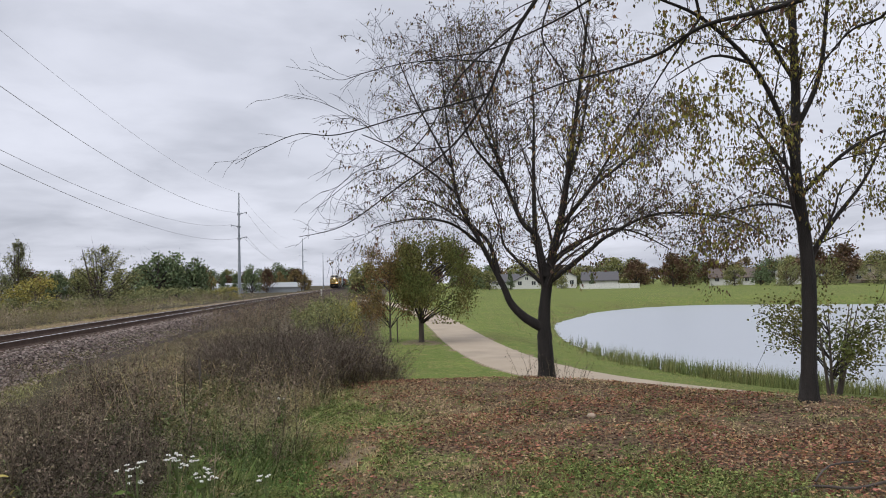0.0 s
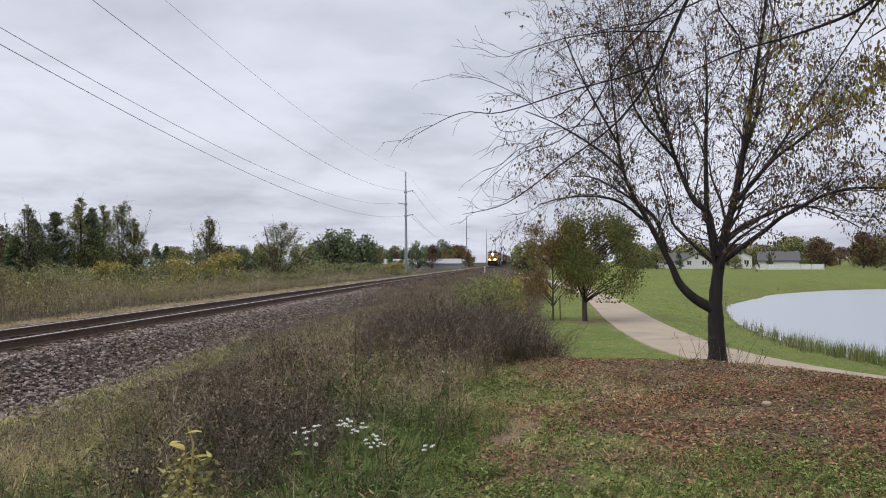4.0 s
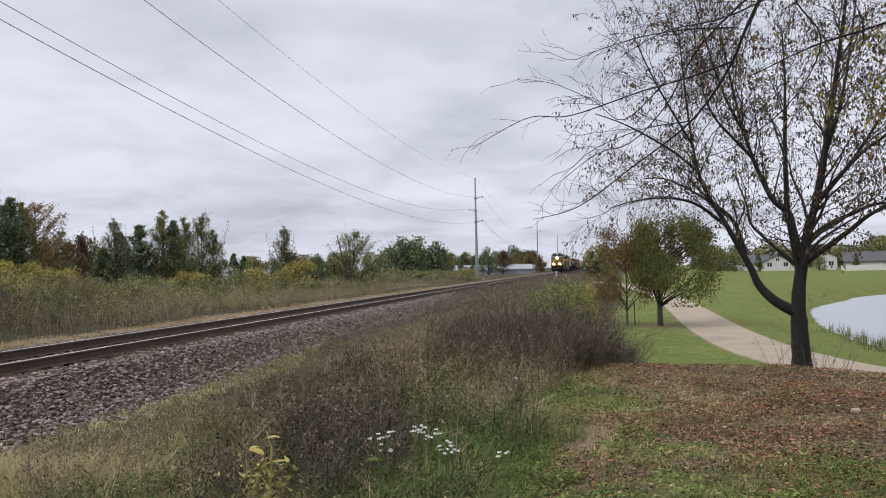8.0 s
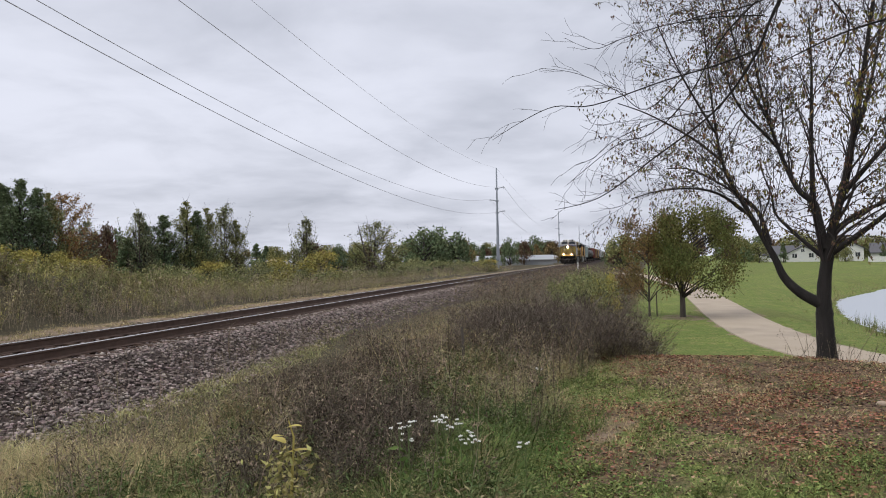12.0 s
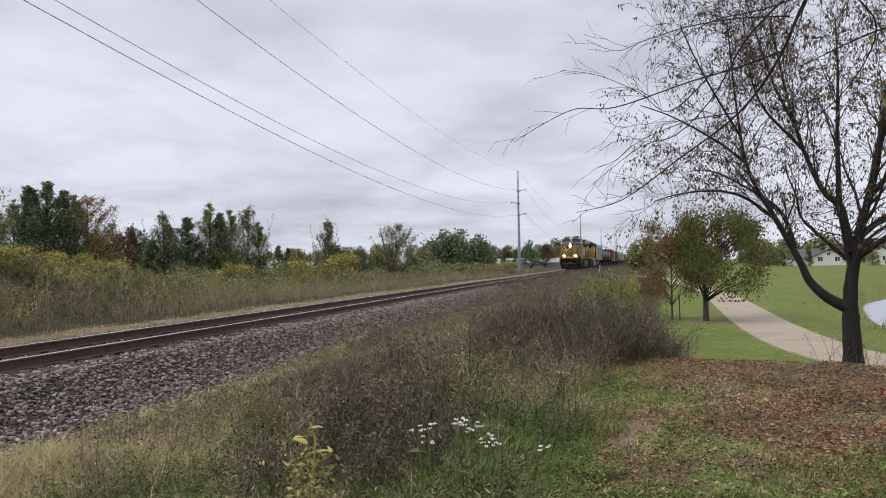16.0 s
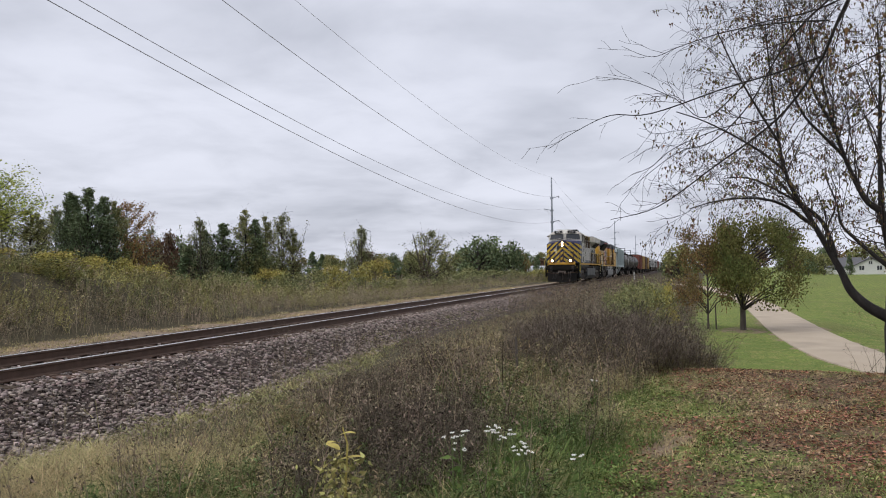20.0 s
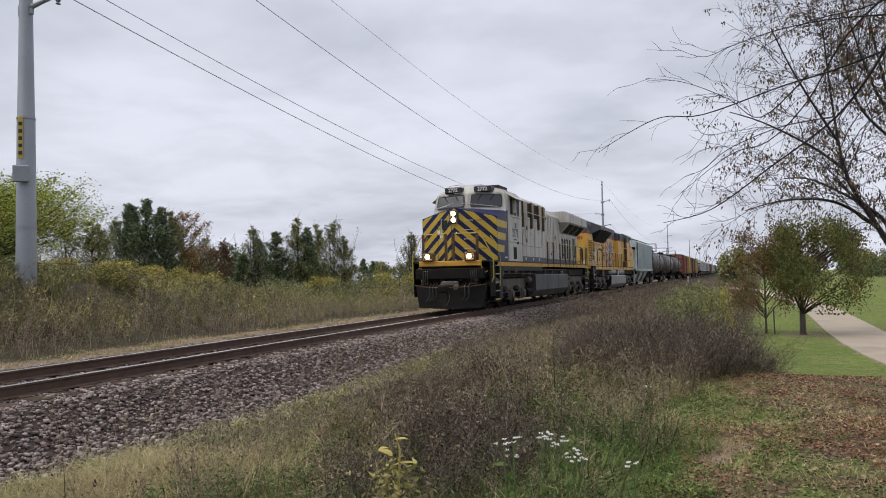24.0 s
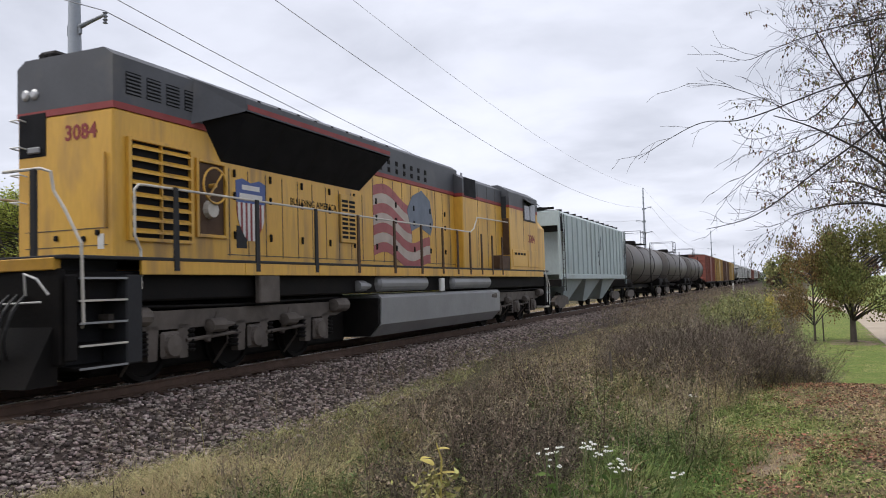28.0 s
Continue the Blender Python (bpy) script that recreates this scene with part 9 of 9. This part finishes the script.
# ---- freight cars: y = 0 at the leading end ----
def car_truck(parent, y):
    t = part("truck_frame", Mb().prism([(-1.25, 0.55), (-1.15, 0.68), (-0.5, 0.80), (0.5, 0.80), (1.15, 0.68), (1.25, 0.55), (1.15, 0.38), (0.8, 0.42), (0.4, 0.26), (-0.4, 0.26), (-0.8, 0.42), (-1.15, 0.38)], 0.98, 1.14, "x"), M["truck"], parent)
    t2 = part("truck_frame", Mb().prism([(-1.25, 0.55), (-1.15, 0.68), (-0.5, 0.80), (0.5, 0.80), (1.15, 0.68), (1.25, 0.55), (1.15, 0.38), (0.8, 0.42), (0.4, 0.26), (-0.4, 0.26), (-0.8, 0.42), (-1.15, 0.38)], -1.14, -0.98, "x"), M["truck"], parent)
    part("bolster", Mb().box(-1.0, 1.0, -0.25, 0.25, 0.45, 0.75, 0.03), M["under"], t)
    t.matrix_basis = t2.matrix_basis = pose(0, y, 0)
    for a in (-0.88, 0.88):
        for s in (1, -1):
            part("wheel", wheel(Mb(), s * 0.7525, y + a, 0.46), M["under"], parent)
        part("axle", Mb().cyl((-0.7, y + a, 0.46), (0.7, y + a, 0.46), 0.08, 8), M["under"], parent)


def end_ladder(parent, y, x, z0, z1, material):
    for a in (-0.2, 0.2):
        bar("ladder_rail", [(x, y + a, z0), (x, y + a, z1)], 0.018, material, parent, 5)
    for k in range(int((z1 - z0) / 0.38)):
        bar("rung", [(x, y - 0.2, z0 + 0.2 + k * 0.38), (x, y + 0.2, z0 + 0.2 + k * 0.38)], 0.012, material, parent, 5)


def hopper_car(s, material, label, group=""):
    L = 17.0
    t = thing("hopper_car", label, "freight car", group=group)
    w = 1.55
    body = Mb().prism([(-w, 1.72), (w, 1.72), (w, 4.30), (1.15, 4.52), (-1.15, 4.52), (-w, 4.30)], 1.4, L - 1.4, "y")
    body.add([(w, 1.4, 4.30), (w, 1.4, 2.6), (w, 0.9, 4.30)], [(0, 1, 2)])
    part("body", body, material, t, "ribbed pale hopper body")
    part("slope_sheet", Mb().add([(-w + 0.02, 0.85, 4.2), (w - 0.02, 0.85, 4.2), (w - 0.02, 3.2, 1.5), (-w + 0.02, 3.2, 1.5), (-w + 0.02, 0.95, 4.3), (w - 0.02, 0.95, 4.3)], [(0, 1, 2, 3), (0, 4, 5, 1)]), M["frame_grey"], t)
    part("end_sheet", Mb().box(-w, w, 0.55, 0.62, 3.78, 4.40, 0.01), material, t)
    part("end_frame", Mb().box(-w, w, 0.5, 0.62, 1.2, 1.5, 0.02), M["under"], t)
    for s_ in (1, -1):
        for yy in (0.6, L - 0.6):
            part("corner_post", Mb().box(*sorted((s_ * (w - 0.10), s_ * w)), yy - 0.06, yy + 0.06, 1.2, 4.35, 0.01), material, t)
        for k in range(15):
            a = 1.75 + k * 0.965
            part("rib", Mb().box(*sorted((s_ * (w - 0.01), s_ * (w + 0.06))), a - 0.04, a + 0.04, 1.75, 4.28, 0.015), material, t)
        part("side_sill", Mb().box(*sorted((s_ * (w - 0.08), s_ * (w + 0.03))), 0.6, L - 0.6, 1.50, 1.72, 0.02), material, t)
        end_ladder(t, 0.95, s_ * (w + 0.04), 1.0, 4.3, M["frame_grey"])
        end_ladder(t, L - 0.95, s_ * (w + 0.04), 1.0, 4.3, M["frame_grey"])
    for k in range(3):
        c = 4.3 + k * 4.2
        bay = Mb().add([(-1.3, c - 2.0, 1.72), (1.3, c - 2.0, 1.72), (1.3, c + 2.0, 1.72), (-1.3, c + 2.0, 1.72), (-0.7, c - 0.4, 0.42), (0.7, c - 0.4, 0.42), (0.7, c + 0.4, 0.42), (-0.7, c + 0.4, 0.42)],
                       [(0, 1, 5, 4), (1, 2, 6, 5), (2, 3, 7, 6), (3, 0, 4, 7), (4, 5, 6, 7)])
        part("discharge_bay", bay, material, t, "grimy sloping discharge bay")
    part("roof_walk", Mb().box(-0.45, 0.45, 0.4, L - 0.4, 4.62, 4.66, 0.01), M["galv"], t)
    for k in range(12):
        part("walk_bracket", Mb().box(-1.2, 1.2, 1.0 + k * 1.35, 1.06 + k * 1.35, 4.52, 4.62), M["under"], t)
    for k in range(8):
        part("hatch", Mb().box(-0.4, 0.4, 1.9 + k * 1.75, 2.9 + k * 1.75, 4.66, 4.74, 0.03), M["frame_grey"], t)
    part("marking_bar", Mb().box(-1.2, -0.4, 0.545, 0.55, 4.18, 4.28), M["navy"], t)
    part("marking_bar", Mb().box(-1.2, -0.3, 0.545, 0.55, 4.0, 4.1), M["navy"], t)
    for a, z, h, ww in ((8.2, 2.6, 0.35, 0.12), (8.5, 2.9, 0.5, 0.12), (8.35, 2.2, 0.25, 0.4), (8.9, 3.0, 0.7, 0.1)):
        part("marking_bar", Mb().box(w + 0.002, w + 0.008, a, a + ww, z, z + h), M["frame_grey"], t)
    part("underframe", Mb().box(-0.35, 0.35, 0.2, L - 0.2, 1.0, 1.25, 0.02), M["under"], t)
    car_truck(t, 2.1)
    car_truck(t, L - 2.1)
    coupler(t, 0.3, -1)
    coupler(t, L - 0.3, 1)
    TRAIN.append((t, s))
    return t


def tank_car(s, material, label):
    L = 17.6
    t = thing("tank_car", label, "freight car", group="tank cars of the train")
    prof = [(0.9, 0.0), (0.95, 0.55), (1.1, 1.0), (1.35, 1.32), (1.6, 1.44), (L - 1.6, 1.44), (L - 1.35, 1.32), (L - 1.1, 1.0), (L - 0.95, 0.55), (L - 0.9, 0.0)]
    part("tank", Mb().lathe(prof, (0, 0, 2.58), "y", 28), material, t, "grimy dark cylindrical tank", smooth=True)
    for a in (1.7, 6.4, L - 6.4, L - 1.7):
        part("tank_band", Mb().lathe([(a - 0.04, 1.43), (a - 0.04, 1.465), (a + 0.04, 1.465), (a + 0.04, 1.43)], (0, 0, 2.58), "y", 28), M["under"], t)
    part("dome", Mb().lathe([(3.98, 0.5), (4.22, 0.5), (4.3, 0.42), (4.32, 0.1)], (0, L / 2, 0), "z", 16), M["under"], t)
    pf = part("platform", Mb().box(-1.1, 1.1, L / 2 - 1.2, L / 2 + 1.2, 4.0, 4.04, 0.005), M["under"], t)
    for sx in (-1.05, 1.05):
        for sy in (-1.15, 0, 1.15):
            bar("platform_post", [(sx, L / 2 + sy, 4.0), (sx, L / 2 + sy, 4.95)], 0.02, M["under"], pf, 5)
        for z in (4.5, 4.95):
            bar("platform_rail", [(sx, L / 2 - 1.15, z), (sx, L / 2 + 1.15, z)], 0.018, M["under"], pf, 5)
    for sy in (-1.15, 1.15):
        bar("platform_rail", [(-1.05, L / 2 + sy, 4.95), (1.05, L / 2 + sy, 4.95)], 0.018, M["under"], pf, 5)
    for s_ in (1, -1):
        end_ladder(t, L / 2, s_ * 1.5, 0.9, 4.0, M["under"])
        bar("side_rail", [(s_ * 1.5, 0.6, 1.75), (s_ * 1.5, L - 0.6, 1.75)], 0.02, M["under"], t, 5)
        bar("end_rail", [(s_ * 1.5, 0.5, 1.2), (s_ * 1.5, 0.5, 2.2)], 0.02, M["under"], t, 5)
    for a in (1.2, L - 1.2):
        part("saddle", Mb().box(-1.2, 1.2, a - 0.9, a + 0.9, 1.0, 1.5, 0.05), M["under"], t)
    for a in (0.5, L - 0.5):
        part("end_sill", Mb().box(-1.5, 1.5, a - 0.15, a + 0.15, 1.0, 1.25, 0.02), M["under"], t)
    part("centre_sill", Mb().box(-0.3, 0.3, 0.2, L - 0.2, 0.85, 1.1, 0.02), M["under"], t)
    part("bottom_valve", Mb().lathe([(0.6, 0.18), (1.2, 0.22)], (0, L / 2, 0), "z", 10), M["under"], t)
    car_truck(t, 2.1)
    car_truck(t, L - 2.1)
    coupler(t, 0.25, -1)
    coupler(t, L - 0.25, 1)
    TRAIN.append((t, s))
    return t


def box_car(s, material, label, L=16.8, tall=4.55):
    t = thing("boxcar", label, "freight car", group="boxcars of the train")
    w = 1.5
    part("body", Mb().box(-w, w, 0.5, L - 0.5, 1.05, tall, 0.02), material, t, "ribbed boxcar body")
    part("roof", Mb().prism([(-w - 0.03, tall), (w + 0.03, tall), (0, tall + 0.2)], 0.45, L - 0.45, "y"), M["galv"], t)
    for s_ in (1, -1):
        for k in range(13):
            a = 0.9 + k * (L - 1.8) / 12
            if abs(a - L / 2) < 1.6:
                continue
            part("rib", Mb().box(*sorted((s_ * (w - 0.01), s_ * (w + 0.07))), a - 0.05, a + 0.05, 1.1, tall - 0.08, 0.015), material, t)
        dr = part("door", Mb().box(*sorted((s_ * w, s_ * (w + 0.09))), L / 2 - 1.5, L / 2 + 1.5, 1.15, tall - 0.1, 0.02), material, t)
        for k in range(4):
            part("door_rib", Mb().box(*sorted((s_ * (w + 0.085), s_ * (w + 0.12))), L / 2 - 1.45, L / 2 + 1.45, 1.6 + k * 0.75, 1.68 + k * 0.75, 0.01), material, dr)
        part("side_sill", Mb().box(*sorted((s_ * (w - 0.05), s_ * (w + 0.02))), 1.0, L - 1.0, 0.85, 1.05, 0.02), M["under"], t)
        end_ladder(t, 0.8, s_ * (w + 0.05), 0.6, tall - 0.3, M["frame_grey"])
    for a in (0.5, L - 0.5):
        for k in range(5):
            part("end_rib", Mb().box(-w + 0.1, w - 0.1, a - 0.06, a + 0.06, 1.4 + k * 0.6, 1.6 + k * 0.6, 0.04), material, t)
    part("centre_sill", Mb().box(-0.3, 0.3, 0.2, L - 0.2, 0.80, 1.05, 0.02), M["under"], t)
    car_truck(t, 2.2)
    car_truck(t, L - 2.2)
    coupler(t, 0.25, -1)
    coupler(t, L - 0.25, 1)
    TRAIN.append((t, s))
    return t


def repeat_car(car, s):
    c = copy_thing(car, pose(0, 0, 0))
    TRAIN.append((c, s))


s = 47.0
hop = hopper_car(s, M["hopper"], "pale green-grey covered hopper car with dark bays")
s += 17.9
tk = tank_car(s, M["tankblack"], "grimy black tank car with a railed platform")
for k in (1, 2):
    repeat_car(tk, s + 18.5 * k)
s += 18.5 * 3
red = box_car(s, M["boxred"], "oxide red boxcar with ribbed sides")
s += 17.7
yel = box_car(s, M["boxyellow"], "faded yellow boxcar with ribbed sides")
s += 17.7
brn = box_car(s, M["boxbrown"], "brown boxcar with ribbed sides")
s += 17.7
repeat_car(yel, s)
s += 17.7
repeat_car(tk, s)
s += 18.5
wht = hopper_car(s, M["boxwhite"], "dirty white covered hopper car", "hoppers of the train")
for kind, n in ((wht, 2), (tk, 1), (wht, 1), (red, 2), (wht, 3), (brn, 2), (tk, 2), (wht, 4), (red, 1)):
    for k in range(n):
        s += 18.2
        repeat_car(kind, s)


# ---- small things on the knoll and in the weeds ----
M["petal"] = mat("white_flower_heads", (0.80, 0.80, 0.76), 0.8, bump=0.0)
M["stemgreen"] = mat("green_stem", (0.13, 0.17, 0.06), 0.8, bump=0.0)
M["paleleaf"] = leafmat("pale_yellow_green_leaf", (0.46, 0.39, 0.12), (0.36, 0.32, 0.10), 0.4, 0.3)
M["weedleaf"] = leafmat("olive_tan_small_leaves", (0.350, 0.312, 0.125), (0.250, 0.240, 0.098), 0.6, 0.2)
M["rock"] = mat("pale_field_stone", (0.40, 0.31, 0.23), 0.9, 0, (0.28, 0.22, 0.17), 6, 40, 0.5)


def flower(x, y, top, seed, spread=0.045):
    """A wild white flower: stem, side stems and flat heads of small florets."""
    rng = random.Random(seed)
    z0 = float(gz(x, y))
    t = thing("wildflower", "white wildflower with flat heads in the green weeds", "flower", (x, y, z0), "white wildflowers")
    h = top - z0
    part("stem", Mb().tube([(0, 0, -0.05), (0.01, 0.0, h * 0.5), (0, 0, h)], [0.005, 0.004, 0.003], 5), M["stemgreen"], t)
    for k in range(4):
        a = rng.uniform(0, 6.28)
        r = spread * rng.uniform(0.4, 1.3)
        c = (math.cos(a) * r, math.sin(a) * r, h + rng.uniform(-0.03, 0.03))
        hd = Mb()
        part("side_stem", Mb().tube([(0, 0, h * 0.75), c], 0.002, 4), M["stemgreen"], t)
        for j in range(9):
            b, q = rng.uniform(0, 6.28), rng.uniform(0, 0.017)
            hd.lathe([(0.0, 0.003), (0.004, 0.0055), (0.007, 0.003)], (c[0] + math.cos(b) * q, c[1] + math.sin(b) * q, c[2] + rng.uniform(0, 0.008)), "z", 6)
        part("flower_head", hd, M["petal"], t)
    V, F = leaf_mesh(np.array([(0, 0, h * rng.uniform(0.2, 0.8)) for _ in range(10)]), 0.08, np.random.default_rng(seed), 0.1, 0.2)
    part("foliage", tri_mesh("foliage", V, F), M["g_green"], t)


FLOWERS = [(-1.44, 5.2, 0.16), (-1.38, 5.22, 0.17), (-1.19, 5.27, 0.21), (-1.14, 5.28, 0.21), (-1.03, 5.3, 0.17), (-0.99, 5.31, 0.07), (-0.95, 5.32, 0.09),
           (-0.92, 5.32, 0.04), (-1.38, 5.22, 0.08), (-1.09, 5.29, 0.15), (-0.8, 8.9, 0.05), (-0.62, 5.6, -0.05)]
for k, (x, y, z) in enumerate(FLOWERS):
    flower(x, y, z, k)

# the pale yellow weed that stands up near the camera
yw = thing("yellow_weed", "tall pale yellow weed with a few broad leaves", "weed", (-1.80, 4.12, float(gz(-1.80, 4.12))))
hw_ = 0.42 - float(gz(-1.80, 4.12))
part("stem", Mb().tube([(0, 0, -0.05), (0.02, 0.02, hw_ * 0.5), (0.05, 0.0, hw_ * 0.9), (0.02, 0, hw_)], [0.010, 0.009, 0.006, 0.004], 6), M["paleleaf"], yw)
rw = np.random.default_rng(5)
V, F = leaf_mesh(np.array([(0.065 * rw.normal(), 0.065 * rw.normal(), hw_ * z) for z in rw.uniform(0.0, 0.85, 900) ** 1.1]), 0.042, rw, 0.0, 0.24)
part("foliage", tri_mesh("foliage", V, F), M["weedleaf"], yw)
for a, z, ln in ((0.3, 0.80, 0.15), (2.6, 0.86, 0.14), (0.1, 0.95, 0.10), (4.2, 0.9, 0.09)):
    lf = Mb()
    n = 6
    for k in range(n + 1):
        f = k / n
        w = 0.030 * math.sin(math.pi * min(0.98, 0.08 + 0.9 * f))
        cx, cz = ln * f, hw_ * z + 0.05 * f - 0.05 * f * f
        for s in (-1, 1):
            lf.v.append((math.cos(a) * cx - math.sin(a) * s * w, math.sin(a) * cx + math.cos(a) * s * w, cz + 0.008 * (1 - abs(s)) + 0.012 * f))
    lf.f = [(2 * k, 2 * k + 1, 2 * k + 3, 2 * k + 2) for k in range(n)]
    part("leaf", lf, M["paleleaf"], yw, "broad pale yellow leaf")

# pale stones and fallen sticks on the leaves
def stone(x, y, r, seed):
    rng = random.Random(seed)
    bm = bmesh.new()
    bmesh.ops.create_icosphere(bm, subdivisions=2, radius=r)
    for v in bm.verts:
        v.co = v.co * rng.uniform(0.82, 1.12)
        v.co.z *= 0.6
    me = bpy.data.meshes.new("stone")
    bm.to_mesh(me)
    bm.free()
    ob = part("stone", me, M["rock"], smooth=True)
    ob.matrix_basis = pose(x, y, float(gz(x, y)) + r * 0.25, 0, 0, rng.uniform(0, 360))
    tagged(ob, "pale field stone lying among fallen leaves", "stone", "stones on the knoll")


for k, (x, y, r) in enumerate(((2.97, 9.66, 0.065), (3.9, 8.2, 0.045), (5.9, 9.7, 0.05))):
    stone(x, y, r, k)


def stick(pts, r, label):
    z = [(x, y, float(gz(x, y)) + dz) for x, y, dz in pts]
    ob = part("fallen_stick", Mb().tube(smooth_line(z, n=3), r, 7), M["bark2"])
    tagged(ob, label, "stick", "fallen sticks")


stick([(3.3, 5.75, 0.03), (3.6, 5.85, 0.06), (3.9, 5.8, 0.04), (4.3, 5.9, 0.05)], 0.012, "thin fallen stick lying on the leaves")
stick([(3.75, 6.1, 0.03), (4.05, 6.35, 0.08), (4.5, 6.5, 0.04)], 0.009, "thin bent stick lying on the leaves")
stick([(6.0, 12.6, 0.02), (6.3, 12.5, 0.18), (6.5, 12.5, 0.10), (6.9, 12.3, 0.12), (7.0, 12.2, 0.02)], 0.014, "dead branch lying beside the path")
# dry twigs and suckers at the foot of the main tree
BASE = [stalk(s + 90, 0.55, 10, 1, 0.16, 0.02) for s in range(4)]
x, y = rs.normal(3.7, 0.38, 42), rs.normal(14.35, 0.25, 42)
scatter("suckers", "dry twigs round the foot of the tree", "twigs", BASE, x, y, rs.uniform(0.4, 1.0, 42), M["g_brown"], 0.3)
# dead stalks that stand at the edge of the ballast
x, y = rs.uniform(-7.2, -6.0, 70), rs.uniform(6, 20, 70)
scatter("ballast_weeds", "thin dead weeds at the edge of the ballast", "weeds", BROWN, x, y, rs.uniform(0.5, 0.9, 70), M["g_brown"], 0.15)

# clumps of orange-tan grass where the weeds begin, and lone dead plants beside the rail
x, y = rs.normal(-5.2, 0.45, 300), rs.normal(5.9, 0.6, 300)
scatter("tan_tufts", "orange-tan dry grass at the edge of the ballast", "grass", DRY, x, y, rs.uniform(0.45, 0.85, 300), M["g_dry"], 0.3)
LONE = [stalk(s + 200, 0.55, 16, 2, 0.16, 0.016) for s in range(3)]
x, y = np.array([-7.3, -7.38, -7.45, -7.6, -7.5]), np.array([14.0, 14.2, 12.2, 11.2, 16.8])
scatter("lone_weeds", "sparse dead plants growing in the ballast", "weeds", LONE, x, y, np.array([1.6, 1.1, 0.9, 0.7, 0.7]), M["g_brown"], 0.1, lift=0.02)

# ---- ballast and ties, last ----
tie_me = Mb().box(-1.32, 1.32, -0.115, 0.115, -0.34, -0.174, 0.014).mesh("tie")
tie_me.materials.append(M["tie"])
plate_me = Mb().box(-0.17, 0.17, -0.09, 0.09, -0.174, -0.160, 0.003).mesh("tie_plate")
plate_me.materials.append(M["rust"])
rest = Mb()
rt = random.Random(3)
near_ties = 0
for k in range(0, 620):
    y = -14 + k * 0.535
    x = float(track_x(y))
    if near_ties < 150:
        near_ties += 1
        tie = new("tie", tie_me)
        tie.parent = railway
        tie.matrix_basis = pose(x + rt.uniform(-0.04, 0.04), y, rt.uniform(-0.012, 0.006), 0, 0, rt.uniform(-1.2, 1.2))
        if 2 < y < 45:
            for s in (-0.7525, 0.7525):
                pl = new("tie_plate", plate_me)
                pl.parent = tie
                pl.matrix_basis = pose(s, 0, 0)
    else:
        rest.box(x - 1.3, x + 1.3, y - 0.115, y + 0.115, -0.34, -0.174)
tagged(part("far_ties", rest, M["tie"], railway), kind="stuff")


def pebble(seed):
    """A broken stone: an uneven eight-cornered block."""
    rng = np.random.default_rng(seed)
    c = np.array([(x, y, z) for z in (-1, 1) for y in (-1, 1) for x in (-1, 1)], float)
    c = c * rng.uniform(0.45, 1.0, (8, 3)) * [1, 0.8, 0.62]
    q = [(0, 2, 3, 1), (4, 5, 7, 6), (0, 1, 5, 4), (2, 6, 7, 3), (0, 4, 6, 2), (1, 3, 7, 5)]
    return c, np.array([t for a, b, d, e in q for t in ((a, b, d), (a, d, e))])


PEB = [pebble(s) for s in range(14)]
n = 56000
y = 2.5 + 46 * rs.random(n) ** 1.75
side = rs.random(n)
u = np.where(side < 0.70, 0.80 + 3.0 * rs.random(n) ** 0.95, np.where(side < 0.84, rs.uniform(-0.70, 0.70, n), -0.85 - 2.7 * rs.random(n)))
u = np.where(u > edge_u(y) + 0.35, rs.uniform(0.8, 1.9, n), u)
z = np.interp(np.abs(u), [0, 1.62, 2.45, 3.1, 3.7], [-0.21, -0.21, -0.575, -0.655, -0.76])
z = np.maximum(z, gz(track_x(y) + u, y) - 0.02)
on_tie = (np.abs(((y + 14) / 0.535) % 1.0 - 0.0) < 0.24) | (((y + 14) / 0.535) % 1.0 > 0.76)
keep = ~(on_tie & (np.abs(u) < 1.30) & (rs.random(n) < 0.9))
u, y, z = u[keep], y[keep], z[keep]
xyz = np.stack([track_x(y) + u, y, z + rs.uniform(-0.005, 0.03, len(y))], 1)
V, F = strew(PEB, xyz, rs.uniform(0, 6.28, len(y)), 0.014 + 0.026 * rs.random(len(y)) ** 1.6, rs.normal(size=(len(y), 2)) * 0.4)
tagged(part("ballast_stone", tri_mesh("ballast_stone", V, F), M["stone"], railway, "broken grey and pinkish ballast stones"), kind="stuff")


# ---- what moves ----
NOSE_Y, SPEED = 17.7, 11.0


def motions():
    for car, s in TRAIN:
        rows = []
        for t in range(0, 29):
            y = NOSE_Y + SPEED * (25 - t) + s
            slope = float(bend(y + 0.5) - bend(y - 0.5))
            rows.append((float(t), pose(float(track_x(y)), y, 0, 0, 0, -math.degrees(math.atan(slope)))))
        walk(car, rows)


motions()
